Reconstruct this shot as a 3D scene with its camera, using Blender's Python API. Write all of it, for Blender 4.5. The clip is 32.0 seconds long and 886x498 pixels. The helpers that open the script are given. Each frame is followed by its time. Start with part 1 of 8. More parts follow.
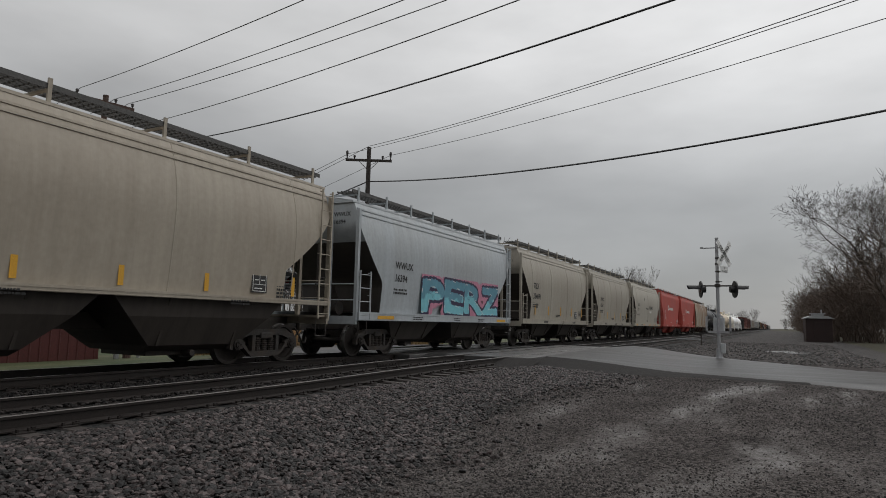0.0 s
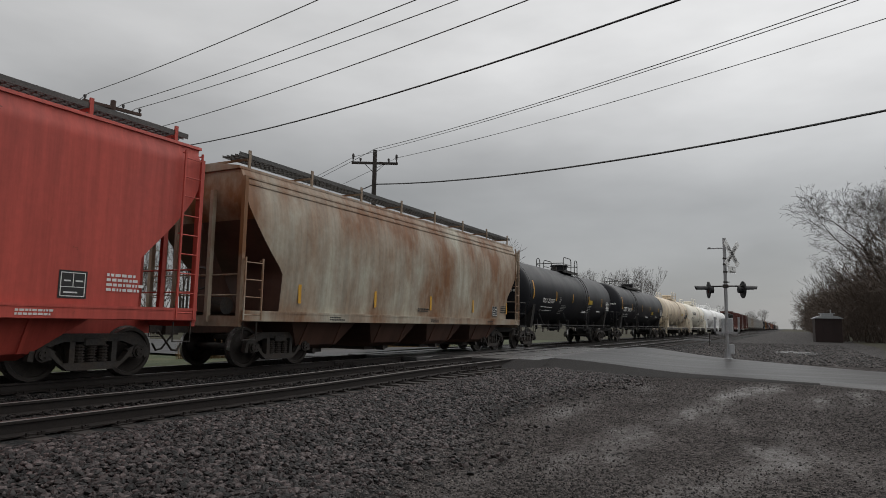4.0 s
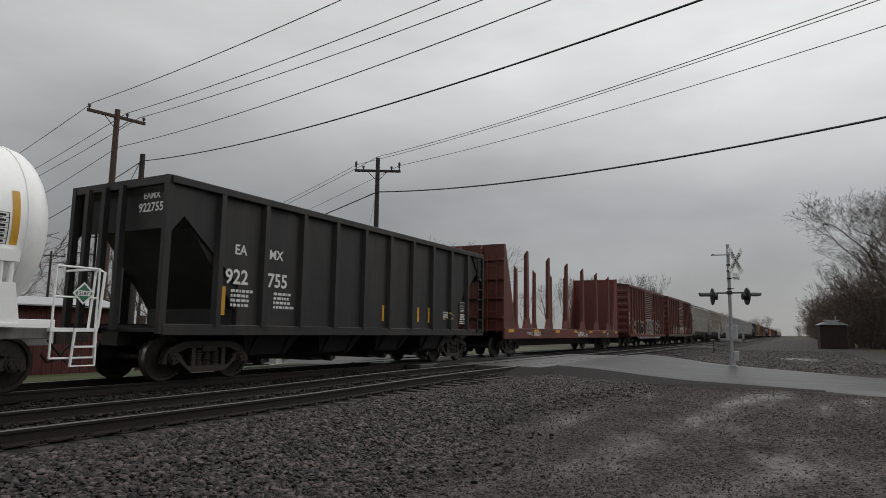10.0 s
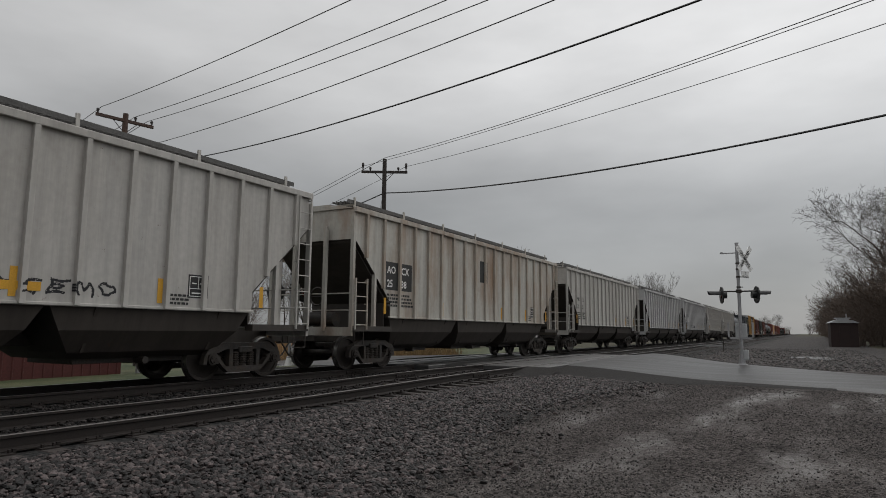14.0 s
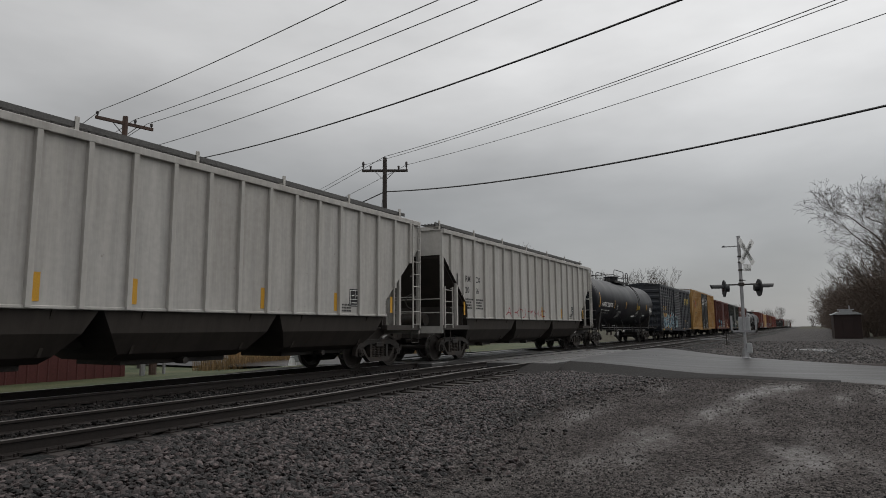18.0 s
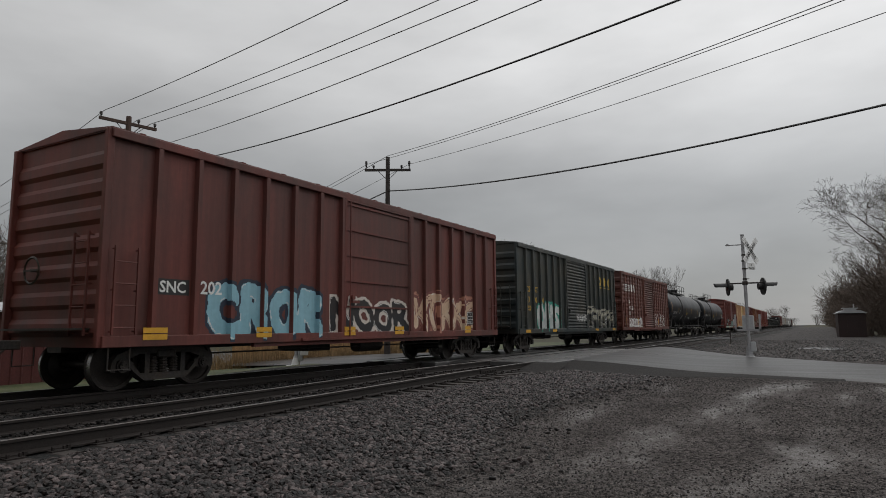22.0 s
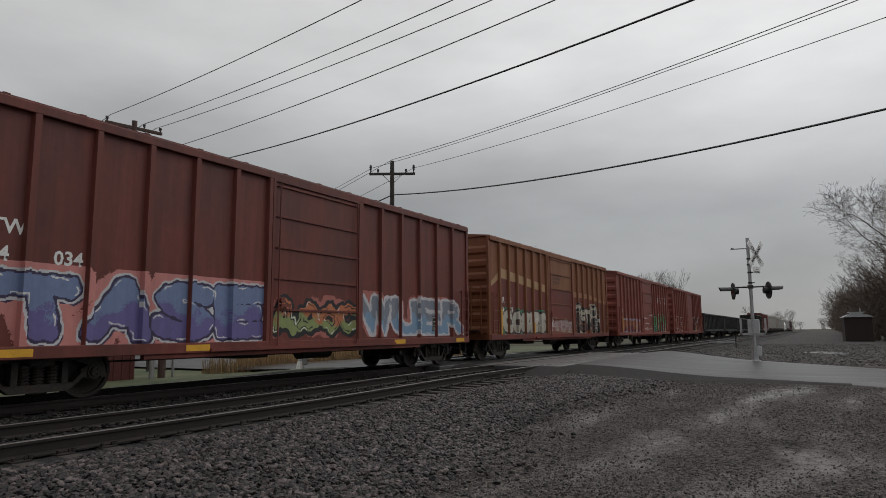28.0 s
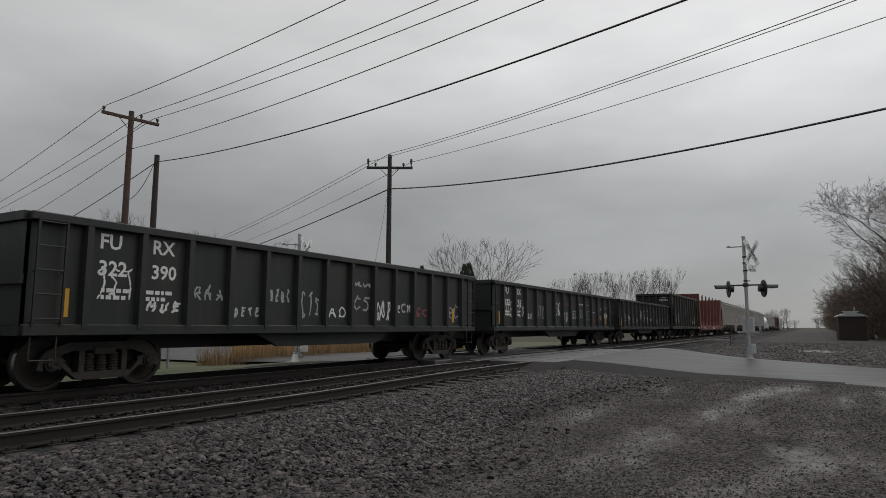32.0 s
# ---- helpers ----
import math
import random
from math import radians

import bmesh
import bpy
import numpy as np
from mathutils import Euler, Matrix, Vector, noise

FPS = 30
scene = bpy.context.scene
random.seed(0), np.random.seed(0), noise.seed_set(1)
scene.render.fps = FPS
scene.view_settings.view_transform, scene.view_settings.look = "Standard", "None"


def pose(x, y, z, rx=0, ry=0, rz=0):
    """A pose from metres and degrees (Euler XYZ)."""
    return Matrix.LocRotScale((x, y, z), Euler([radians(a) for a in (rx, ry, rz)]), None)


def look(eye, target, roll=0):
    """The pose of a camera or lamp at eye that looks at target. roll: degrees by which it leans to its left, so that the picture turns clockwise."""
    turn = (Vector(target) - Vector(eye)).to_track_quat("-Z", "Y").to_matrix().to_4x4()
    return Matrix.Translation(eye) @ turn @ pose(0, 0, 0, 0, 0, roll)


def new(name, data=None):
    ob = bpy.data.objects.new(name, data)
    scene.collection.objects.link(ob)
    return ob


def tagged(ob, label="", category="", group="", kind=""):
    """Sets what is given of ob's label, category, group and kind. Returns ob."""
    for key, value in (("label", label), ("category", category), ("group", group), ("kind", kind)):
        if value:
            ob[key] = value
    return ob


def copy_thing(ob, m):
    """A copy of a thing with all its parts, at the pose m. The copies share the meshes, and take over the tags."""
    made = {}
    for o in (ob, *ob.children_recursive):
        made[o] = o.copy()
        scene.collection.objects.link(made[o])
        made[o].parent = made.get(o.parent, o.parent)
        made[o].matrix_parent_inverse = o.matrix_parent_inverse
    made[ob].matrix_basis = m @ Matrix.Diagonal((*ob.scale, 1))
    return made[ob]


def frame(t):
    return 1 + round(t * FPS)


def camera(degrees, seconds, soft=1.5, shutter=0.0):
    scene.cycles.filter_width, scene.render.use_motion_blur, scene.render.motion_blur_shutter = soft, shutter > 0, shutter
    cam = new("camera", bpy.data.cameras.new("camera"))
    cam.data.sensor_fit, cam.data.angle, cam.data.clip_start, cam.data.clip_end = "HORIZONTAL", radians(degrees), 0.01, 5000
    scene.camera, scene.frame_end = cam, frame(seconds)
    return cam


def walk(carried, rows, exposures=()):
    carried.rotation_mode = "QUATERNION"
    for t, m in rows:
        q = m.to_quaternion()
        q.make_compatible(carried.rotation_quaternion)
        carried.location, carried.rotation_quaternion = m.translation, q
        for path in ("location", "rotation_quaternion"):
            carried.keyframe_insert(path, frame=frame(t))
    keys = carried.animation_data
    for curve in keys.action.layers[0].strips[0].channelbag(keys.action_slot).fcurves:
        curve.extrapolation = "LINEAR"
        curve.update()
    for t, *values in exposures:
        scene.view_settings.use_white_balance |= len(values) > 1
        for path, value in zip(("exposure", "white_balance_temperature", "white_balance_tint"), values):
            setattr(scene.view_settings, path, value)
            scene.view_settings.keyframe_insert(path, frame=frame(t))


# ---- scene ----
# ---- the camera, held by hand on one spot ----
EYE, RAIL = 1.547, 0.45
cam = camera(69.5, 32.0, soft=0.9)
ROWS = [
    (0.0, 27.72, 6.41, -1.34),
    (0.5, 27.68, 6.42, -1.48),
    (1.0, 27.68, 6.55, -1.16),
    (1.5, 27.91, 6.47, -1.12),
    (2.0, 28.07, 6.59, -1.05),
    (2.5, 28.19, 6.60, -0.90),
    (4.5, 28.34, 6.61, -1.05),
    (5.0, 28.55, 6.95, -1.01),
    (5.5, 28.78, 6.76, -1.01),
    (6.0, 28.68, 6.75, -1.16),
    (6.5, 28.58, 6.69, -1.26),
    (7.0, 28.27, 7.23, -1.24),
    (7.5, 28.21, 7.22, -1.26),
    (8.0, 28.02, 7.19, -1.31),
    (8.5, 28.28, 7.27, -1.06),
    (9.0, 28.15, 7.34, -1.05),
    (9.5, 28.37, 7.24, -0.99),
    (10.0, 28.59, 7.25, -0.88),
    (10.5, 28.81, 7.08, -0.74),
    (11.0, 28.75, 6.87, -0.91),
    (11.5, 28.54, 6.98, -1.14),
    (12.0, 28.94, 7.21, -0.78),
    (12.5, 29.23, 7.37, -0.69),
    (13.0, 29.81, 7.81, -0.29),
    (13.5, 29.75, 7.60, -0.08),
    (14.0, 29.26, 7.29, -0.50),
    (14.5, 28.82, 7.33, -0.33),
    (16.5, 29.01, 7.02, 0.43),
    (17.0, 29.22, 7.17, 0.44),
    (17.5, 29.48, 6.87, 0.38),
    (18.0, 29.40, 7.09, 0.38),
    (18.5, 29.46, 7.29, 0.62),
    (19.0, 29.56, 7.14, 0.54),
    (19.5, 29.46, 7.00, 0.45),
    (20.0, 29.41, 6.74, 0.19),
    (20.5, 29.56, 6.99, 0.37),
    (21.0, 29.60, 7.02, 0.35),
    (21.5, 29.50, 6.95, 0.28),
    (22.0, 29.68, 7.02, 0.46),
    (22.5, 29.60, 6.95, 0.37),
    (23.0, 29.52, 7.16, 0.25),
    (23.5, 29.66, 7.92, 0.59),
    (24.0, 29.29, 7.31, 0.05),
    (24.5, 29.52, 7.49, 0.25),
    (26.5, 29.87, 7.32, 0.27),
    (27.0, 29.86, 7.17, 0.20),
    (27.5, 30.02, 7.25, 0.31),
    (28.0, 30.07, 7.36, 0.42),
    (28.5, 30.08, 7.24, 0.30),
    (29.0, 30.20, 7.18, 0.34),
    (29.5, 30.06, 7.18, 0.22),
    (30.0, 30.13, 7.15, 0.23),
    (30.5, 29.91, 6.75, -0.26),
    (31.0, 29.70, 6.63, -0.44),
    (31.5, 29.67, 6.60, -0.33),
    (32.0, 29.77, 6.88, -0.22),
]
walk(cam, [(t, pose(0, 0, EYE, 90 + pitch, 0, yaw) @ pose(0, 0, 0, 0, 0, -roll)) for t, yaw, pitch, roll in ROWS],
     exposures=[(0.0, 0.0), (32.0, 0.0)])

# ---- overcast daylight ----
world = bpy.data.worlds.new("overcast_sky")
scene.world = world
world.use_nodes = True
wn, wl = world.node_tree.nodes, world.node_tree.links
wn.clear()
sky = wn.new("ShaderNodeTexSky")
sky.sky_type, sky.sun_disc = "NISHITA", False
SUN_ELEVATION, SUN_TURN = radians(42), radians(30)
sky.sun_elevation, sky.sun_rotation = SUN_ELEVATION, SUN_TURN
coord = wn.new("ShaderNodeTexCoord")
split = wn.new("ShaderNodeSeparateXYZ")
wl.new(coord.outputs["Generated"], split.inputs[0])
rise = wn.new("ShaderNodeValToRGB")
rise.color_ramp.interpolation = "EASE"
rise.color_ramp.elements[0].position, rise.color_ramp.elements[0].color = 0.0, (0.235, 0.238, 0.240, 1)
rise.color_ramp.elements[1].position, rise.color_ramp.elements[1].color = 0.75, (0.80, 0.80, 0.80, 1)
mid = rise.color_ramp.elements.new(0.16)
mid.color = (0.275, 0.280, 0.283, 1)
mid = rise.color_ramp.elements.new(0.42)
mid.color = (0.50, 0.50, 0.50, 1)
wl.new(split.outputs["Z"], rise.inputs[0])
squash = wn.new("ShaderNodeMapping")
squash.inputs["Scale"].default_value = (1.6, 1.6, 4.5)
wl.new(coord.outputs["Generated"], squash.inputs[0])
cloud = wn.new("ShaderNodeTexNoise")
cloud.inputs["Scale"].default_value, cloud.inputs["Detail"].default_value, cloud.inputs["Roughness"].default_value = 1.5, 5, 0.5
wl.new(squash.outputs[0], cloud.inputs["Vector"])
veil = wn.new("ShaderNodeMapRange")
veil.inputs["From Min"].default_value, veil.inputs["From Max"].default_value = 0.3, 0.7
veil.inputs["To Min"].default_value, veil.inputs["To Max"].default_value = 0.82, 1.18
wl.new(cloud.outputs["Fac"], veil.inputs[0])
toward = wn.new("ShaderNodeVectorMath")
toward.operation = "DOT_PRODUCT"
toward.inputs[1].default_value = (math.sin(SUN_TURN) * math.cos(SUN_ELEVATION), math.cos(SUN_TURN) * math.cos(SUN_ELEVATION), math.sin(SUN_ELEVATION))
wl.new(coord.outputs["Generated"], toward.inputs[0])
bright = wn.new("ShaderNodeMapRange")
bright.interpolation_type = "SMOOTHSTEP"
bright.inputs["From Min"].default_value, bright.inputs["From Max"].default_value = 0.30, 1.0
bright.inputs["To Min"].default_value, bright.inputs["To Max"].default_value = 1.12, 1.72
wl.new(toward.outputs["Value"], bright.inputs[0])
lit_cloud = wn.new("ShaderNodeMath")
lit_cloud.operation = "MULTIPLY"
wl.new(veil.outputs[0], lit_cloud.inputs[0])
wl.new(bright.outputs[0], lit_cloud.inputs[1])
grey = wn.new("ShaderNodeVectorMath")
grey.operation = "SCALE"
wl.new(rise.outputs[0], grey.inputs[0])
wl.new(lit_cloud.outputs[0], grey.inputs["Scale"])
dim = wn.new("ShaderNodeVectorMath")
dim.operation = "SCALE"
dim.inputs["Scale"].default_value = 0.06
wl.new(sky.outputs[0], dim.inputs[0])
both = wn.new("ShaderNodeMix")
both.data_type = "RGBA"
both.inputs["Factor"].default_value = 0.93
wl.new(dim.outputs[0], both.inputs["A"])
wl.new(grey.outputs[0], both.inputs["B"])
back = wn.new("ShaderNodeBackground")
SKY = back.inputs["Strength"]
SKY.default_value = 1.0
wl.new(both.outputs["Result"], back.inputs[0])
wl.new(back.outputs[0], wn.new("ShaderNodeOutputWorld").inputs[0])

sun = new("sun", bpy.data.lights.new("sun", "SUN"))
sun.data.energy, sun.data.angle, sun.data.color = 0.5, radians(50), (1.0, 0.98, 0.95)
sun.matrix_world = look((0, 0, 0), (-math.sin(SUN_TURN) * math.cos(SUN_ELEVATION), -math.cos(SUN_TURN) * math.cos(SUN_ELEVATION), -math.sin(SUN_ELEVATION)))


# ---- materials ----
def material(name, colour, rough=0.7, metal=0.0, vary=0.25, scale=3.0, fine=40.0, bump=0.15, second=None, amount=0.45, streak=1.0, spec=0.4, island=0.0, per_object=0.0, bump_scale=1.0, lay=None, runs=0.0):
    """A paint, stone, wood or metal: a base colour, blotches of a second colour, fine grain and relief. streak stretches the blotches along z."""
    m = bpy.data.materials.new(name)
    m.use_nodes = True
    n, l = m.node_tree.nodes, m.node_tree.links
    b = n["Principled BSDF"]
    co = n.new("ShaderNodeTexCoord")
    mp = n.new("ShaderNodeMapping")
    mp.inputs["Scale"].default_value = lay or (1, 1, 1 / streak)
    l.new(co.outputs["Object"], mp.inputs[0])
    big = n.new("ShaderNodeTexNoise")
    big.inputs["Scale"].default_value, big.inputs["Detail"].default_value, big.inputs["Roughness"].default_value = scale, 6, 0.62
    l.new(mp.outputs[0], big.inputs["Vector"])
    small = n.new("ShaderNodeTexNoise")
    small.inputs["Scale"].default_value, small.inputs["Detail"].default_value = fine, 3
    l.new(co.outputs["Object"], small.inputs["Vector"])
    ramp = n.new("ShaderNodeValToRGB")
    e = ramp.color_ramp.elements
    other = second or tuple(c * (1 - vary) for c in colour)
    e[0].position, e[0].color = amount - 0.12, (*other, 1)
    e[1].position, e[1].color = amount + 0.16, (*colour, 1)
    l.new(big.outputs["Fac"], ramp.inputs[0])
    grain = n.new("ShaderNodeMapRange")
    grain.inputs["From Min"].default_value, grain.inputs["From Max"].default_value = 0.3, 0.7
    grain.inputs["To Min"].default_value, grain.inputs["To Max"].default_value = 1 - vary * 0.8, 1 + vary * 0.6
    l.new(small.outputs["Fac"], grain.inputs[0])
    tone = n.new("ShaderNodeVectorMath")
    tone.operation = "SCALE"
    l.new(ramp.outputs[0], tone.inputs[0])
    l.new(grain.outputs[0], tone.inputs["Scale"])
    last = tone.outputs[0]
    for part_of, socket in ((island, None), (per_object, 1)):
        if part_of:
            src = n.new("ShaderNodeObjectInfo" if socket else "ShaderNodeNewGeometry")
            rg = n.new("ShaderNodeMapRange")
            rg.inputs["To Min"].default_value, rg.inputs["To Max"].default_value = 1 - part_of, 1 + part_of * (1 if socket or part_of < 0.6 else 2.0)
            few = n.new("ShaderNodeMath")
            few.operation, few.inputs[1].default_value = "POWER", 1.0 if socket or part_of < 0.6 else 2.4
            l.new(src.outputs["Random" if socket else "Random Per Island"], few.inputs[0])
            l.new(few.outputs[0], rg.inputs[0])
            sc = n.new("ShaderNodeVectorMath")
            sc.operation = "SCALE"
            l.new(last, sc.inputs[0])
            l.new(rg.outputs[0], sc.inputs["Scale"])
            last = sc.outputs[0]
    if runs:
        # rain runs down the side, and specks of rust
        drip = n.new("ShaderNodeMapping")
        drip.inputs["Scale"].default_value = (1.0, 3.4, 0.22)
        l.new(co.outputs["Object"], drip.inputs[0])
        run = n.new("ShaderNodeTexNoise")
        run.inputs["Scale"].default_value, run.inputs["Detail"].default_value, run.inputs["Roughness"].default_value = 1.3, 6, 0.7
        l.new(drip.outputs[0], run.inputs["Vector"])
        dull = n.new("ShaderNodeMapRange")
        dull.inputs["From Min"].default_value, dull.inputs["From Max"].default_value = 0.34, 0.62
        dull.inputs["To Min"].default_value, dull.inputs["To Max"].default_value = 1 - runs, 1.06
        l.new(run.outputs["Fac"], dull.inputs[0])
        sc = n.new("ShaderNodeVectorMath")
        sc.operation = "SCALE"
        l.new(last, sc.inputs[0])
        l.new(dull.outputs[0], sc.inputs["Scale"])
        speck = n.new("ShaderNodeTexNoise")
        speck.inputs["Scale"].default_value, speck.inputs["Detail"].default_value, speck.inputs["Roughness"].default_value = 3.2, 8, 0.75
        l.new(co.outputs["Object"], speck.inputs["Vector"])
        spot = n.new("ShaderNodeMapRange")
        spot.inputs["From Min"].default_value, spot.inputs["From Max"].default_value = 0.66, 0.70
        spot.inputs["To Max"].default_value = min(0.9, runs * 3)
        l.new(speck.outputs["Fac"], spot.inputs[0])
        rust = n.new("ShaderNodeMix")
        rust.data_type = "RGBA"
        rust.inputs["B"].default_value = (0.075, 0.034, 0.020, 1)
        l.new(spot.outputs[0], rust.inputs["Factor"])
        l.new(sc.outputs[0], rust.inputs["A"])
        last = rust.outputs["Result"]
    l.new(last, b.inputs["Base Color"])
    rr = n.new("ShaderNodeMapRange")
    rr.inputs["To Min"].default_value, rr.inputs["To Max"].default_value = max(0.03, rough - 0.18), min(1, rough + 0.15)
    l.new(big.outputs["Fac"], rr.inputs[0])
    l.new(rr.outputs[0], b.inputs["Roughness"])
    b.inputs["Metallic"].default_value = metal
    b.inputs["Specular IOR Level"].default_value = spec
    if bump:
        bp = n.new("ShaderNodeBump")
        bp.inputs["Strength"].default_value, bp.inputs["Distance"].default_value = bump, 0.02 * bump_scale
        l.new(small.outputs["Fac"], bp.inputs["Height"])
        l.new(bp.outputs[0], b.inputs["Normal"])
    return m


def glow(name, colour, strength):
    m = bpy.data.materials.new(name)
    m.use_nodes = True
    b = m.node_tree.nodes["Principled BSDF"]
    b.inputs["Base Color"].default_value = (*colour, 1)
    b.inputs["Emission Color"].default_value = (*colour, 1)
    b.inputs["Emission Strength"].default_value = strength
    return m


RUST = (0.10, 0.045, 0.025)
def stony(name, light, dark, cell, rough, wet=None, relief=0.03, spread=0.7):
    """Broken stone seen as cells, each with its own tone; wet patches of packed dirt lie between where wet is given."""
    m = bpy.data.materials.new(name)
    m.use_nodes = True
    n, l = m.node_tree.nodes, m.node_tree.links
    b = n["Principled BSDF"]
    co = n.new("ShaderNodeTexCoord")
    vo = n.new("ShaderNodeTexVoronoi")
    vo.inputs["Scale"].default_value = cell
    l.new(co.outputs["Object"], vo.inputs["Vector"])
    sep = n.new("ShaderNodeSeparateColor")
    l.new(vo.outputs["Color"], sep.inputs[0])
    big = n.new("ShaderNodeTexNoise")
    big.inputs["Scale"].default_value, big.inputs["Detail"].default_value, big.inputs["Roughness"].default_value = 0.9, 7, 0.65
    l.new(co.outputs["Object"], big.inputs["Vector"])
    tone = n.new("ShaderNodeMix")
    tone.data_type = "RGBA"
    tone.inputs["A"].default_value, tone.inputs["B"].default_value = (*dark, 1), (*light, 1)
    add = n.new("ShaderNodeMath")
    add.operation = "MULTIPLY"
    l.new(sep.outputs[0], add.inputs[0])
    l.new(big.outputs["Fac"], add.inputs[1])
    scale_up = n.new("ShaderNodeMath")
    scale_up.operation, scale_up.inputs[1].default_value = "MULTIPLY", 1.9 * spread
    l.new(add.outputs[0], scale_up.inputs[0])
    l.new(scale_up.outputs[0], tone.inputs["Factor"])
    height = n.new("ShaderNodeMath")
    height.operation, height.inputs[1].default_value = "MULTIPLY", -1.0
    l.new(vo.outputs["Distance"], height.inputs[0])
    bp = n.new("ShaderNodeBump")
    bp.inputs["Distance"].default_value = relief
    l.new(height.outputs[0], bp.inputs["Height"])
    l.new(bp.outputs[0], b.inputs["Normal"])
    b.inputs["Roughness"].default_value = rough
    b.inputs["Specular IOR Level"].default_value = 0.35
    last = tone.outputs["Result"]
    if wet:
        mp = n.new("ShaderNodeMapping")
        mp.inputs["Scale"].default_value, mp.inputs["Rotation"].default_value, mp.inputs["Location"].default_value = (1.0, 0.42, 1), (0, 0, radians(12)), (5.3, 2.6, 0)
        l.new(co.outputs["Object"], mp.inputs[0])
        area = n.new("ShaderNodeTexNoise")
        area.inputs["Scale"].default_value, area.inputs["Detail"].default_value, area.inputs["Roughness"].default_value = 0.9, 9, 0.60
        l.new(mp.outputs[0], area.inputs["Vector"])
        # wheel ruts that run from the road into the yard
        rut = n.new("ShaderNodeVectorMath")
        rut.operation, rut.inputs[1].default_value = "DOT_PRODUCT", (3.59, -0.72, 0)
        l.new(co.outputs["Object"], rut.inputs[0])
        turn = n.new("ShaderNodeMath")
        turn.operation, turn.inputs[1].default_value = "ADD", 13.2
        l.new(rut.outputs["Value"], turn.inputs[0])
        wave = n.new("ShaderNodeMath")
        wave.operation = "COSINE"
        l.new(turn.outputs[0], wave.inputs[0])
        deep = n.new("ShaderNodeMath")
        deep.operation, deep.inputs[1].default_value = "MULTIPLY_ADD", 0.065
        l.new(wave.outputs[0], deep.inputs[0])
        crumb = n.new("ShaderNodeTexNoise")
        crumb.inputs["Scale"].default_value, crumb.inputs["Detail"].default_value, crumb.inputs["Roughness"].default_value = 9.0, 6, 0.75
        l.new(co.outputs["Object"], crumb.inputs["Vector"])
        torn = n.new("ShaderNodeMath")
        torn.operation, torn.inputs[1].default_value = "MULTIPLY_ADD", 0.34
        l.new(crumb.outputs["Fac"], torn.inputs[0])
        l.new(area.outputs["Fac"], torn.inputs[2])
        l.new(torn.outputs[0], deep.inputs[2])
        mask = n.new("ShaderNodeMapRange")
        mask.interpolation_type = "SMOOTHSTEP"
        mask.inputs["From Min"].default_value, mask.inputs["From Max"].default_value = 0.62, 0.93
        l.new(deep.outputs[0], mask.inputs[0])
        mud = n.new("ShaderNodeMix")
        mud.data_type = "RGBA"
        mud.inputs["A"].default_value, mud.inputs["B"].default_value = (wet[0] * 0.62, wet[1] * 0.60, wet[2] * 0.58, 1), (*wet, 1)
        l.new(big.outputs["Fac"], mud.inputs["Factor"])
        mixed = n.new("ShaderNodeMix")
        mixed.data_type = "RGBA"
        l.new(mask.outputs[0], mixed.inputs["Factor"])
        l.new(last, mixed.inputs["A"])
        l.new(mud.outputs["Result"], mixed.inputs["B"])
        last = mixed.outputs["Result"]
        rr = n.new("ShaderNodeMapRange")
        rr.inputs["To Min"].default_value, rr.inputs["To Max"].default_value = rough, 0.32
        l.new(mask.outputs[0], rr.inputs[0])
        l.new(rr.outputs[0], b.inputs["Roughness"])
        gloss = n.new("ShaderNodeMapRange")
        gloss.inputs["To Min"].default_value, gloss.inputs["To Max"].default_value = 0.05, 0.17
        l.new(mask.outputs[0], gloss.inputs[0])
        l.new(gloss.outputs[0], b.inputs["Specular IOR Level"])
        st = n.new("ShaderNodeMapRange")
        st.inputs["To Min"].default_value, st.inputs["To Max"].default_value = 1.0, 0.22
        l.new(mask.outputs[0], st.inputs[0])
        l.new(st.outputs[0], bp.inputs["Strength"])
    l.new(last, b.inputs["Base Color"])
    return m


M_BALLAST = material("ballast_stone", (0.046, 0.037, 0.036), 0.58, vary=0.40, scale=6, fine=60, island=0.92, bump=0.35, spec=0.32, second=(0.026, 0.019, 0.018), amount=0.47)
M_FOULSTONE = material("oily_ballast_stone", (0.024, 0.021, 0.020), 0.8, vary=0.35, scale=6, fine=60, island=0.7, bump=0.3, spec=0.2)
M_BED = stony("ballast_bed", (0.040, 0.036, 0.034), (0.005, 0.005, 0.005), 22, 0.9, relief=0.05)
M_FOULED = stony("fouled_track_bed", (0.022, 0.019, 0.018), (0.005, 0.006, 0.006), 20, 0.9, relief=0.04)
M_GRAVEL = stony("wet_gravel_and_mud", (0.175, 0.156, 0.148), (0.014, 0.012, 0.012), 36, 0.85, wet=(0.092, 0.082, 0.077), relief=0.045, spread=0.85)
M_PUDDLE = material("puddle_water", (0.030, 0.028, 0.026), 0.2, vary=0.1, bump=0.02, spec=0.5)
M_FARGRAVEL = stony("dark_far_gravel", (0.085, 0.075, 0.070), (0.014, 0.012, 0.012), 14, 0.9, relief=0.04)
M_PEBBLE = material("pebble", (0.070, 0.061, 0.057), 0.7, vary=0.3, island=0.85, bump=0.2)
M_APRON = material("dark_asphalt_apron", (0.024, 0.022, 0.021), 0.85, spec=0.12, vary=0.35, scale=1.2, fine=50, bump=0.4)
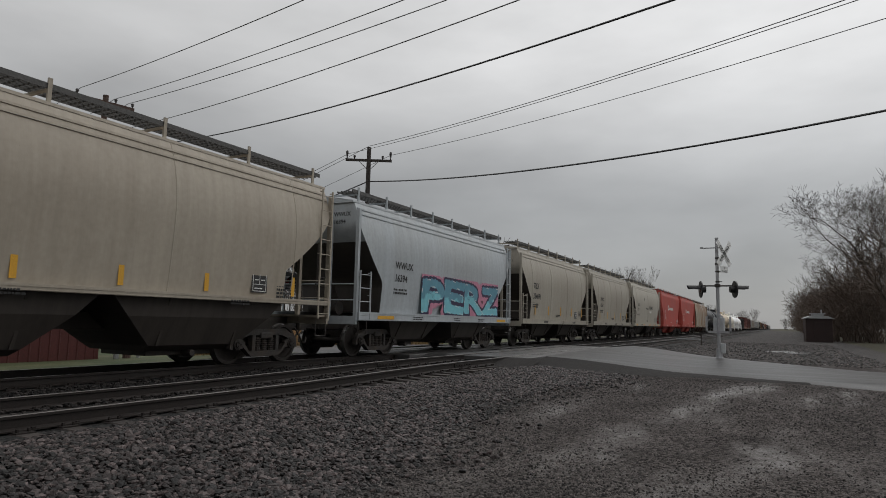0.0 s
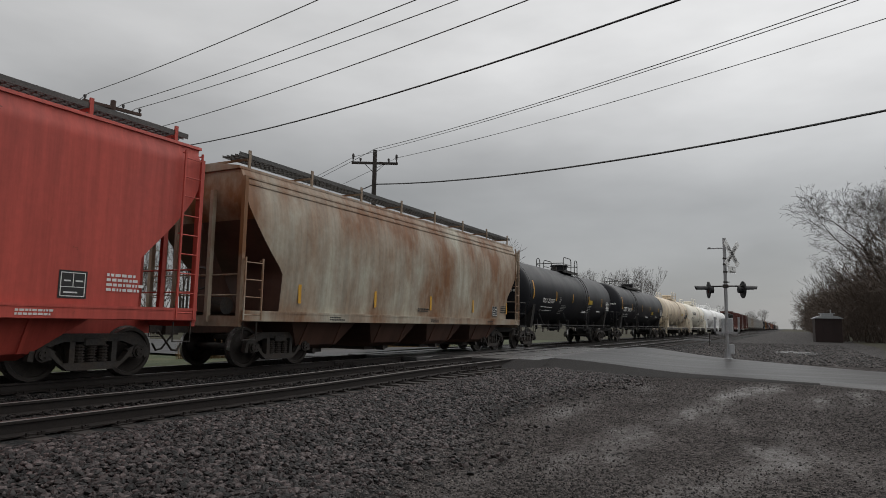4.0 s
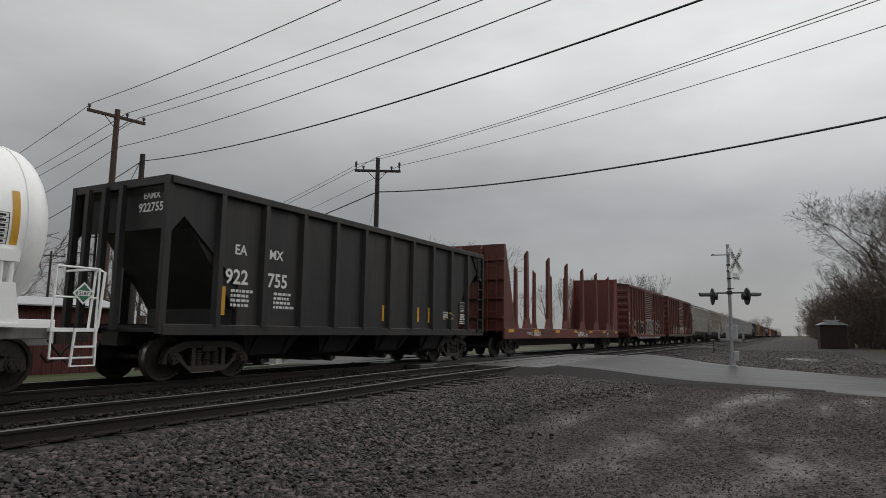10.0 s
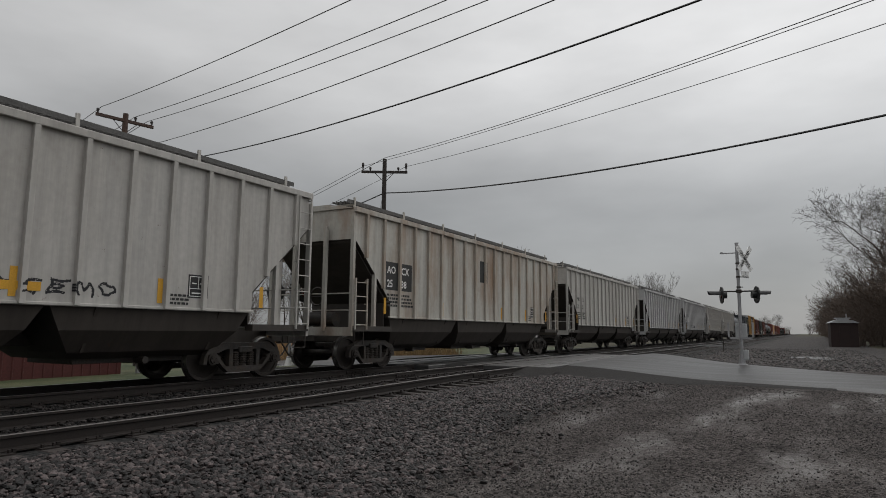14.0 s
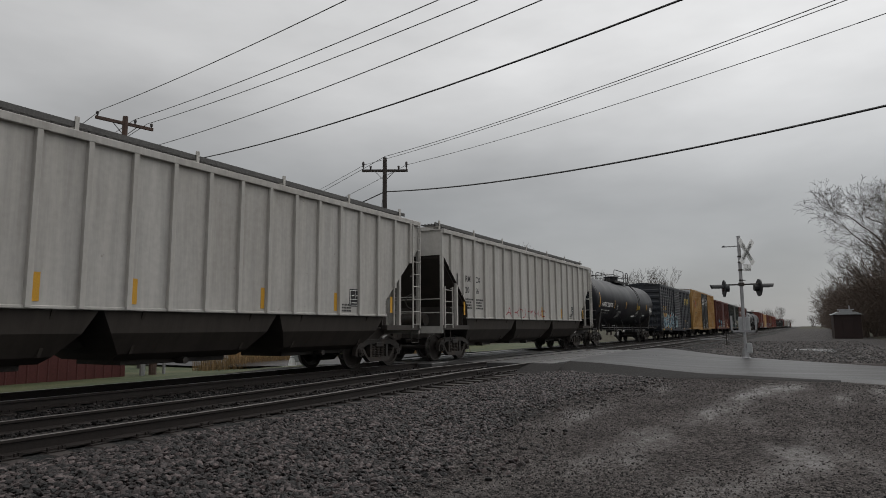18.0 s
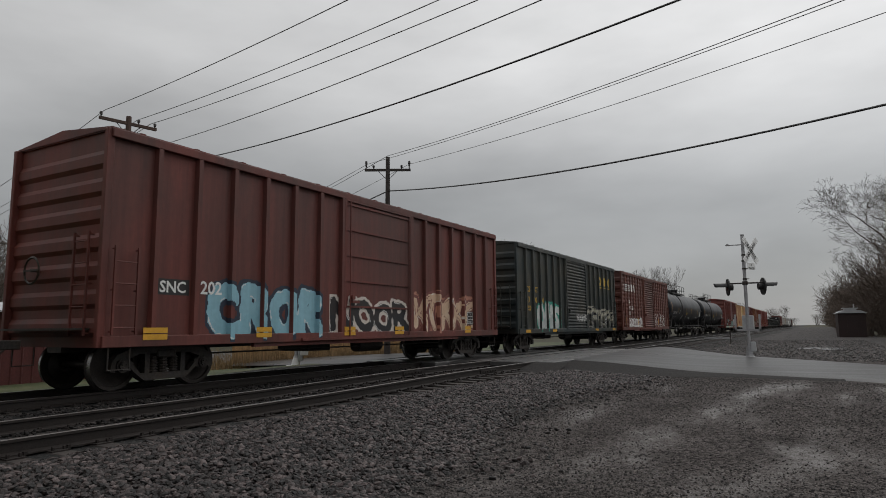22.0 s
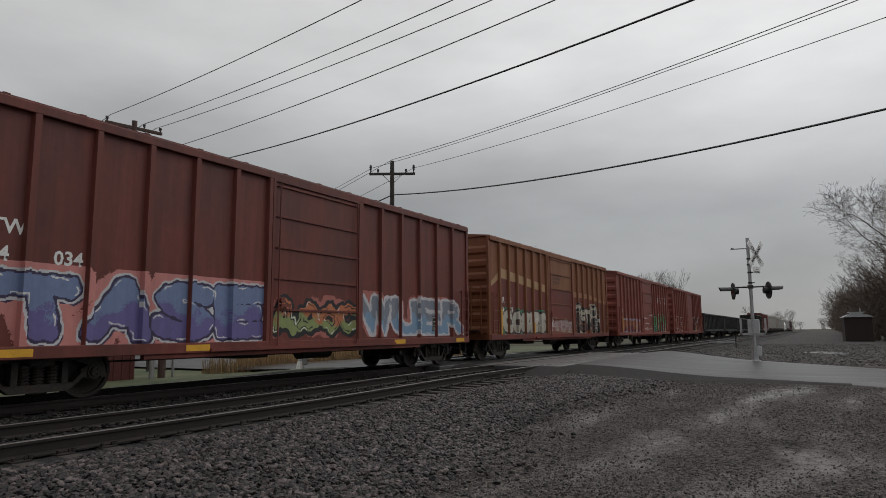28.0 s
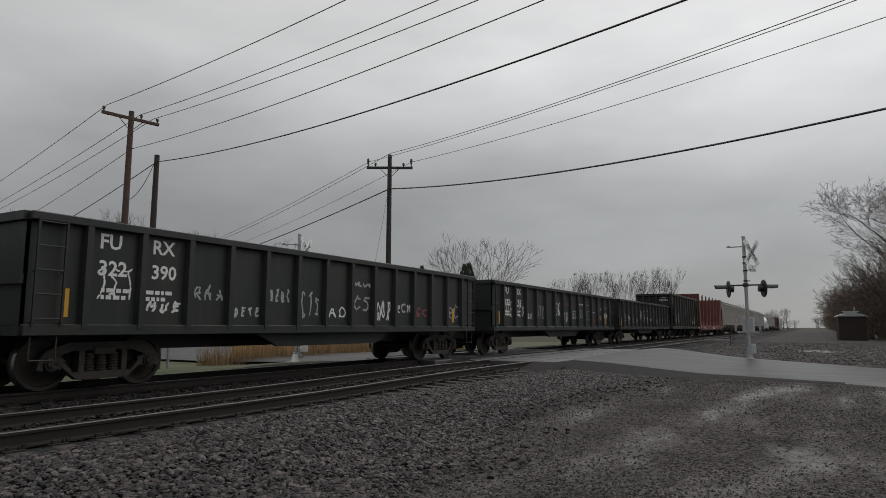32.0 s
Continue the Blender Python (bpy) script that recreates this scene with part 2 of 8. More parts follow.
M_ROAD = material("wet_asphalt", (0.050, 0.048, 0.047), 0.36, vary=0.30, scale=1.1, fine=60, bump=0.25, second=(0.022, 0.021, 0.021), amount=0.52, spec=0.16, bump_scale=0.35, lay=(0.16, 1.9, 1))
M_PANEL = material("crossing_panel", (0.075, 0.073, 0.072), 0.4, vary=0.3, scale=1.5, fine=50, bump=0.3)
M_TIE = material("creosoted_tie", (0.035, 0.028, 0.025), 0.8, vary=0.4, scale=4, fine=30, bump=0.4, per_object=0.3)
M_RAIL = material("rusty_rail", (0.020, 0.015, 0.013), 0.65, metal=0.2, vary=0.3, scale=3, fine=50, bump=0.2)
M_RAILTOP = material("worn_rail_head", (0.13, 0.12, 0.115), 0.38, metal=0.8, vary=0.15, scale=2, fine=60, bump=0.05)
M_STEEL = material("dark_running_gear", (0.040, 0.037, 0.035), 0.6, metal=0.2, vary=0.4, scale=5, fine=30, bump=0.3, second=(0.05, 0.038, 0.030))
M_WHEEL = material("wheel_steel", (0.045, 0.038, 0.034), 0.5, metal=0.45, vary=0.3, scale=5, fine=40, bump=0.15)
M_TREAD = material("polished_tread", (0.32, 0.31, 0.30), 0.3, metal=0.9, vary=0.15, bump=0.0)
M_GRASS = material("spring_grass", (0.034, 0.050, 0.018), 0.85, vary=0.45, scale=0.5, fine=25, bump=0.8, second=(0.085, 0.085, 0.035), amount=0.45)
M_FIELD = material("rough_verge", (0.060, 0.052, 0.038), 0.95, vary=0.4, scale=0.15, fine=8, bump=0.8, second=(0.045, 0.045, 0.026), amount=0.5, spec=0.15)
M_BARK = material("grey_bark", (0.065, 0.053, 0.045), 0.9, vary=0.35, scale=2, fine=20, bump=0.5, streak=4)
M_TWIG = material("bare_twigs", (0.080, 0.066, 0.056), 0.9, vary=0.3, scale=1, fine=10, bump=0.0, island=0.3)
M_BUSH = material("brown_thicket", (0.10, 0.074, 0.058), 0.9, vary=0.3, scale=0.6, fine=10, bump=0.0, island=0.35)
M_NEEDLE = material("conifer_needles", (0.022, 0.036, 0.020), 0.85, vary=0.35, bump=0.0, island=0.35)
M_POLE = material("weathered_pole_wood", (0.095, 0.060, 0.048), 0.85, vary=0.35, scale=2, fine=25, bump=0.4, streak=8)
M_POLEDARK = material("dark_pole_wood", (0.050, 0.042, 0.038), 0.85, vary=0.35, scale=2, fine=25, bump=0.4, streak=8)
M_WIRE = material("black_wire", (0.03, 0.03, 0.03), 0.5, vary=0.1, bump=0.0)
M_GREYWIRE = material("aluminium_wire", (0.15, 0.15, 0.15), 0.5, metal=0.3, vary=0.1, bump=0.0)
M_PORCELAIN = material("brown_porcelain", (0.035, 0.028, 0.027), 0.3, vary=0.1, bump=0.0)
M_ALU = material("galvanised_mast", (0.40, 0.40, 0.41), 0.45, metal=0.5, vary=0.2, scale=4, fine=40, bump=0.1)
M_BLACK = material("black_paint", (0.018, 0.018, 0.019), 0.5, vary=0.3, bump=0.1)
M_WHITE = material("white_sign", (0.75, 0.75, 0.74), 0.5, vary=0.08, bump=0.05)
M_LENS = material("unlit_red_lens", (0.10, 0.012, 0.012), 0.15, vary=0.1, bump=0.0)
M_LIT = glow("lit_red_lens", (0.9, 0.03, 0.06), 0.9)
M_SHED = material("red_shed_metal", (0.10, 0.028, 0.026), 0.6, vary=0.25, scale=1.5, fine=20, bump=0.15, streak=5)
M_HUT = material("dark_red_hut", (0.030, 0.017, 0.016), 0.7, vary=0.25, scale=1.5, fine=20, bump=0.15)
M_ROOF = material("pale_metal_roof", (0.42, 0.43, 0.44), 0.5, metal=0.2, vary=0.15, bump=0.1)
M_FENCE = material("fence_board", (0.34, 0.195, 0.085), 0.8, vary=0.3, scale=2, fine=25, bump=0.3, streak=6, per_object=0.25)
M_REED = material("dry_reeds", (0.26, 0.175, 0.085), 0.9, vary=0.3, bump=0.0, island=0.4)
M_GRATE = material("galvanised_grating", (0.085, 0.083, 0.080), 0.55, metal=0.3, vary=0.3, scale=3, fine=30, bump=0.1)
M_CASE = material("grey_signal_case", (0.45, 0.46, 0.47), 0.45, metal=0.3, vary=0.15, bump=0.05)
M_REFLECT = material("yellow_reflective_tape", (0.62, 0.33, 0.03), 0.45, vary=0.15, bump=0.0)
M_STENCIL = material("white_stencil", (0.72, 0.72, 0.70), 0.6, vary=0.15, bump=0.0)
M_STENCILBLACK = material("black_stencil", (0.025, 0.025, 0.025), 0.6, vary=0.15, bump=0.0)


# ---- mesh building ----
class Build:
    """Gathers corners and faces of one mesh."""

    def __init__(self):
        self.v, self.f, self.m = [], [], []

    def add(self, verts, faces, mi=0):
        k = len(self.v)
        self.v += [tuple(p) for p in verts]
        self.f += [tuple(i + k for i in q) for q in faces]
        self.m += [mi] * len(faces)
        return self

    def box(self, x0, x1, y0, y1, z0, z1, mi=0, cut=0.0):
        if cut <= 0:
            v = [(x, y, z) for z in (z0, z1) for x, y in ((x0, y0), (x1, y0), (x1, y1), (x0, y1))]
            return self.add(v, [(3, 2, 1, 0), (4, 5, 6, 7), (0, 1, 5, 4), (1, 2, 6, 5), (2, 3, 7, 6), (3, 0, 4, 7)], mi)
        c = cut
        ring = lambda z, d: [(x0 + d, y0 + c, z), (x0 + c, y0 + d, z), (x1 - c, y0 + d, z), (x1 - d, y0 + c, z), (x1 - d, y1 - c, z), (x1 - c, y1 - d, z), (x0 + c, y1 - d, z), (x0 + d, y1 - c, z)]
        v = ring(z0, c) + ring(z0 + c, 0) + ring(z1 - c, 0) + ring(z1, c)
        f = [tuple(range(7, -1, -1)), tuple(range(24, 32))]
        for k in (0, 8, 16):
            f += [(k + i, k + (i + 1) % 8, k + 8 + (i + 1) % 8, k + 8 + i) for i in range(8)]
        return self.add(v, f, mi)

    def prism(self, poly, axis, a, b, mi=0):
        """A polygon of (u, w) pushed along axis from a to b: axis x takes (y, z), y takes (x, z), z takes (x, y)."""
        put = {"x": lambda u, w, c: (c, u, w), "y": lambda u, w, c: (u, c, w), "z": lambda u, w, c: (u, w, c)}[axis]
        n = len(poly)
        v = [put(u, w, a) for u, w in poly] + [put(u, w, b) for u, w in poly]
        return self.add(v, [tuple(range(n - 1, -1, -1)), tuple(range(n, 2 * n))] + [(i, (i + 1) % n, n + (i + 1) % n, n + i) for i in range(n)], mi)

    def cyl(self, p, q, r, n=8, mi=0, r2=None, caps=True):
        p, q = Vector(p), Vector(q)
        d = (q - p).normalized()
        u = d.orthogonal().normalized()
        w = d.cross(u)
        r2 = r if r2 is None else r2
        v = [c + (u * math.cos(6.28318 * i / n) + w * math.sin(6.28318 * i / n)) * s for c, s in ((p, r), (q, r2)) for i in range(n)]
        f = [(i, (i + 1) % n, n + (i + 1) % n, n + i) for i in range(n)]
        if caps:
            f += [tuple(range(n - 1, -1, -1)), tuple(range(n, 2 * n))]
        return self.add(v, f, mi)

    def tube(self, pts, r, n=5, mi=0):
        pts = [Vector(p) for p in pts]
        u, v = None, []
        for k, p in enumerate(pts):
            d = (pts[min(k + 1, len(pts) - 1)] - pts[max(k - 1, 0)]).normalized()
            u = (d.orthogonal() if u is None else u - d * u.dot(d)).normalized()
            w = d.cross(u)
            v += [p + (u * math.cos(6.28318 * i / n) + w * math.sin(6.28318 * i / n)) * r for i in range(n)]
        m = len(pts) - 1
        f = [(k * n + i, k * n + (i + 1) % n, k * n + n + (i + 1) % n, k * n + n + i) for k in range(m) for i in range(n)]
        return self.add(v, f + [tuple(range(n - 1, -1, -1)), tuple(m * n + i for i in range(n))], mi)

    def spin(self, profile, n=24, centre=(0, 0, 0), axis="x", mi=0):
        """A profile of (along, radius) turned about an axis."""
        k = len(profile)
        v = []
        for i in range(n):
            c, s = math.cos(2 * math.pi * i / n), math.sin(2 * math.pi * i / n)
            for a, r in profile:
                p = {"x": (a, r * c, r * s), "y": (r * c, a, r * s), "z": (r * c, r * s, a)}[axis]
                v.append((p[0] + centre[0], p[1] + centre[1], p[2] + centre[2]))
        return self.add(v, [(i * k + j, ((i + 1) % n) * k + j, ((i + 1) % n) * k + j + 1, i * k + j + 1) for i in range(n) for j in range(k - 1)], mi)

    def mesh(self, name, mats, smooth=False):
        me = bpy.data.meshes.new(name)
        me.from_pydata(self.v, [], self.f)
        for mt in mats if isinstance(mats, (list, tuple)) else [mats]:
            me.materials.append(mt)
        me.polygons.foreach_set("material_index", self.m)
        if smooth:
            me.polygons.foreach_set("use_smooth", [True] * len(self.f))
        me.validate()
        me.update()
        bm = bmesh.new()
        bm.from_mesh(me)
        if len(bm.faces) < 60000:
            bmesh.ops.recalc_face_normals(bm, faces=bm.faces)
            bm.to_mesh(me)
        bm.free()
        if smooth:
            me.set_sharp_from_angle(angle=radians(40))
        return me


def put(name, me, parent=None, at=(0, 0, 0), turn=0, label=""):
    """Links a mesh as one object, under a thing or a part."""
    ob = new(name, me)
    ob.matrix_basis = pose(*at, 0, 0, turn)
    ob.parent = parent
    return tagged(ob, label)


def part(name, bd, mats, parent, label="", at=(0, 0, 0), smooth=False):
    return put(name, bd.mesh(name, mats, smooth), parent, at, 0, label)


def thing(name, at=(0, 0, 0), turn=0, **tags):
    ob = new(name)
    ob.empty_display_size = 0.3
    ob.matrix_basis = pose(*at, 0, 0, turn)
    return tagged(ob, **tags)


# ---- the ground, the road and the two tracks ----
NEAR_TRACK, TRAIN_TRACK = -7.96, -11.90
ROAD0, ROAD1 = 17.2, 28.6


def ease(a, b, x):
    t = min(1, max(0, (x - a) / (b - a)))
    return t * t * (3 - 2 * t)


def level(x, y):
    """Height of the ground: a yard that rises to the road, and the low bank of the tracks."""
    base = 0.30 * ease(7, 16.5, y) if x > -9 else 0.30 * ease(7, 16.5, y) * ease(-20, -15, x)
    bank = 0.26 * ease(-3.5, -6.3, x) if x > -9 else 0.26 * ease(-16.0, -13.4, x)
    return max(base, bank) + 0.012 * noise.noise((x * 0.7, y * 0.7, 3.1)) + 0.03 * noise.noise((x * 0.13, y * 0.13, 8.0)) * (abs(x) < 40)


def lines(dense0, dense1, step, ends):
    out = list(np.arange(dense0, dense1 + 1e-6, step))
    gap, a, b = step, dense0, dense1
    while b < ends:
        gap *= 1.35
        a, b = a - gap, b + gap
        out = [a] + out + [b]
    return out


gx, gy = lines(-17, 6, 0.35, 2600), lines(-6, 34, 0.5, 2600)
gv = [(x, y, level(x, y)) for y in gy for x in gx]
gf, gm = [], []
for j in range(len(gy) - 1):
    for i in range(len(gx) - 1):
        k = j * len(gx) + i
        gf.append((k, k + 1, k + 1 + len(gx), k + len(gx)))
        x, y = (gx[i] + gx[i + 1]) / 2, (gy[j] + gy[j + 1]) / 2
        edge = -3.75 + 0.5 * noise.noise((x * 0.4, y * 0.4, 1.7)) - 0.9 * ease(9, 15, y)
        if -13.5 < x < -6.65:
            gm.append(4)
        elif -15.2 < x < edge:
            gm.append(1)
        elif x <= -15.2:
            gm.append(2 if -26 < x and -40 < y < 60 else 3)
        else:
            gm.append((0 if y < 27 else 5) if x < 4.5 + 0.02 * max(0, y) and -60 < y < 400 else 3)
bd = Build()
bd.v, bd.f, bd.m = gv, gf, gm
ground = put("ground", bd.mesh("ground", [M_GRAVEL, M_BED, M_GRASS, M_FIELD, M_FOULED, M_FARGRAVEL], True))
tagged(ground, "wet grey gravel yard with a stone track bed and grass verge", "ground", kind="structure")


def road_height(x):
    if x > -6.6:
        return 0.335 + 0.185 * ease(-2.0, -6.4, x)
    if x > -9.3:
        return 0.52
    if x > -13.4:
        return 0.52 - 0.08 * ease(-9.3, -10.6, x)
    return 0.44 - 0.28 * ease(-13.4, -20, x)


def road_near(x):
    """The edge of the paving towards the yard: the road crosses the tracks at a slant."""
    if x > -6.5:
        return 19.9 - 0.375 * (x + 6.5) + 0.12 * noise.noise((x * 0.9, 0, 0))
    return 18.6 + 1.3 * ease(-13.0, -6.5, x)


def road_far(x):
    if x > 2:
        return 23.2 - 0.375 * (x - 2)
    if x > -6.5:
        return 23.2 + 1.18 * (2 - x) + 0.15 * noise.noise((x * 0.9, 5, 0))
    return ROAD1 + 4.6 * ease(-12.0, -6.5, x)


bd = Build()
for x0, x1 in ((-13.35, -60.0), (-9.35, -10.5), (40.0, -6.55)):
    rows = []
    for x in np.linspace(x0, x1, 60 if x0 > 0 else 14):
        n0, n1, z = road_near(x), road_far(x), road_height(x)
        rows.append([(x, n0 - 0.35, z - 0.08), (x, n0, z)] + [(x, n0 + (n1 - n0) * k / 8, z + 0.05 * math.sin(k / 8 * math.pi) + 0.012 * noise.noise((x * 0.6, k * 1.7, 4))) for k in range(1, 8)] + [(x, n1, z), (x, n1 + 0.5, z - 0.08)])
    w = len(rows[0])
    bd.add([p for r in rows for p in r], [(i * w + j, i * w + j + 1, (i + 1) * w + j + 1, (i + 1) * w + j) for i in range(len(rows) - 1) for j in range(w - 1)])
# dark old asphalt between the ballast and the paving
rows = []
for x in np.linspace(-6.6, 0.6, 22):
    n0 = road_near(x)
    n2 = n0 - 2.2 + 1.7 * ease(-4.5, 0.6, x) + 0.3 * noise.noise((x * 0.9, 3, 0))
    rows.append([(x, n2, level(x, n2) + 0.006), (x, (n0 + n2) / 2, (level(x, n2) + road_height(x)) / 2), (x, n0 + 0.05, road_height(x) - 0.012)])
bd.add([p for r in rows for p in r], [(i * 3 + j, i * 3 + j + 1, i * 3 + j + 4, i * 3 + j + 3) for i in range(len(rows) - 1) for j in range(2)], 1)
bd.add([(-7.2, 15.7, 0.24), (-6.5, 15.7, 0.24), (-6.5, 17.96, 0.515), (-7.2, 17.96, 0.515), (-6.2, 17.0, 0.26), (-6.3, 18.6, 0.50)], [(0, 1, 2, 3), (1, 4, 5, 2)], 1)
tagged(put("road", bd.mesh("road", [M_ROAD, M_APRON], True)), "wet grey asphalt road that crosses the tracks", "road", kind="structure")

RAIL_SHAPE = [(-0.068, -0.171), (0.068, -0.171), (0.068, -0.158), (0.012, -0.135), (0.010, -0.045), (0.037, -0.036), (0.037, -0.006), (0.028, 0.0), (-0.028, 0.0), (-0.037, -0.006), (-0.037, -0.036), (-0.010, -0.045), (-0.012, -0.135), (-0.068, -0.158)]


def lift(y):
    """The empty track climbs a little towards the crossing."""
    return 0.08 * ease(7, 15, y)


def rail_mesh(rise=0):
    bd = Build()
    ys = [-900, 0, 7, 8.5, 10, 11, 12, 13.5, 15, 60, 1500]
    n = len(RAIL_SHAPE)
    for y0, y1 in zip(ys, ys[1:]):
        v = [(x, y, z + rise * lift(y)) for y in (y0, y1) for x, z in RAIL_SHAPE]
        for i in range(n):
            bd.add([v[i], v[(i + 1) % n], v[n + (i + 1) % n], v[n + i]], [(0, 1, 2, 3)], 1 if i in (6, 7, 8) else 0)
    return bd.mesh("rail", [M_RAIL, M_RAILTOP])


def joint_bar_mesh():
    bd = Build().box(0.012, 0.034, -0.46, 0.46, -0.132, -0.045, 0, 0.006)
    for y in (-0.36, -0.22, -0.08, 0.08, 0.22, 0.36):
        bd.cyl((0.03, y, -0.09), (0.06, y, -0.09), 0.018, 6)
    return bd.mesh("joint_bar", M_RAIL)


def tie_mesh():
    bd = Build().box(-1.3, 1.3, -0.115, 0.115, -0.36, -0.185, 0, 0.012)
    for s in (-1, 1):
        c = s * 0.7525
        bd.box(c - 0.18, c + 0.18, -0.10, 0.10, -0.186, -0.170, 1)
        for a in (-0.12, 0.12):
            for b in (-0.06, 0.06):
                bd.box(c + a - 0.016, c + a + 0.016, b - 0.012, b + 0.012, -0.17, -0.135, 1)
            bd.box(c + a * 0.55 - 0.02, c + a * 0.55 + 0.02, 0.115, 0.15, -0.175, -0.14, 1)
    return bd.mesh("tie", [M_TIE, M_RAIL])


RAIL_ME, TIE_ME, BAR_ME = (rail_mesh(1), rail_mesh()), tie_mesh(), joint_bar_mesh()
tracks = []
for cx, label in ((NEAR_TRACK, "empty railway track with rusty rails on dark ties"), (TRAIN_TRACK, "railway track that carries the freight train")):
    track = thing("track", (cx, 0, RAIL), kind="structure", label=label, category="railway track")
    tracks.append(track)
    for s in (-1, 1):
        put("rail", RAIL_ME[cx == TRAIN_TRACK], track, (s * 0.7525, 0, 0), label="rusty steel rail with a worn bright head")
        for y in (2.4, 14.3, 33.0):
            put("joint_bar", BAR_ME, track, (s * 0.7525, y + 0.6 * s, lift(y) * (cx == NEAR_TRACK)))

# ---- ballast: loose broken stone ----
STONE_V = np.array([(0, 0, 1), (0.89, 0, 0.45), (0.28, 0.85, 0.45), (-0.72, 0.53, 0.45), (-0.72, -0.53, 0.45), (0.28, -0.85, 0.45),
                    (0.72, 0.53, -0.45), (-0.28, 0.85, -0.45), (-0.89, 0, -0.45), (-0.28, -0.85, -0.45), (0.72, -0.53, -0.45), (0, 0, -1)])
STONE_F = [(0, i, i % 5 + 1) for i in range(1, 6)] + [(11, i % 5 + 6, i) for i in range(6, 11)]
STONE_F += [(i, i + 5, i % 5 + 1) for i in range(1, 6)] + [(i % 5 + 1, i + 5, i % 5 + 6) for i in range(1, 6)]

CHIP_V = np.array([(0, 0, 1), (1, 0, 0.1), (0.1, 1, -0.1), (-1, 0.1, 0.1), (0, -1, 0), (0, 0, -1)])
CHIP_F = [(0, 1, 2), (0, 2, 3), (0, 3, 4), (0, 4, 1), (5, 2, 1), (5, 3, 2), (5, 4, 3), (5, 1, 4)]


def stones(name, places, size, mat, label, sink=0.25, squash=0.6, plain=False):
    """Many broken stones in one mesh."""
    rng = np.random.default_rng(7)
    n = len(places)
    shape, faces = (CHIP_V, CHIP_F) if plain else (STONE_V, STONE_F)
    k = len(shape)
    pts = shape[None] * (0.72 + 0.5 * rng.random((n, k, 1)))
    pts = pts * np.stack([np.full(n, 1.0), 0.6 + 0.35 * rng.random(n), squash * (0.7 + 0.5 * rng.random(n))], 1)[:, None]
    a, b = rng.random(n) * 6.28, (rng.random(n) - 0.5) * 1.3
    x, y, z = pts[..., 0], pts[..., 1], pts[..., 2]
    x, z = x * np.cos(b)[:, None] - z * np.sin(b)[:, None], x * np.sin(b)[:, None] + z * np.cos(b)[:, None]
    x, y = x * np.cos(a)[:, None] - y * np.sin(a)[:, None], x * np.sin(a)[:, None] + y * np.cos(a)[:, None]
    s = (size[0] + (size[1] - size[0]) * rng.random(n) ** 1.6)[:, None]
    c = np.array(places)
    v = np.stack([x * s + c[:, :1], y * s + c[:, 1:2], z * s + c[:, 2:] + s * sink], -1).reshape(-1, 3)
    f = (np.array(faces)[None] + (np.arange(n) * k)[:, None, None]).reshape(-1, 3)
    me = bpy.data.meshes.new(name)
    me.from_pydata(v.tolist(), [], f.tolist())
    me.materials.append(mat)
    me.update()
    ob = put(name, me)
    return tagged(ob, label, "gravel", kind="stuff")


rng = random.Random(4)
heap, loose, inner = [], [], []
while len(heap) < 41000:
    x, y = rng.uniform(-6.75, -2.4), 1.0 + 17.2 * rng.random() ** 1.25
    limit = -3.6 + 0.55 * noise.noise((x * 0.4, y * 0.5, 1.7)) - 0.8 * ease(7, 11, y) + 1.0 * ease(12, 15, y) - 1.8 * ease(15.5, 18, y)
    if x < limit or rng.random() < 0.35 * math.exp(-(x - limit) * 3.5):
        heap.append((x, y, level(x, y) + 0.02 * noise.noise((x * 2.5, y * 2.5, 0))))
for k in range(9000):
    x, y = rng.choice((rng.uniform(-10.65, -9.2), rng.uniform(-8.6, -7.3), rng.uniform(-12.6, -11.2))), 2.5 + 30 * rng.random() ** 1.3
    if not ROAD0 - 0.4 < y < ROAD1 + 0.4:
        inner.append((x, y, level(x, y) + 0.03))
stones("ballast", inner, (0.024, 0.05), M_FOULSTONE, "oily dark ballast stone between the rails")
stones("ballast", heap, (0.021, 0.054), M_BALLAST, "broken grey ballast stone heaped beside the track")
while len(loose) < 48000:
    x, y = rng.uniform(-4.6, 4.6), 3.3 + 13.2 * rng.random() ** 1.5
    if noise.noise((x * 0.45, y * 0.22, 5.5)) + 0.25 * (-x - 1.5) / 2 > rng.uniform(-0.75, 0.5):
        loose.append((x, y, level(x, y)))
beyond = []
for k in range(7000):
    x, y = rng.uniform(-6.0, 3.6), 26 + 34 * rng.random() ** 1.6
    if y > road_far(x) + 0.6:
        beyond.append((x, y, level(x, y)))
stones("gravel", beyond, (0.02, 0.07), M_PEBBLE, "coarse wet gravel beside the track past the road", 0.25, 0.6, True)
for x, y, a, b in ((0.45, 39.0, 1.1, 1.6), (0.9, 36.5, 0.5, 0.7)):
    pts = [(x + a * math.cos(t) * (1 + 0.25 * noise.noise((t * 1.7, x, 0))), y + b * math.sin(t) * (1 + 0.25 * noise.noise((t * 1.7, y, 3)))) for t in np.linspace(0, 6.1, 22)]
    z = max(level(p, q) for p, q in pts)
    tagged(part("puddle", Build().prism(pts, "z", z - 0.10, z + 0.012), M_PUDDLE, None), "shallow rain puddle in the gravel", "puddle", kind="structure")
stones("gravel", loose, (0.005, 0.021), M_PEBBLE, "small wet gravel scattered over packed dirt", 0.3, 0.7, True)


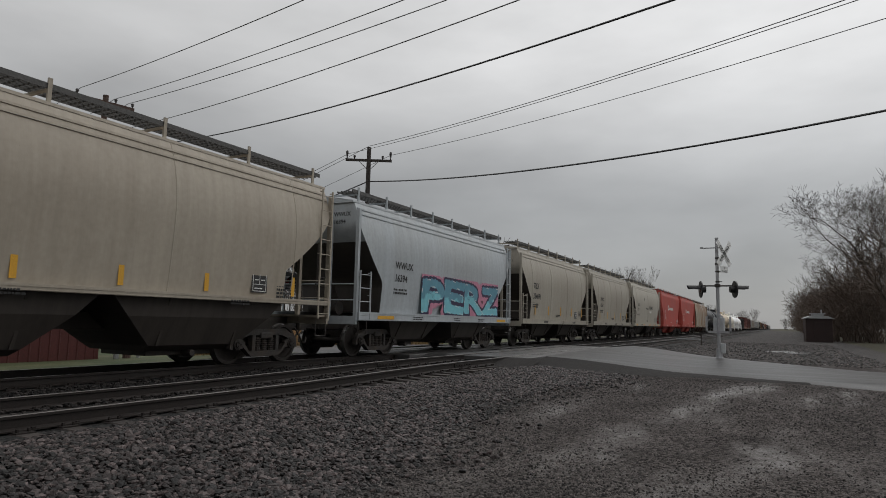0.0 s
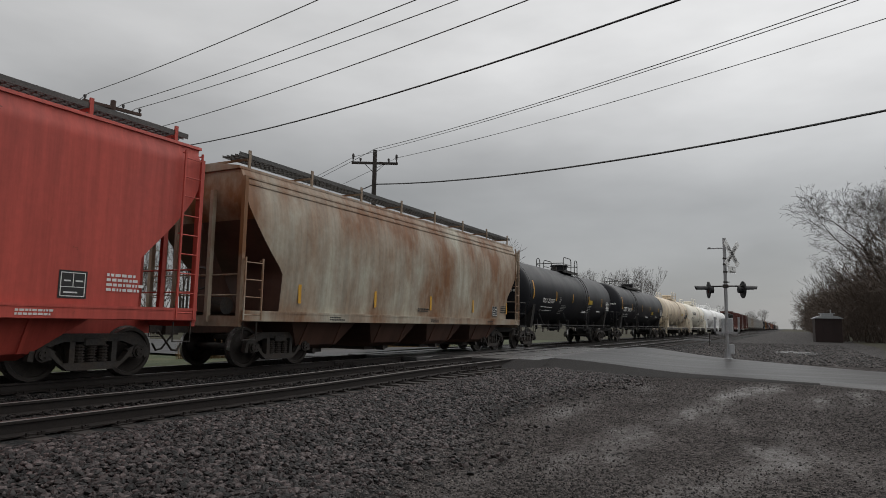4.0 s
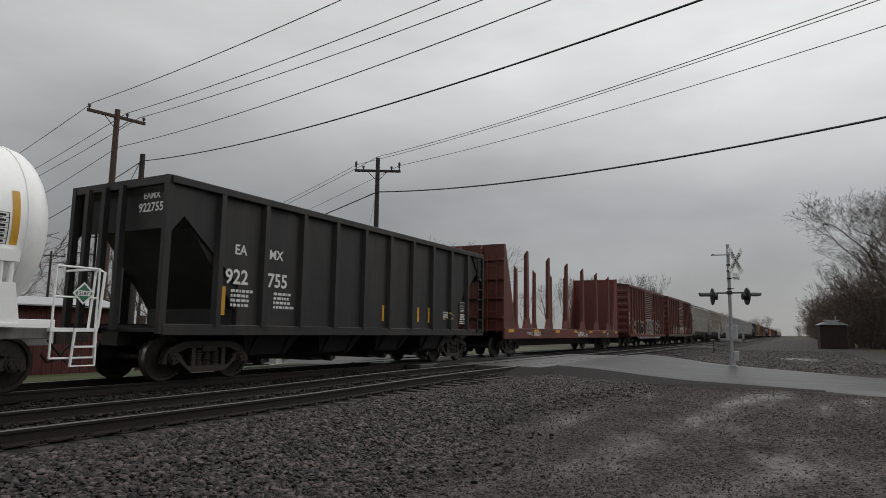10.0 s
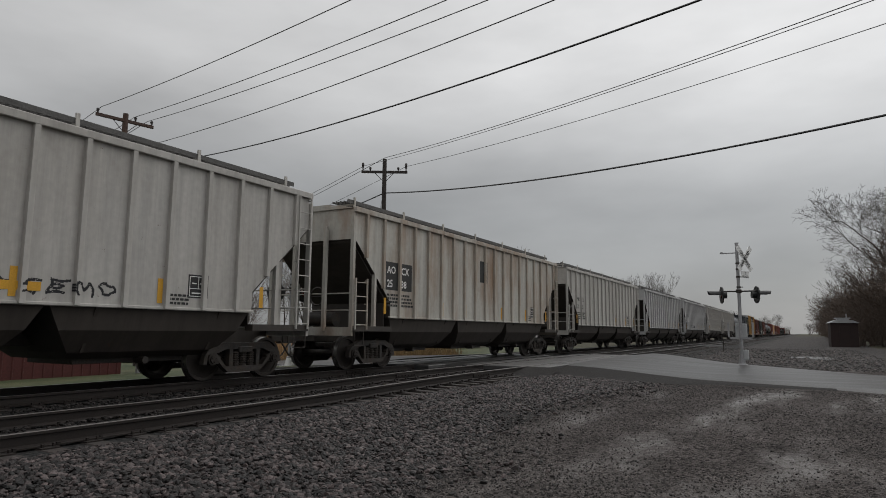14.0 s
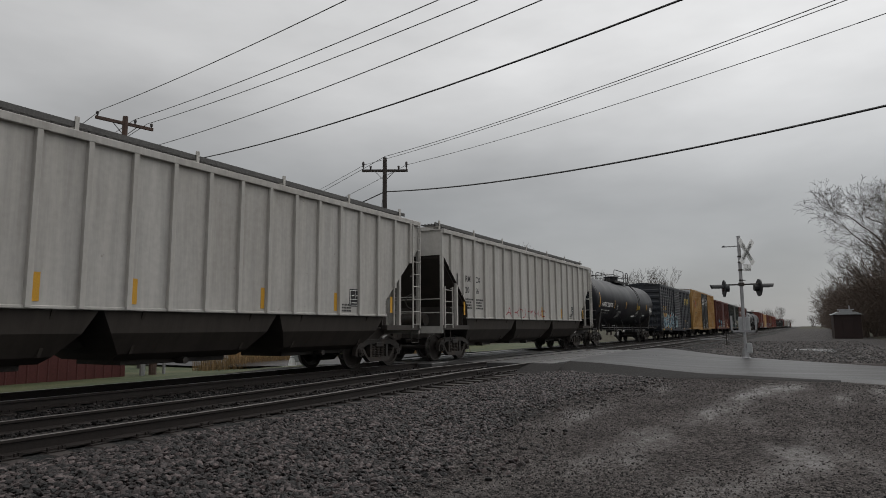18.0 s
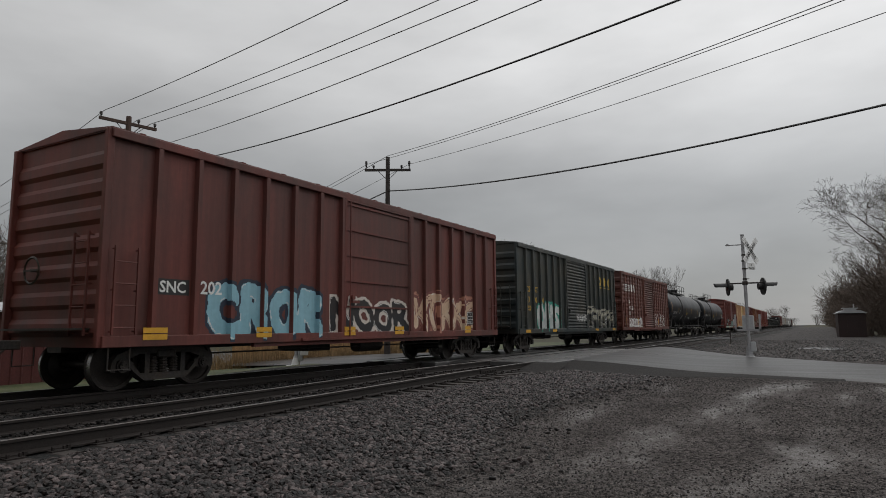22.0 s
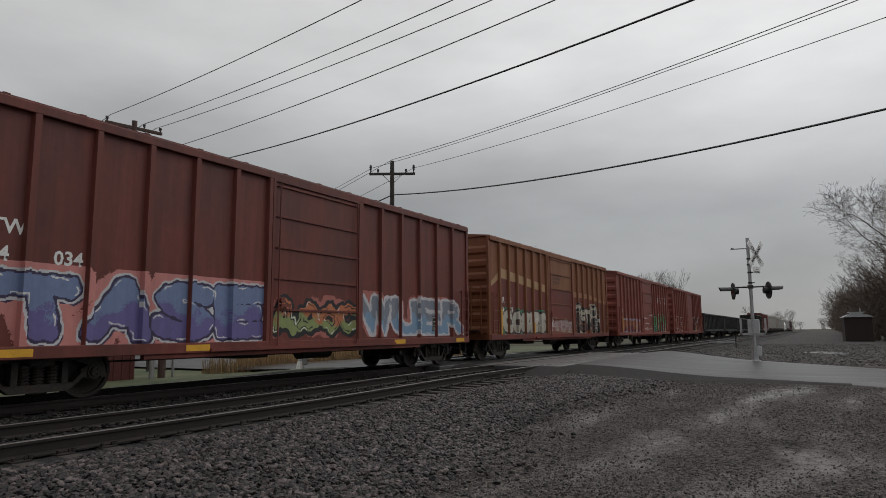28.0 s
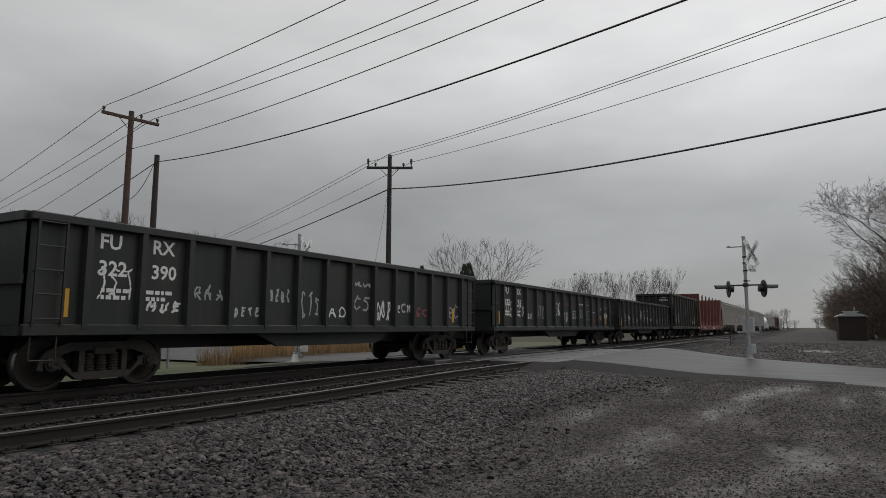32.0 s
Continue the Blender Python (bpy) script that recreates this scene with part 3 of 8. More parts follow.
# ---- the line side: poles, wires, crossing signals ----
def utility_pole(x, y, height, arm_z, arm_turn, arm_len, mat, label, top=True, lean=0.0, pins=3):
    pole = thing("utility_pole", (x, y, level(x, y) - 0.1), label=label, category="utility pole", group="utility poles")
    part("shaft", Build().spin([(0, 0)] + [(height * k / 6, 0.16 - 0.055 * k / 6) for k in range(7)] + [(height, 0)], 12, axis="z"), mat, pole, smooth=True)
    if arm_len:
        c, s = math.cos(radians(arm_turn)), math.sin(radians(arm_turn))
        ox = lean * arm_z
        bd = Build()
        h = arm_len / 2
        pts = [(-h, -0.05), (h, -0.05), (h, 0.05), (-h, 0.05)]
        bd.prism([(ox + c * u - s * w, s * u + c * w) for u, w in pts], "z", arm_z - 0.06, arm_z + 0.06)
        part("crossarm", bd, mat, pole)
        for sgn in (-1, 1):
            bd = Build().cyl((ox + c * h * 0.42 * sgn, s * h * 0.42 * sgn, arm_z - 0.05), (ox, 0, arm_z - 0.55), 0.016, 5)
            part("brace", bd, M_STEEL, pole)
        spots = [-h * 0.94, h * 0.94] + ([h * 0.35] if pins == 3 else [-h * 0.62, h * 0.6] if pins == 4 else [])
        for u in spots:
            bd = Build().spin([(a * (2.1 if pins == 4 and abs(u) > h * 0.9 else 1), b) for a, b in ((0, 0.0), (0, 0.03), (0.06, 0.03), (0.07, 0.055), (0.12, 0.05), (0.13, 0.07), (0.19, 0.055), (0.21, 0))], 10, (ox + c * u, s * u, arm_z + 0.06), "z")
            part("insulator", bd, M_PORCELAIN, pole)
    return pole


utility_pole(-24, 15.85, 10.45, 10.15, 78, 2.3, M_POLE, "tall reddish wooden utility pole with one crossarm")
utility_pole(-24, 17.15, 8.9, 0, 0, 0, M_POLEDARK, "shorter dark wooden pole without a crossarm")
utility_pole(-18.3, 26.45, 10.3, 9.62, 30, 2.35, M_POLEDARK, "dark wooden utility pole with a crossarm and tall insulators", pins=4)
for x, y, hgt in ((-55, 47, 9.0), (-62, 52, 8.6), (-48, 24, 8.2), (-70, 40, 9.5)):
    utility_pole(x, y, hgt, hgt - 0.5, 60, 2.6, M_POLEDARK, "distant wooden utility pole among bare trees")
for x, y in ((25.0, 4.2), (27.0, 5.3)):
    utility_pole(x, y, 10.4, 9.9, 78, 2.4, M_POLE, "wooden utility pole beyond the yard")


def wire(a, b, sag, r, mat, label, twist=False):
    pts = []
    n = 36
    for k in range(n + 1):
        t = k / n
        pts.append((a[0] + (b[0] - a[0]) * t, a[1] + (b[1] - a[1]) * t, a[2] + (b[2] - a[2]) * t - 4 * sag * t * (1 - t)))
    bd = Build().tube(pts, r, 5)
    if twist:
        for k in range(n * 3):
            t = (k + 0.5) / (n * 3)
            q = Vector((a[0] + (b[0] - a[0]) * t, a[1] + (b[1] - a[1]) * t, a[2] + (b[2] - a[2]) * t - 4 * sag * t * (1 - t) - r))
            d = (Vector(b) - Vector(a)).normalized() * 0.09
            bd.cyl(q - d, q + d, r * 0.8, 5)
    return tagged(put("overhead_wire", bd.mesh("overhead_wire", mat)), label, "wire", group="overhead wires")


GREY, DARK = "thin grey overhead power wire", "thick black overhead cable"
for a, bearing, za, sag, r, mat, label, tw in (((-24, 14.79), 102.5, 10.32, 1.1, 0.014, M_GREYWIRE, GREY, 0), ((-24, 16.24), 102.5, 10.32, 1.1, 0.014, M_GREYWIRE, GREY, 0), ((-24, 16.86), 102.5, 10.32, 1.1, 0.014, M_GREYWIRE, GREY, 0),
                                               ((-24, 15.95), 105, 8.78, 1.3, 0.013, M_GREYWIRE, GREY, 0), ((-24, 17.14), 107, 8.50, 1.8, 0.020, M_WIRE, DARK, 0),
                                               ((-18.3, 26.45), 115.5, 10.35, 1.1, 0.014, M_GREYWIRE, GREY, 0), ((-19.2, 25.9), 114.6, 9.9, 1.0, 0.012, M_GREYWIRE, GREY, 0), ((-17.35, 27.0), 116, 9.9, 1.1, 0.012, M_GREYWIRE, GREY, 0),
                                               ((-18.3, 26.45), 114.5, 8.5, 2.0, 0.030, M_WIRE, DARK, 0)):
    dx, dy = math.sin(radians(bearing)), math.cos(radians(bearing))
    wire((*a, za), (a[0] + 50 * dx, a[1] + 50 * dy, za), sag, r, mat, label, tw)
    wire((*a, za), (a[0] - 62 * dx, a[1] - 62 * dy, za - 0.6), 0.9, r, mat, label, tw)
wire((-24, 17.1, 8.6), (-24, 15.9, 6.6), 0.35, 0.014, M_WIRE, "slack black cable between two poles")
wire((-18.3, 26.4, 8.6), (-18.9, 24.9, 0.2), 0.05, 0.008, M_GREYWIRE, "steel guy wire beside a pole")


def lettering(text, size, mat, parent, at, turn=(90, 0, 90), name="lettering", label="", stretch=1.0, align="LEFT"):
    """Flat painted letters, as a mesh."""
    cu = bpy.data.curves.new(name, "FONT")
    cu.body, cu.size, cu.align_x, cu.resolution_u, cu.offset = text, size, align, 2, size * 0.022
    tmp = bpy.data.objects.new(name, cu)
    me = bpy.data.meshes.new_from_object(tmp)
    bpy.data.objects.remove(tmp)
    bpy.data.curves.remove(cu)
    me.transform(Matrix.Diagonal((stretch, 1, 1, 1)))
    me.materials.clear()
    me.materials.append(mat)
    ob = new(name, me)
    ob.matrix_basis = pose(*at, *turn)
    ob.parent = parent
    return tagged(ob, label)


HEAD = Build().cyl((0, -0.10, 0), (0, -0.14, 0), 0.33, 20).cyl((0, 0.06, 0), (0, -0.10, 0), 0.13, 14).mesh("lamp_head", M_BLACK)
_n = 14
_a = [math.pi * (0.02 + 0.96 * i / (_n - 1)) for i in range(_n)]
HOOD = Build().add([(q * math.cos(a), -g - 0.08 * math.sin(a) * (g > 0.2), q * math.sin(a)) for q in (0.150, 0.157) for g in (0.14, 0.56) for a in _a], [(k + i, k + i + 1, k + _n + i + 1, k + _n + i) for k in (0, 2 * _n) for i in range(_n - 1)]).mesh("hood", M_BLACK)
LENS_DARK = Build().spin([(-0.142, 0.13), (-0.155, 0.10), (-0.162, 0.0)], 16, axis="y").mesh("lens", M_LENS)
LENS_LIT = Build().spin([(-0.142, 0.13), (-0.155, 0.10), (-0.162, 0.0)], 16, axis="y").mesh("lens", M_LIT)


def flasher(x, y, turn, heads, label, gate=False, sign_turn=0):
    """A crossing signal: a mast with a crossbuck, a track sign and two pairs of hooded lamps."""
    base = 0.30 if x > -9 else 0.14
    sig = thing("crossing_signal", (x, y, base), turn, label=label, category="crossing signal", group="crossing signals")
    part("mast", Build().cyl((0, 0, 0), (0, 0, 4.72), 0.062, 12).cyl((0, 0, 4.72), (0, 0, 4.76), 0.07, 12), M_ALU, sig, smooth=True)
    part("mast_base", Build().box(-0.17, 0.17, -0.17, 0.17, 0.0, 0.08, 0, 0.01).cyl((0, 0, 0.08), (0, 0, 0.42), 0.13, 10, r2=0.10), M_ALU, sig)
    part("junction_box", Build().box(0.06, 0.24, -0.10, 0.10, 0.25, 0.62, 0, 0.015), M_CASE, sig)
    part("bell_bracket", Build().box(-0.62, 0.0, -0.02, 0.02, 4.34, 4.38).cyl((-0.55, 0, 4.38), (-0.55, 0, 4.41), 0.05, 8), M_ALU, sig)
    for k in (3.95, 3.72, 3.42, 3.02):
        part("clamp", Build().cyl((0, 0, k - 0.03), (0, 0, k + 0.03), 0.078, 10).box(0.0, 0.16, -0.015, 0.015, k - 0.015, k + 0.015), M_STEEL, sig)
    buck = part("crossbuck", Build().box(-0.61, 0.61, -0.006, 0.006, -0.115, 0.115), M_WHITE, sig, "white crossbuck blade")
    facing = pose(0.16, -0.08, 0, 0, 0, sign_turn)
    buck.matrix_basis = facing @ pose(0.10, -0.05, 4.12, 0, 48, 0)
    second = put("crossbuck", buck.data, sig)
    second.matrix_basis = facing @ pose(0.10, -0.064, 4.12, 0, -48, 0)
    lettering("RAILROAD", 0.17, M_BLACK, second, (0, -0.012, -0.06), (90, 0, 0), align="CENTER")
    lettering("CROSSING", 0.17, M_BLACK, buck, (0, -0.030, -0.06), (90, 0, 0), align="CENTER")
    plate = part("track_sign", Build().box(-0.23, 0.23, -0.006, 0.006, -0.13, 0.13), M_WHITE, sig, "white sign for two tracks")
    plate.matrix_basis = facing @ pose(0.10, -0.05, 3.50)
    lettering("2", 0.13, M_BLACK, plate, (0, -0.012, 0.01), (90, 0, 0), align="CENTER")
    lettering("TRACKS", 0.10, M_BLACK, plate, (0, -0.012, -0.11), (90, 0, 0), align="CENTER")
    part("lamp_arm", Build().cyl((-0.62, 0, 2.86), (0.62, 0, 2.86), 0.03, 8).box(-0.1, 0.1, -0.09, 0.09, 2.80, 2.93, 0, 0.01), M_STEEL, sig)
    for u, face, aim in heads:
        lamp = put("lamp_head", HEAD, sig, (u, 0, 2.72), aim, "black lamp with a round backing disc")
        put("hood", HOOD, lamp)
        put("lens", LENS_LIT if face else LENS_DARK, lamp, label="lit red lens" if face else "")
    if gate:
        part("gate_mechanism", Build().box(-0.20, 0.20, 0.06, 0.42, 1.05, 1.62, 0, 0.02), M_CASE, sig, "grey gate mechanism box")
        part("gate_yoke", Build().box(-0.46, 0.46, -0.10, -0.04, 1.02, 1.10).box(-0.46, -0.39, -0.10, -0.04, 1.02, 1.66).box(0.39, 0.46, -0.10, -0.04, 1.02, 1.66), M_ALU, sig, "grey gate yoke")
    return sig


flasher(-2.08, 27.2, 0, ((-0.50, 0, -72), (0.50, 0, 112)), "grey crossing signal mast with crossbuck and black hooded lamps", True, 60)
far_signal = flasher(-16.2, 17.65, 45, ((-0.52, 0, -14), (0.40, 0, 20), (0.62, 0, 120)), "crossing signal across the tracks with black hooded lamps", sign_turn=62)
part("foot", Build().cyl((0, 0, 0.0), (0, 0, 0.42), 0.19, 10, r2=0.09).box(-0.34, 0.34, -0.34, 0.34, 0.0, 0.07, 0, 0.01), M_WHITE, far_signal, "white painted flared foot", at=(0, 0, 0.02))
part("case", Build().box(0.14, 0.42, -0.14, 0.14, 0.45, 0.88, 0, 0.015), M_WHITE, far_signal, "small white equipment case")
stand = thing("switch_stand", (-4.6, 46.0, 0.26), 0, label="low track side marker with a horizontal bar", category="marker")
part("post", Build().cyl((0, 0, 0), (0, 0, 0.95), 0.04, 8), M_STEEL, stand)
part("bar", Build().box(-1.6, 0.05, -0.03, 0.03, 0.42, 0.50), M_ALU, stand)

# ---- hut, shed, fence ----
hut = thing("hut", (3.45, 74.5, 0.28), 4, label="small dark red hut with a pale roof and vent", category="hut")
part("wall", Build().box(-1.15, 1.15, -1.1, 1.1, 0, 2.35, 0, 0.02), M_HUT, hut)
part("roof", Build().prism([(-1.32, 2.35), (1.32, 2.35), (0.7, 2.62), (-0.7, 2.62)], "y", -1.25, 1.25), M_ROOF, hut)
part("roof_vent", Build().box(-0.5, 0.5, -0.5, 0.5, 2.62, 2.80).box(-0.65, 0.65, -0.6, 0.6, 2.80, 2.87), M_ROOF, hut)
part("vent_pipe", Build().cyl((0.35, 0.0, 2.6), (0.35, 0.0, 3.25), 0.05, 8), M_ALU, hut)
part("door", Build().box(-0.42, 0.42, -1.14, -1.09, 0.05, 2.0, 0, 0.01), M_HUT, hut)
shed = thing("shed", (-20.2, 11.3, 0.0), 0, label="red corrugated metal shed with a shallow roof", category="shed")
bd = Build().box(-2.0, -0.02, -2.55, 2.55, 0, 2.1)
part("wall", bd, M_SHED, shed)
RIB = Build().prism([(-0.03, 0), (0.03, 0), (0.015, 0.02), (-0.015, 0.02)], "z", 0.0, 2.1).mesh("wall_rib", M_SHED)
for k in range(17):
    o = put("wall_rib", RIB, shed)
    o.matrix_basis = pose(-0.02, -2.4 + 0.3 * k, 0, 0, 0, -90)
part("roof", Build().prism([(-2.3, 2.1), (0.25, 2.1), (0.25, 2.14), (-1.0, 2.42), (-2.3, 2.14)], "y", -2.75, 2.75), M_ROOF, shed)
for y, m, r, hh, nm in ((14.35, M_ALU, 0.09, 1.6, "grey"), (14.75, M_POLE, 0.13, 1.9, "brown"), (15.2, M_ALU, 0.05, 1.7, "thin grey")):
    p = thing("fence_post", (-20.0, y, 0.0), label=nm + " post standing beside the shed", category="post")
    part("post", Build().cyl((0, 0, 0), (0, 0, hh), r, 10), m, p)
fence = thing("board_fence", (-21.0, 0, 0.05), label="tan wooden board fence along the verge", category="fence")
BOARD = Build().box(-0.012, 0.012, -0.068, 0.068, 0.03, 1.30, 0, 0.004).mesh("board", M_FENCE)
for k in range(120):
    y = 19.2 + 0.145 * k
    o = put("board", BOARD, fence, (0.02 * rng.uniform(-0.3, 0.3), y, 0.03 * rng.uniform(-1, 1)))
for k in range(8):
    part("fence_post", Build().box(-0.13, -0.03, -0.05, 0.05, 0, 1.35), M_FENCE, fence, at=(0, 19.2 + 2.45 * k, 0))
for z in (0.35, 1.0):
    part("fence_rail", Build().box(-0.05, -0.015, 19.1, 36.6, z - 0.04, z + 0.04), M_FENCE, fence)


# ---- bare trees ----
def grow(rng, p, d, length, r, depth, out, fork, up, wig):
    """One limb and what branches off it, as tapering pieces that bend towards the light."""
    n = 6 if depth > 2 else 4 if depth > 0 else 3
    side = rng.uniform(0, 6.283)
    for k in range(n):
        q = p + d * (length / n)
        r2 = r * (0.86 if depth > 0 else 0.7)
        out.append((p, q, r, r2, depth))
        p, r = q, r2
        d = (d + Vector((rng.gauss(0, wig), rng.gauss(0, wig), rng.gauss(0, wig * 0.6) + up))).normalized()
        if depth > 0 and k >= (2 if depth > 3 else 1 if depth > 1 else 2):
            for s in range(2 if k == n - 1 else 1):
                side += 2.4 + rng.uniform(-0.5, 0.5)
                u = d.orthogonal().normalized()
                w = d.cross(u)
                a = fork * rng.uniform(0.7, 1.25)
                e = (d * math.cos(a) + (u * math.cos(side) + w * math.sin(side)) * math.sin(a)).normalized()
                grow(rng, p, e, length * rng.uniform(0.50, 0.72) * (1.05 - 0.35 * k / n), r * rng.uniform(0.48, 0.68), depth - 1, out, fork, up, wig)


def tree_meshes(seed, height, depth, stems=1, fork=0.6, up=0.05, wig=0.12, splay=0.25, bark=M_BARK, twig=M_TWIG, rad=0.016, minr=0.006):
    rng = random.Random(seed)
    out = []
    for s in range(stems):
        lean = Vector((rng.gauss(0, splay if stems > 1 else 0.06), rng.gauss(0, splay if stems > 1 else 0.06), 1)).normalized()
        grow(rng, Vector((rng.gauss(0, 0.25) * (stems > 1), rng.gauss(0, 0.25) * (stems > 1), 0)), lean, height * 0.52, height * rad, depth, out, fork, up, wig)
    tall = max(q.z for p, q, r, r2, dep in out)
    k = height / tall
    trunk, crown = Build(), Build()
    for p, q, r, r2, dep in out:
        p, q, r, r2 = p * k, q * k, max(r, minr), max(r2, minr)
        if dep == depth:
            trunk.cyl(p, q, r, 8, r2=r2, caps=False)
        else:
            crown.cyl(p, q, r, 4 if dep >= depth - 1 else 3, r2=r2, caps=False)
    return trunk.mesh("trunk", bark, True), crown.mesh("crown", twig)


TREES = {}


def tree(kind, x, y, scale, turn, label, group="bare trees", category="tree"):
    t = thing(category.replace(" ", "_"), (x, y, level(x, y) - 0.05), turn, label=label, category=category, group=group)
    for nm, me in zip(("trunk", "crown"), TREES[kind]):
        o = put(nm, me, t)
        o.scale = (scale,) * 3
    return t


TREES["tall"] = tree_meshes(3, 15, 4, fork=0.50, up=0.09, minr=0.011)
TREES["wide"] = tree_meshes(11, 12, 3, stems=7, fork=0.50, up=0.05, splay=0.34, rad=0.010, minr=0.013)
TREES["spreading"] = tree_meshes(57, 14.5, 5, fork=0.72, up=0.03, wig=0.13, rad=0.020, minr=0.0085)
TREES["slim"] = tree_meshes(23, 12, 4, fork=0.40, up=0.14, wig=0.09, minr=0.010)
TREES["shrub"] = tree_meshes(31, 5.5, 3, stems=7, fork=0.6, up=0.05, wig=0.16, splay=0.35, bark=M_BUSH, twig=M_BUSH, rad=0.008, minr=0.011)
TREES["shrub_low"] = tree_meshes(37, 3.6, 3, stems=8, fork=0.65, up=0.04, wig=0.18, splay=0.45, bark=M_BUSH, twig=M_BUSH, rad=0.008, minr=0.010)


# ---- running gear, shared by all cars ----
def wheelset_mesh():
    bd = Build().cyl((-1.12, 0, 0), (1.12, 0, 0), 0.082, 10)
    for s in (-1, 1):
        c = s * 0.7525
        prof = [(c - s * 0.085, 0.10), (c - s * 0.085, 0.15), (c - s * 0.02, 0.20), (c + s * 0.012, 0.30), (c - s * 0.05, 0.375), (c - s * 0.075, 0.39), (c - s * 0.075, 0.47), (c - s * 0.06, 0.487), (c - s * 0.045, 0.478), (c - s * 0.035, 0.459)]
        bd.spin(prof, 28)
        bd.spin([(c - s * 0.035, 0.459), (c + s * 0.066, 0.452)], 28, mi=1)
        bd.spin([(c + s * 0.066, 0.452), (c + s * 0.066, 0.39), (c + s * 0.03, 0.372), (c + s * 0.035, 0.24), (c + s * 0.085, 0.16), (c + s * 0.085, 0.09)], 28)
        bd.cyl((s * 0.90, 0, 0), (s * 1.10, 0, 0), 0.125, 14).cyl((s * 1.10, 0, 0), (s * 1.135, 0, 0), 0.085, 12)
        for k in range(3):
            a = 2.094 * k
            bd.cyl((s * 1.13, 0.05 * math.cos(a), 0.05 * math.sin(a)), (s * 1.155, 0.05 * math.cos(a), 0.05 * math.sin(a)), 0.016, 6)
    return bd.mesh("wheelset", [M_WHEEL, M_TREAD], True)


def side_frame_mesh():
    bd = Build()
    x0, x1 = 0.93, 1.08
    bd.prism([(-1.08, 0.55), (-1.0, 0.66), (-0.62, 0.80), (0.62, 0.80), (1.0, 0.66), (1.08, 0.55), (0.85, 0.55), (0.55, 0.66), (-0.55, 0.66), (-0.85, 0.55)], "x", x0, x1)
    bd.prism([(-0.62, 0.30), (-0.45, 0.17), (0.45, 0.17), (0.62, 0.30), (0.42, 0.30), (-0.42, 0.30)], "x", x0, x1)
    for s in (-1, 1):
        bd.prism([(s * 0.62, 0.30), (s * 0.50, 0.27), (s * 0.80, 0.60), (s * 0.92, 0.58)], "x", x0, x1)
        bd.prism([(s * 0.34, 0.28), (s * 0.44, 0.28), (s * 0.44, 0.70), (s * 0.34, 0.70)], "x", x0, x1)
        bd.prism([(s * 1.08, 0.56), (s * 1.12, 0.36), (s * 1.02, 0.34), (s * 1.0, 0.56)], "x", x0 + 0.01, x1 - 0.01)
        bd.prism([(s * 0.76, 0.56), (s * 0.80, 0.36), (s * 0.72, 0.36), (s * 0.66, 0.50)], "x", x0 + 0.01, x1 - 0.01)
    return bd.mesh("side_frame", M_STEEL)


def springs_mesh():
    prof = [(0.30, 0.0), (0.30, 0.07)]
    for k in range(6):
        z = 0.31 + k * 0.05
        prof += [(z, 0.07), (z + 0.008, 0.095), (z + 0.024, 0.095), (z + 0.032, 0.07)]
    return Build().spin(prof + [(0.61, 0.07), (0.61, 0.0)], 10, (1.0, 0, 0), "z").mesh("spring", M_STEEL)


def bolster_mesh():
    bd = Build().box(-1.12, 1.12, -0.20, 0.20, 0.58, 0.72, 0, 0.02).box(-0.5, 0.5, -0.26, 0.26, 0.50, 0.74, 0, 0.02).cyl((0, 0, 0.7), (0, 0, 0.84), 0.19, 14)
    for s in (-1, 1):
        bd.box(-0.85, 0.85, s * 0.36 - 0.05, s * 0.36 + 0.05, 0.36, 0.46, 0, 0.01)
        for u in (-0.7525, 0.7525):
            bd.box(u - 0.05, u + 0.05, s * 0.40 - 0.03, s * 0.42 + 0.03, 0.30, 0.62)
    return bd.mesh("truck", M_STEEL)


def coupler_mesh():
    bd = Build().box(-0.07, 0.07, 0.0, 0.42, 0.78, 0.94, 0, 0.015)
    bd.prism([(-0.16, 0.40), (0.10, 0.38), (0.18, 0.50), (0.17, 0.66), (0.08, 0.68), (0.07, 0.54), (-0.06, 0.50), (-0.10, 0.72), (-0.18, 0.70)], "z", 0.74, 0.98)
    bd.tube([(0.30, 0.05, 0.82), (0.32, 0.22, 0.62), (0.28, 0.42, 0.42), (0.20, 0.62, 0.40), (0.12, 0.78, 0.55)], 0.022, 6)
    return bd.mesh("coupler", M_STEEL)


WHEELSET, FRAME_ME, SPRINGS, BOLSTER, COUPLER = wheelset_mesh(), side_frame_mesh(), springs_mesh(), bolster_mesh(), coupler_mesh()
wheels = []


def running_gear(car, half, inset=1.62, reach=0.45):
    """Two trucks with their wheelsets, and a coupler at each end."""
    for s in (-1, 1):
        truck = put("truck", BOLSTER, car, (0, s * (half - inset), 0))
        for t in (0, 180):
            put("side_frame", FRAME_ME, truck, turn=t)
            for y in (-0.22, 0.0, 0.22):
                put("spring", SPRINGS, truck, (0, y, 0), t)
        for u in (-0.889, 0.889):
            w = put("wheelset", WHEELSET, truck)
            w.matrix_parent_inverse = Matrix.Translation((0, u, 0.457))
            wheels.append(w)
        put("coupler", COUPLER, car, (0, s * (half + reach - 0.45), 0), 0 if s > 0 else 180)


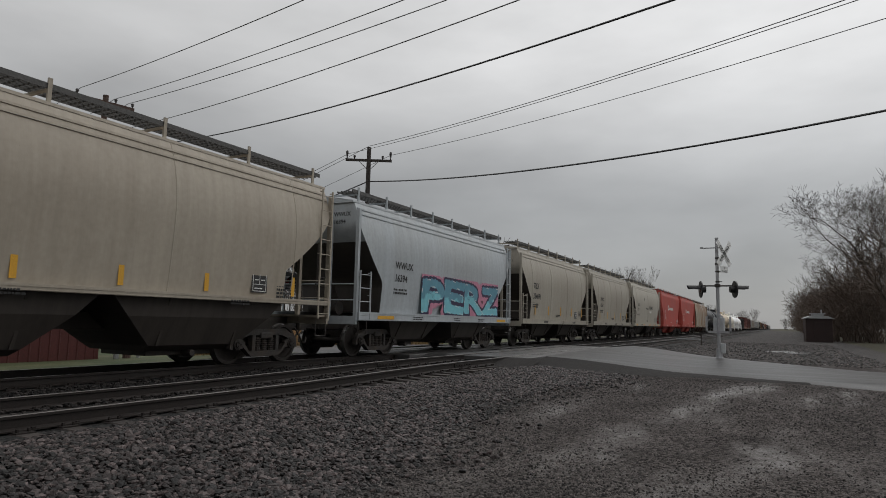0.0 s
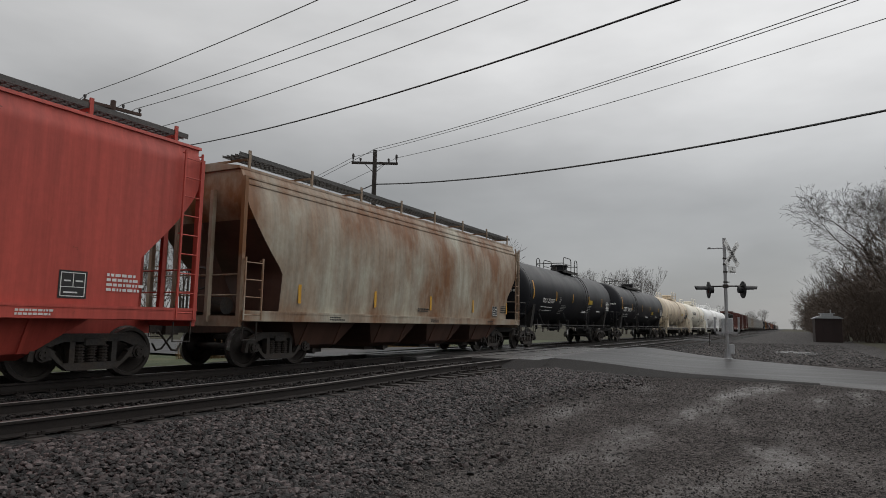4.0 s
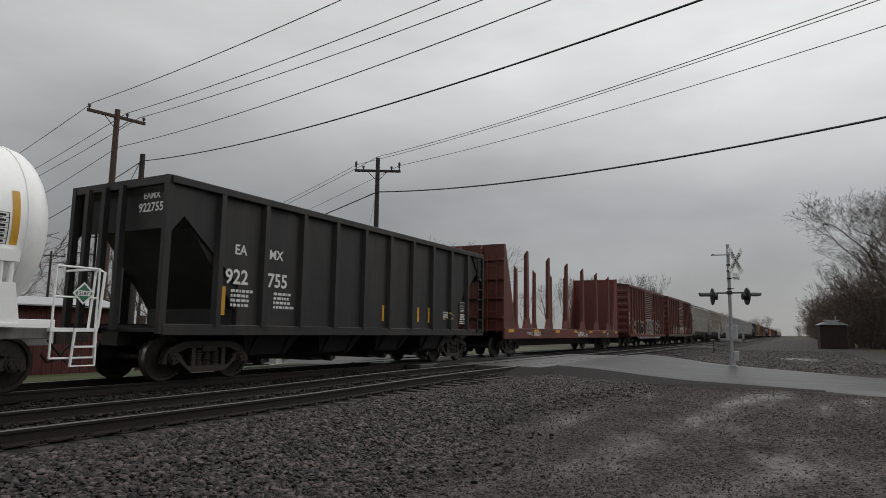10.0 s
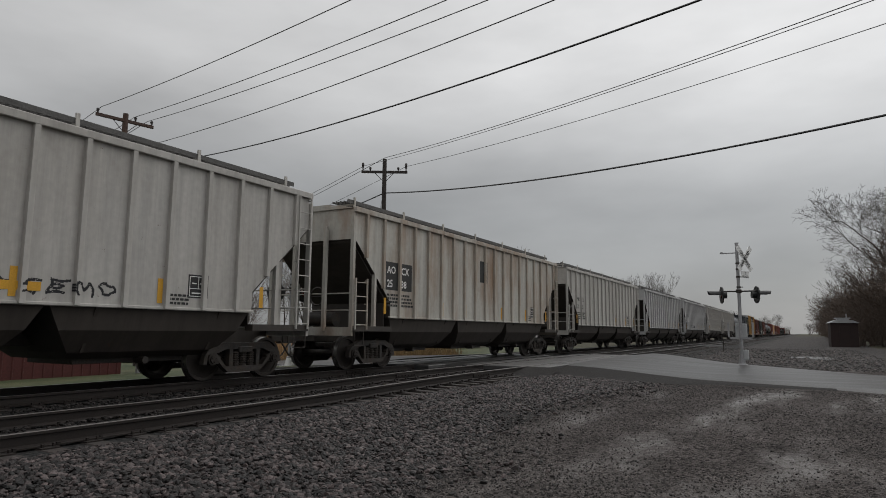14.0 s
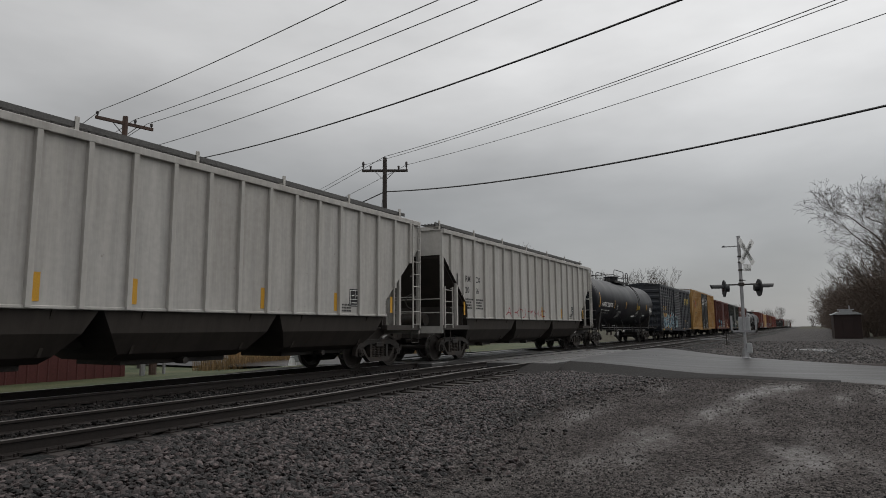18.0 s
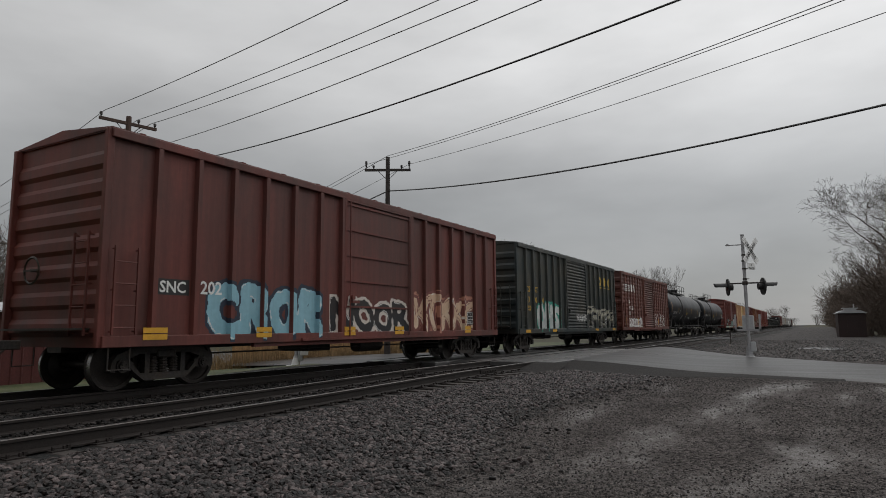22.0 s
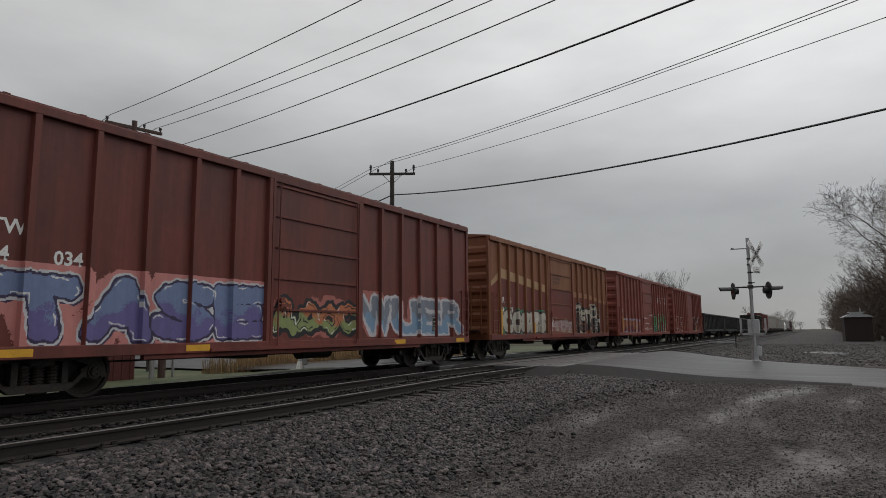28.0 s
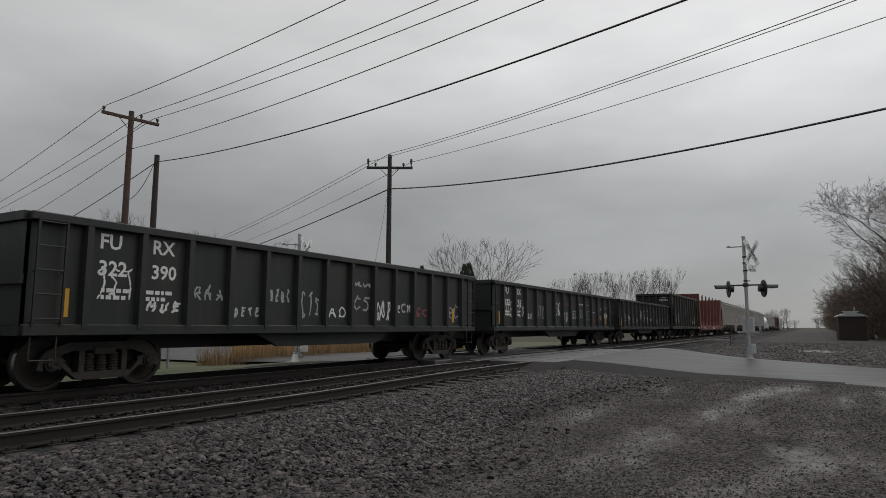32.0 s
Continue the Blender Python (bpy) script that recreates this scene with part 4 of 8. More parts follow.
def ladder_mesh(width, z0, z1, step=0.38, mat=M_STEEL, rung=0.013, stile=0.018, deep=0.09):
    """A ladder in the plane of y and z, standing off by its brackets."""
    bd = Build()
    for s in (-0.5, 0.5):
        bd.box(deep - stile, deep + stile, s * width - stile, s * width + stile, z0, z1)
        for z in (z0 + 0.05, (z0 + z1) / 2, z1 - 0.05):
            bd.box(0, deep, s * width - 0.012, s * width + 0.012, z - 0.012, z + 0.012)
    z = z0 + 0.12
    while z < z1:
        bd.cyl((deep, -width / 2, z), (deep, width / 2, z), rung, 6)
        z += step
    return bd.mesh("ladder", mat)


def grab_mesh(width, mat, deep=0.07):
    return Build().tube([(0, -width / 2, 0), (deep, -width / 2, 0), (deep, width / 2, 0), (0, width / 2, 0)], 0.012, 5).mesh("grab_iron", mat)


def stirrup_mesh(mat):
    return Build().tube([(0, -0.2, 0.0), (0, -0.2, -0.38), (0, 0.2, -0.38), (0, 0.2, 0.0)], 0.016, 5).mesh("sill_step", mat)


LADDERS = {}


def ladder(car, mat, x, y, z0, z1, turn=0, width=0.42):
    key = (mat.name, round(z1 - z0, 2), width)
    if key not in LADDERS:
        LADDERS[key] = ladder_mesh(width, 0, z1 - z0, mat=mat)
    return put("ladder", LADDERS[key], car, (x, y, z0), turn)


def bars(car, x, y, z, width, rows, size, mat, name="stencil", jag=3):
    """Small lettering that cannot be read: rows of short bars."""
    bd = Build()
    r = random.Random(int(y * 97 + z * 31 + rows))
    for k in range(rows):
        u = 0.0
        while u < width * r.uniform(0.75, 1.0):
            w = size * r.uniform(0.6, 2.2)
            bd.box(x, x + 0.003, y + u, y + u + w, z - k * size * 1.7 - size, z - k * size * 1.7)
            u += w + size * 0.5
    return tagged(part(name, bd, mat, car), kind="stuff")


def stripe(car, x, y, z, mat=M_REFLECT, w=0.11, h=0.46):
    key = (mat.name, w, h)
    if key not in LADDERS:
        LADDERS[key] = Build().box(0, 0.004, -w / 2, w / 2, 0, h).mesh("reflector", mat)
    return put("reflector", LADDERS[key], car, (x, y, z))


def placard(car, x, y, z, mat=M_STENCIL, w=0.42, h=0.40):
    bd = Build()
    for a, b, c, d in ((0, w, 0, 0.014), (0, w, h - 0.014, h), (0, 0.014, 0, h), (w - 0.014, w, 0, h), (w * 0.49, w * 0.52, h * 0.4, h), (0.0, w, h * 0.38, h * 0.41), (0.06, w * 0.4, h * 0.62, h * 0.68), (w * 0.6, w * 0.9, h * 0.62, h * 0.68), (0.06, w * 0.7, h * 0.14, h * 0.20)):
        bd.box(x, x + 0.003, y + a, y + b, z + c, z + d)
    part("service_panel", Build().box(x - 0.002, x + 0.001, y - 0.03, y + w + 0.03, z - 0.03, z + h + 0.03), M_STENCILBLACK, car)
    return tagged(part("service_stencil", bd, mat, car), kind="stuff")


PAINTS = {}


def paint(name, colour, rough=0.6, vary=0.08, second=None, amount=0.40, scale=0.9, streak=3.0, bump=0.03, runs=0.24, spec=0.4):
    if name not in PAINTS:
        PAINTS[name] = material(name, colour, rough, vary=vary, scale=scale, fine=9, bump=bump, second=second, amount=amount, streak=streak, runs=runs, spec=spec)
    return PAINTS[name]


def spray(rgb):
    return paint("spray_%02x%02x%02x" % tuple(int(255 * c) for c in rgb), rgb, 0.5, 0.08, bump=0.0, runs=0.10)


GLYPHS = (((0, 0), (0.1, 1), (0.9, 0.95), (0.95, 0.55), (0.1, 0.5), (1, 0)), ((1, 0.9), (0.3, 1), (0.05, 0.65), (0.9, 0.4), (0.8, 0.05), (0, 0.05)), ((0, 0), (0.45, 1), (0.6, 1), (1, 0), (0.8, 0.38), (0.2, 0.38)),
          ((1, 0.85), (0.5, 1), (0.05, 0.75), (0.0, 0.3), (0.4, 0), (1, 0.12)), ((1, 1), (0.05, 0.95), (0.1, 0.5), (0.75, 0.52), (0.1, 0.5), (0.05, 0.03), (1, 0)), ((0, 0), (0.05, 1), (0.5, 0.35), (0.95, 1), (1, 0)),
          ((0.5, 1), (0.05, 0.7), (0.1, 0.15), (0.5, 0), (0.95, 0.3), (0.9, 0.8), (0.5, 1)), ((0, 1), (0.1, 0), (0.1, 0.5), (0.95, 1), (0.3, 0.55), (1, 0)), ((0, 0.95), (1, 1), (0.5, 0.95), (0.5, 0)), ((0, 1), (0.1, 0.15), (0.5, 0), (0.9, 0.15), (1, 1)))


def word_field(text, Y, Z, y0, y1, z0, z1, r, swell):
    """How far each spot lies outside (+) or inside (-) the outlines of fat letters that fill a box."""
    field = np.full(Y.shape, 9.0)
    pitch = (y1 - y0) / len(text)
    for k, ch in enumerate(text):
        cu = bpy.data.curves.new("letter", "FONT")
        cu.body, cu.resolution_u = ch, 3
        tmp = bpy.data.objects.new("letter", cu)
        me = bpy.data.meshes.new_from_object(tmp)
        bpy.data.objects.remove(tmp)
        bpy.data.curves.remove(cu)
        bm = bmesh.new()
        bm.from_mesh(me)
        bmesh.ops.remove_doubles(bm, verts=bm.verts, dist=1e-5)
        bmesh.ops.triangulate(bm, faces=bm.faces)
        pts = np.array([(v.co.x, v.co.y) for v in bm.verts])
        lo, hi = pts.min(0), pts.max(0)
        pts = (pts - lo) / (hi - lo)
        a, b = y0 + k * pitch + swell * 0.8, y0 + (k + 1) * pitch - swell * 0.8
        c, d = z0 + swell + 0.03 * r.random(), z1 - swell - 0.10 * (z1 - z0) * r.random()
        lean = r.uniform(-0.10, 0.16) * pitch
        fat = 1 + 0.12 * (pts[:, 1] - 0.5) * r.choice((-1, 1))
        P = np.stack([(a + b) / 2 + (pts[:, 0] - 0.5) * (b - a) * fat + lean * (pts[:, 1] - 0.5) + 0.03 * pitch * np.sin(pts[:, 1] * 5 + k), c + pts[:, 1] * (d - c) + 0.03 * (d - c) * np.sin(pts[:, 0] * 4 + k)], 1)
        bm.verts.index_update()
        inside = np.zeros(Y.shape, bool)
        for f in bm.faces:
            (ax, az), (bx, bz), (cx, cz) = (P[v.index] for v in f.verts)
            e1 = (bx - ax) * (Z - az) - (bz - az) * (Y - ax)
            e2 = (cx - bx) * (Z - bz) - (cz - bz) * (Y - bx)
            e3 = (ax - cx) * (Z - cz) - (az - cz) * (Y - cx)
            inside |= ((e1 >= 0) & (e2 >= 0) & (e3 >= 0)) | ((e1 <= 0) & (e2 <= 0) & (e3 <= 0))
        near = np.full(Y.shape, 9.0)
        for e in bm.edges:
            if len(e.link_faces) == 1:
                (p, q), (s, t) = P[e.verts[0].index], P[e.verts[1].index]
                dy, dz = s - p, t - q
                u = np.clip(((Y - p) * dy + (Z - q) * dz) / (dy * dy + dz * dz + 1e-9), 0, 1)
                near = np.minimum(near, np.hypot(Y - p - u * dy, Z - q - u * dz))
        bm.free()
        field = np.minimum(field, np.where(inside, -near, near))
    return field


def graffiti(car, face, y0, y1, z0, z1, colours, seed, letters=5, bold=0.10, cloud=True, cell=0.017, line_only=False, label="spray-painted graffiti in thick outlined shapes", text="", swell=0.05, tag=False, halo=0.13):
    """Spray paint on a side: fat outlined strokes or letters over a ragged cloud, laid on the panels and posts. face(y, z) gives how far out the side stands.
    Colours: upper fill, lower fill, outline, cloud. A tag is one thin sprayed line."""
    r = random.Random(seed)
    cell = 0.012 if tag or line_only else cell
    ys, zs = np.arange(y0, y1, cell), np.arange(z0, z1, cell)
    Y, Z = np.meshgrid(ys + cell / 2, zs + cell / 2)
    d = np.full(Y.shape, 9.0)
    pitch, high = (y1 - y0) / letters, z1 - z0
    pad = bold + (0.10 if not line_only else 0.05)
    for k in range(0 if text else letters):
        tight = 0.4 if cloud else 0.7
        a, b = y0 + k * pitch + pad * tight, y0 + (k + 1) * pitch - pad * tight * 0.7
        lo, hi = z0 + pad + 0.06 * high * r.random(), z1 - pad - 0.16 * high * r.random()
        lean = r.uniform(-0.15, 0.2) * pitch
        pts = [(a + (b - a) * u + lean * (v - 0.5) + 0.06 * pitch * r.uniform(-1, 1), lo + (hi - lo) * v + 0.05 * high * r.uniform(-1, 1)) for u, v in r.choice(GLYPHS)]
        for (p, q), (s, t) in zip(pts, pts[1:]):
            dy, dz = s - p, t - q
            u = np.clip(((Y - p) * dy + (Z - q) * dz) / (dy * dy + dz * dz + 1e-6), 0, 1)
            bend = 0.16 * math.hypot(dy, dz) * np.sin(u * 3.14159) * r.choice((-1, -0.5, 0.5, 1))
            k2 = math.hypot(dy, dz) + 1e-6
            fat = 1 + 0.35 * r.uniform(-1, 1) * (u - 0.5)
            d = np.minimum(d, np.hypot(Y - p - u * dy + bend * dz / k2, Z - q - u * dz - bend * dy / k2) / fat)
    if text:
        d = word_field(text, Y, Z, y0 + 0.06, y1 - 0.06, z0 + 0.06, z1 - 0.06, r, swell) + bold - swell
    if not tag:
        d = d + 0.010 * np.sin(Y * 19 + Z * 13 + seed) + 0.008 * np.sin(Y * 31 - Z * 23)
    code = np.full(Y.shape, -1)
    rough = np.random.default_rng(seed).random(Y.shape)
    if cloud:
        puff = d - 0.08 * np.sin(Y * 3.1 + seed) - 0.06 * np.cos(Z * 6.3 + Y * 2.2) + 0.05 * rough
        code[puff < bold + halo] = 3
    if tag:
        code[(d < bold) & (rough < 0.95)] = 0
    elif line_only:
        wide = 0.030 if bold < 0.06 else 0.038
        code[(d < bold + wide * 0.5) & (d > bold - wide * 0.5) & (rough < 0.93)] = 0
    else:
        down, along = int(0.07 / cell), int(0.06 / cell)
        shade = np.full(d.shape, 9.0)
        shade[:-down, along:] = d[down:, :-along]
        code[shade < bold + 0.035] = 2
        code[d < bold + 0.085] = 4 if cloud and len(colours) > 4 else 2
        code[d < bold + 0.045] = 2
        inside = d < bold
        code[inside] = 0
        fade = (Z - z0) / high + 0.10 * np.sin(Y * 2.3 + seed) + 0.10 * (rough - 0.5) + 0.12 * np.sin(Y * 9 + 1.3) * np.sin(Z * 11)
        code[inside & (fade < 0.46)] = 1
        if not text:
            code[inside & (np.abs(d - bold * 0.52) < 0.013) & (np.sin(Y * 5 + Z * 8 + seed) > 0.15)] = 2
        code[(d < bold * 0.86) & (d > bold * 0.68) & (np.sin(Y * 6.5 + Z * 9 + seed * 2) > 0.72)] = 5
    code[(Y < y0 + 0.02) | (Y > y1 - 0.02) | (Z < z0 + 0.01)] = -1
    if len(colours) < 4:
        code[code == 3] = -1
    xs = np.array([face(float(y), 0) for y in ys]) + 0.0025
    step = np.concatenate([[True], np.abs(np.diff(xs)) > 1e-6])
    vs, ms = [], []
    for j in range(code.shape[0]):
        row = code[j]
        cut = np.nonzero(step | np.concatenate([[True], row[1:] != row[:-1]]))[0]
        stop = np.append(cut[1:], len(row))
        keep = row[cut] >= 0
        za, zb = float(zs[j]), float(zs[j]) + cell * 1.02
        for i, e in zip(cut[keep].tolist(), stop[keep].tolist()):
            x, ya, yb = float(xs[i]), float(ys[i]), float(ys[e - 1]) + cell
            vs += [(x, ya, za), (x, yb, za), (x, yb, zb), (x, ya, zb)]
            ms.append(int(row[i]))
            if i and step[i] and xs[i] > xs[i - 1]:
                x2 = float(xs[i - 1])
                vs += [(x2, ya - 0.026, za), (x, ya - 0.003, za), (x, ya - 0.003, zb), (x2, ya - 0.026, zb)]
                ms.append(int(row[i]))
    me = bpy.data.meshes.new("graffiti")
    n = len(ms)
    me.from_pydata(vs, [], (np.arange(n * 4).reshape(n, 4)).tolist())
    full = list(colours) + [colours[-1]] * (4 - len(colours)) if len(colours) < 4 else list(colours)
    full = full + [(0.60, 0.60, 0.58)] * (6 - len(full))
    for c in full:
        me.materials.append(spray(c))
    me.polygons.foreach_set("material_index", ms)
    me.update()
    ob = put("graffiti", me, car, label=label)
    return tagged(ob, kind="stuff") if tag else ob


def tags(car, face, spots, colours, seed, low=1.15, high=2.1):
    """Scrawled tags, one or two on each panel between the posts; they cannot be read."""
    r = random.Random(seed)
    for a, b in zip(spots, spots[1:]):
        if r.random() < 0.08:
            continue
        z = r.uniform(low, low + 0.35)
        tall = r.uniform(0.45, 0.9)
        for k in range(r.choice((1, 1, 2))):
            z1 = min(high + 0.25, z + tall)
            if z1 - z > 0.2:
                graffiti(car, face, a + 0.12, min(b - 0.10, a + 0.12 + r.uniform(0.7, 1.1)), z, z1, [r.choice(colours)] * 2, r.randrange(999), r.choice((2, 3, 3, 4)), r.choice((0.016, 0.020, 0.025)), cloud=False, tag=True, label="thin scrawled tag in spray paint")
            z, tall = z1 + 0.04, r.uniform(0.2, 0.4)


def between(car, text, size, ink, x, y, z, posts, name, label="painted letters and figures", by=0):
    """Writes a mark on the panels between the side posts, a few letters to each panel."""
    posts = sorted(posts)
    rest = [q for q in posts if q > y + 0.2]
    start = max([q for q in posts if q <= y + 0.2] + [posts[0] - 0.9])
    whole = len(text)
    for nxt in rest + [rest[-1] + 0.9 if rest else start + 0.9]:
        if not text:
            return
        n = by or (2 if whole <= 4 else 3)
        lettering(text[:n], size, ink, car, (x, start + 0.15, z), name=name, label=label)
        text, start = text[n:], nxt


# ---- box cars ----
def box_car(L, ze, zs, coat, label, posts=6, door="corrugated", door_at=(-1.6, 1.6), roof=None, end_coat=None, ridge=0.16, door_coat=None, thick=0.085, mark="", number="", size=0.34, ink=None, mark_y=None, mark_z=None, tape=True, ends=7, split=True, sill_coat=None, cleat=True, sheets=False, rails=(), by=0, rail_coat=None):
    """A steel box car with outside posts, a door on each side, ribbed ends and a low ridged roof."""
    car = thing("box_car", label=label, category="box car", group="freight train")
    h, w = L / 2, 1.48
    roof, end_coat, door_coat, ink, sill_coat = roof or coat, end_coat or coat, door_coat or coat, ink or M_STENCIL, sill_coat or coat
    part("body", Build().box(-w, w, -h + 0.06, h - 0.06, zs + 0.10, ze - 0.02), coat, car)
    for s in (-1, 1):
        bd = Build().box(s * (w - 0.02) if s > 0 else -w - thick, w + thick if s > 0 else -(w - 0.02), -h, h, zs, zs + 0.20, 0, 0.01)
        mid = (door_at[1] + door_at[0]) / 2
        bd.box(s * w - 0.05, s * w + 0.05, mid - 4.6, mid + 4.6, zs - 0.08, zs + 0.01)
        part("side_sill", bd, sill_coat, car)
        bd = Build().box(s * w - 0.04 if s > 0 else -w - thick, w + thick if s > 0 else -w + 0.04, -h, h, ze - 0.16, ze, 0, 0.01)
        part("top_rail", bd, rail_coat or coat, car)
    # ribbed ends
    prof = [(0.0, zs)]
    span = (ze - 0.25 - zs - 0.12) / ends
    for k in range(ends):
        z = zs + 0.15 + k * span
        prof += [(0.0, z), (0.075, z + span * 0.22), (0.075, z + span * 0.55), (0.0, z + span * 0.80)]
    prof += [(0.0, ze)]
    for s in (-1, 1):
        poly = [(s * (h - 0.08 + a), z) for a, z in prof] + [(s * (h - 0.14), ze), (s * (h - 0.14), zs)]
        end = part("end_wall", Build().prism(poly, "x", -w + 0.03, w - 0.03), end_coat, car)
        part("end_cap", Build().prism([(-w, ze - 0.02), (w, ze - 0.02), (0, ze + ridge)], "y", s * (h - 0.10), s * (h - 0.02)), end_coat, car)
        for u in (-1, 1):
            part("corner_post", Build().box(u * w - 0.05, u * w + 0.05, s * h - 0.07, s * h + 0.07, zs, ze, 0, 0.01), coat, car)
        part("end_platform", Build().box(-1.2, 1.2, min(s * h, s * (h + 0.34)), max(s * h, s * (h + 0.34)), 1.10, 1.14), M_STEEL, car)
        ladder(car, coat, -1.0 * s, s * (h + 0.02), zs + 0.2, zs + 2.0, 90 * s)
        for u in (1, -1):
            ladder(car, coat, u * (w + thick - 0.06), s * (h - 0.36), zs + 0.22, zs + 1.75, 0 if u > 0 else 180, 0.44)
            put("sill_step", STIRRUP, car, (u * (w + 0.03), s * (h - 0.36), zs))
    part("brake_wheel", Build().spin([(0, 0.24), (0.02, 0.27), (0.04, 0.24), (0.02, 0.22), (0, 0.24)], 18, (-0.5, -h - 0.14, 2.2), "y").cyl((-0.5, -h, 2.2), (-0.5, -h - 0.14, 2.2), 0.03, 8).box(-0.74, -0.26, -h - 0.145, -h - 0.125, 2.185, 2.215), M_STEEL, car)
    # roof
    bd = Build().prism([(-w - 0.05, ze), (w + 0.05, ze), (w + 0.05, ze + 0.03), (0, ze + ridge + 0.03), (-w - 0.05, ze + 0.03)], "y", -h, h)
    part("roof", bd, roof, car)
    n = max(8, int(L / 1.15))
    ME = Build().prism([(-w - 0.055, -0.05), (w + 0.055, -0.05), (w + 0.055, 0.045), (0, ridge + 0.07), (-w - 0.055, 0.045)], "y", -0.05, 0.05).mesh("roof_rib", roof)
    for k in range(n):
        put("roof_rib", ME, car, (0, -h + (k + 0.5) * L / n, ze))
    # pressed ribs in the side sheets, or rails across the panels
    for s in (-1, 1):
        if sheets:
            poly, k = [(s * (w - 0.01), zs + 0.2)], zs + 0.28
            while k < ze - 0.36:
                poly += [(s * (w + 0.003), k), (s * (w + 0.028), k + 0.05), (s * (w + 0.028), k + 0.13), (s * (w + 0.003), k + 0.18)]
                k += 0.25
            poly += [(s * (w + 0.003), ze - 0.17), (s * (w - 0.01), ze - 0.17)]
            for a, b in ((-h + 0.1, door_at[0]), (door_at[1], h - 0.1)):
                part("side_sheet", Build().prism(poly, "y", *sorted((s * a, s * b))), coat, car)
        for z in rails:
            for a, b in ((-h + 0.1, door_at[0]), (door_at[1], h - 0.1)):
                part("panel_rail", Build().box(min(s * w, s * (w + 0.035)), max(s * w, s * (w + 0.035)), *sorted((s * a, s * b)), z, z + 0.05), coat, car)
    # posts
    POST = Build().prism([(w - 0.01, -0.075), (w + thick, -0.05), (w + thick, 0.05), (w - 0.01, 0.075)], "z", zs + 0.2, ze - 0.16).mesh("side_post", coat)
    spots = []
    for a, b in ((-h + 0.05, door_at[0]), (door_at[1], h - 0.05)):
        m = max(2, round(posts * (b - a) / (h * 0.8)))
        spots += [a + (b - a) * (k + 1) / (m + 1) for k in range(m)]
    for y in spots + [door_at[0] - 0.06, door_at[1] + 0.06]:
        put("side_post", POST, car, (0, y, 0))
        put("side_post", POST, car, (0, -y, 0), 180)
    # doors
    for s in (1, -1):
        bd = Build()
        da, db = door_at
        lo, hi = zs + 0.12, ze - 0.14
        if door == "corrugated":
            poly, k = [(w, lo), (w + 0.05, lo)], zs + 0.2
            while k < ze - 0.3:
                poly += [(w + 0.05, k), (w + 0.10, k + 0.04), (w + 0.10, k + 0.085), (w + 0.05, k + 0.125)]
                k += 0.155
            bd.prism(poly + [(w + 0.05, hi), (w, hi)], "y", da + 0.06, db - 0.05)
        else:
            bd.box(w, w + 0.05, da, db, lo, hi)
        leaf = part("door", bd, door_coat, car, "steel side door")
        if door == "corrugated":
            part("door_frame", Build().prism([(da, lo), (da + 0.10, lo), (da + 0.10, hi - 0.07), (db - 0.08, hi - 0.07), (db - 0.08, lo), (db, lo), (db, hi), (da, hi)], "x", w, w + 0.113), door_coat, leaf)
        elif door == "plug":
            BAR = Build().box(w + 0.05, w + 0.085, da, db, 0, 0.05).mesh("door_bar", door_coat)
            for k in range(6):
                put("door_bar", BAR, leaf, (0, 0, zs + 0.16 + k * (ze - zs - 0.46) / 5))
            part("door_frame", Build().prism([(da, lo), (da + 0.07, lo), (da + 0.07, hi - 0.06), (db - 0.07, hi - 0.06), (db - 0.07, lo), (db, lo), (db, hi), (da, hi)], "x", w, w + 0.098), door_coat, leaf)
        else:
            POSTBAR = Build().box(w + 0.05, w + 0.10, 0, 0.10, lo, hi).mesh("door_bar", door_coat)
            for u in (0.0, 0.46, 0.50, 0.97):
                put("door_bar", POSTBAR, leaf, (0, da + (db - da) * u, 0))
            BAR = Build().box(w + 0.05, w + 0.075, da, db, 0, 0.05).mesh("door_bar", door_coat)
            for k in range(9):
                put("door_bar", BAR, leaf, (0, 0, zs + 0.3 + k * (ze - zs - 0.6) / 8))
        bd = Build()
        for u in ((0.06, 0.94) if door != "double" else (0.14, 0.36, 0.62, 0.86)):
            y = da + (db - da) * u
            if door != "corrugated":
                bd.cyl((w + 0.13, y, zs + 0.1), (w + 0.13, y, ze - 0.2), 0.018, 6)
        bd.box(w + 0.05, w + 0.15, da - 1.6 if door != "double" else da - 0.2, db + 1.6 if door != "double" else db + 0.2, zs + 0.02, zs + 0.08)
        part("door_track", bd, sill_coat if door != "double" else door_coat, leaf)
        part("door_handle", Build().box(w + 0.10, w + 0.17, da + 0.25, da + 0.55, zs + 0.95, zs + 1.02).cyl((w + 0.09, da + 0.3, zs + 1.1), (w + 0.17, da + 0.3, zs + 1.1), 0.07, 8), door_coat, leaf)
        if s < 0:
            leaf.matrix_basis = pose(0, 0, 0, 0, 0, 180)
    # underframe
    part("centre_sill", Build().box(-0.22, 0.22, -h + 0.1, h - 0.1, 0.70, zs + 0.12).box(-0.9, 0.2, -1.2, -0.3, 0.50, 0.80).cyl((0.55, 0.4, 0.62), (0.55, 1.5, 0.62), 0.19, 12).cyl((0.7, -h + 2.5, 0.6), (0.7, h - 2.5, 0.6), 0.02, 5), M_STEEL, car)
    running_gear(car, h, reach=0.95)
    skin = w + (0.029 if sheets else 0)
    face = lambda y, z=0: (w + 0.10 if da < y < db and door == "corrugated" else w + 0.05 if da < y < db else w + thick if min(abs(y - q) for q in spots) < 0.055 else skin)
    X = skin + 0.007
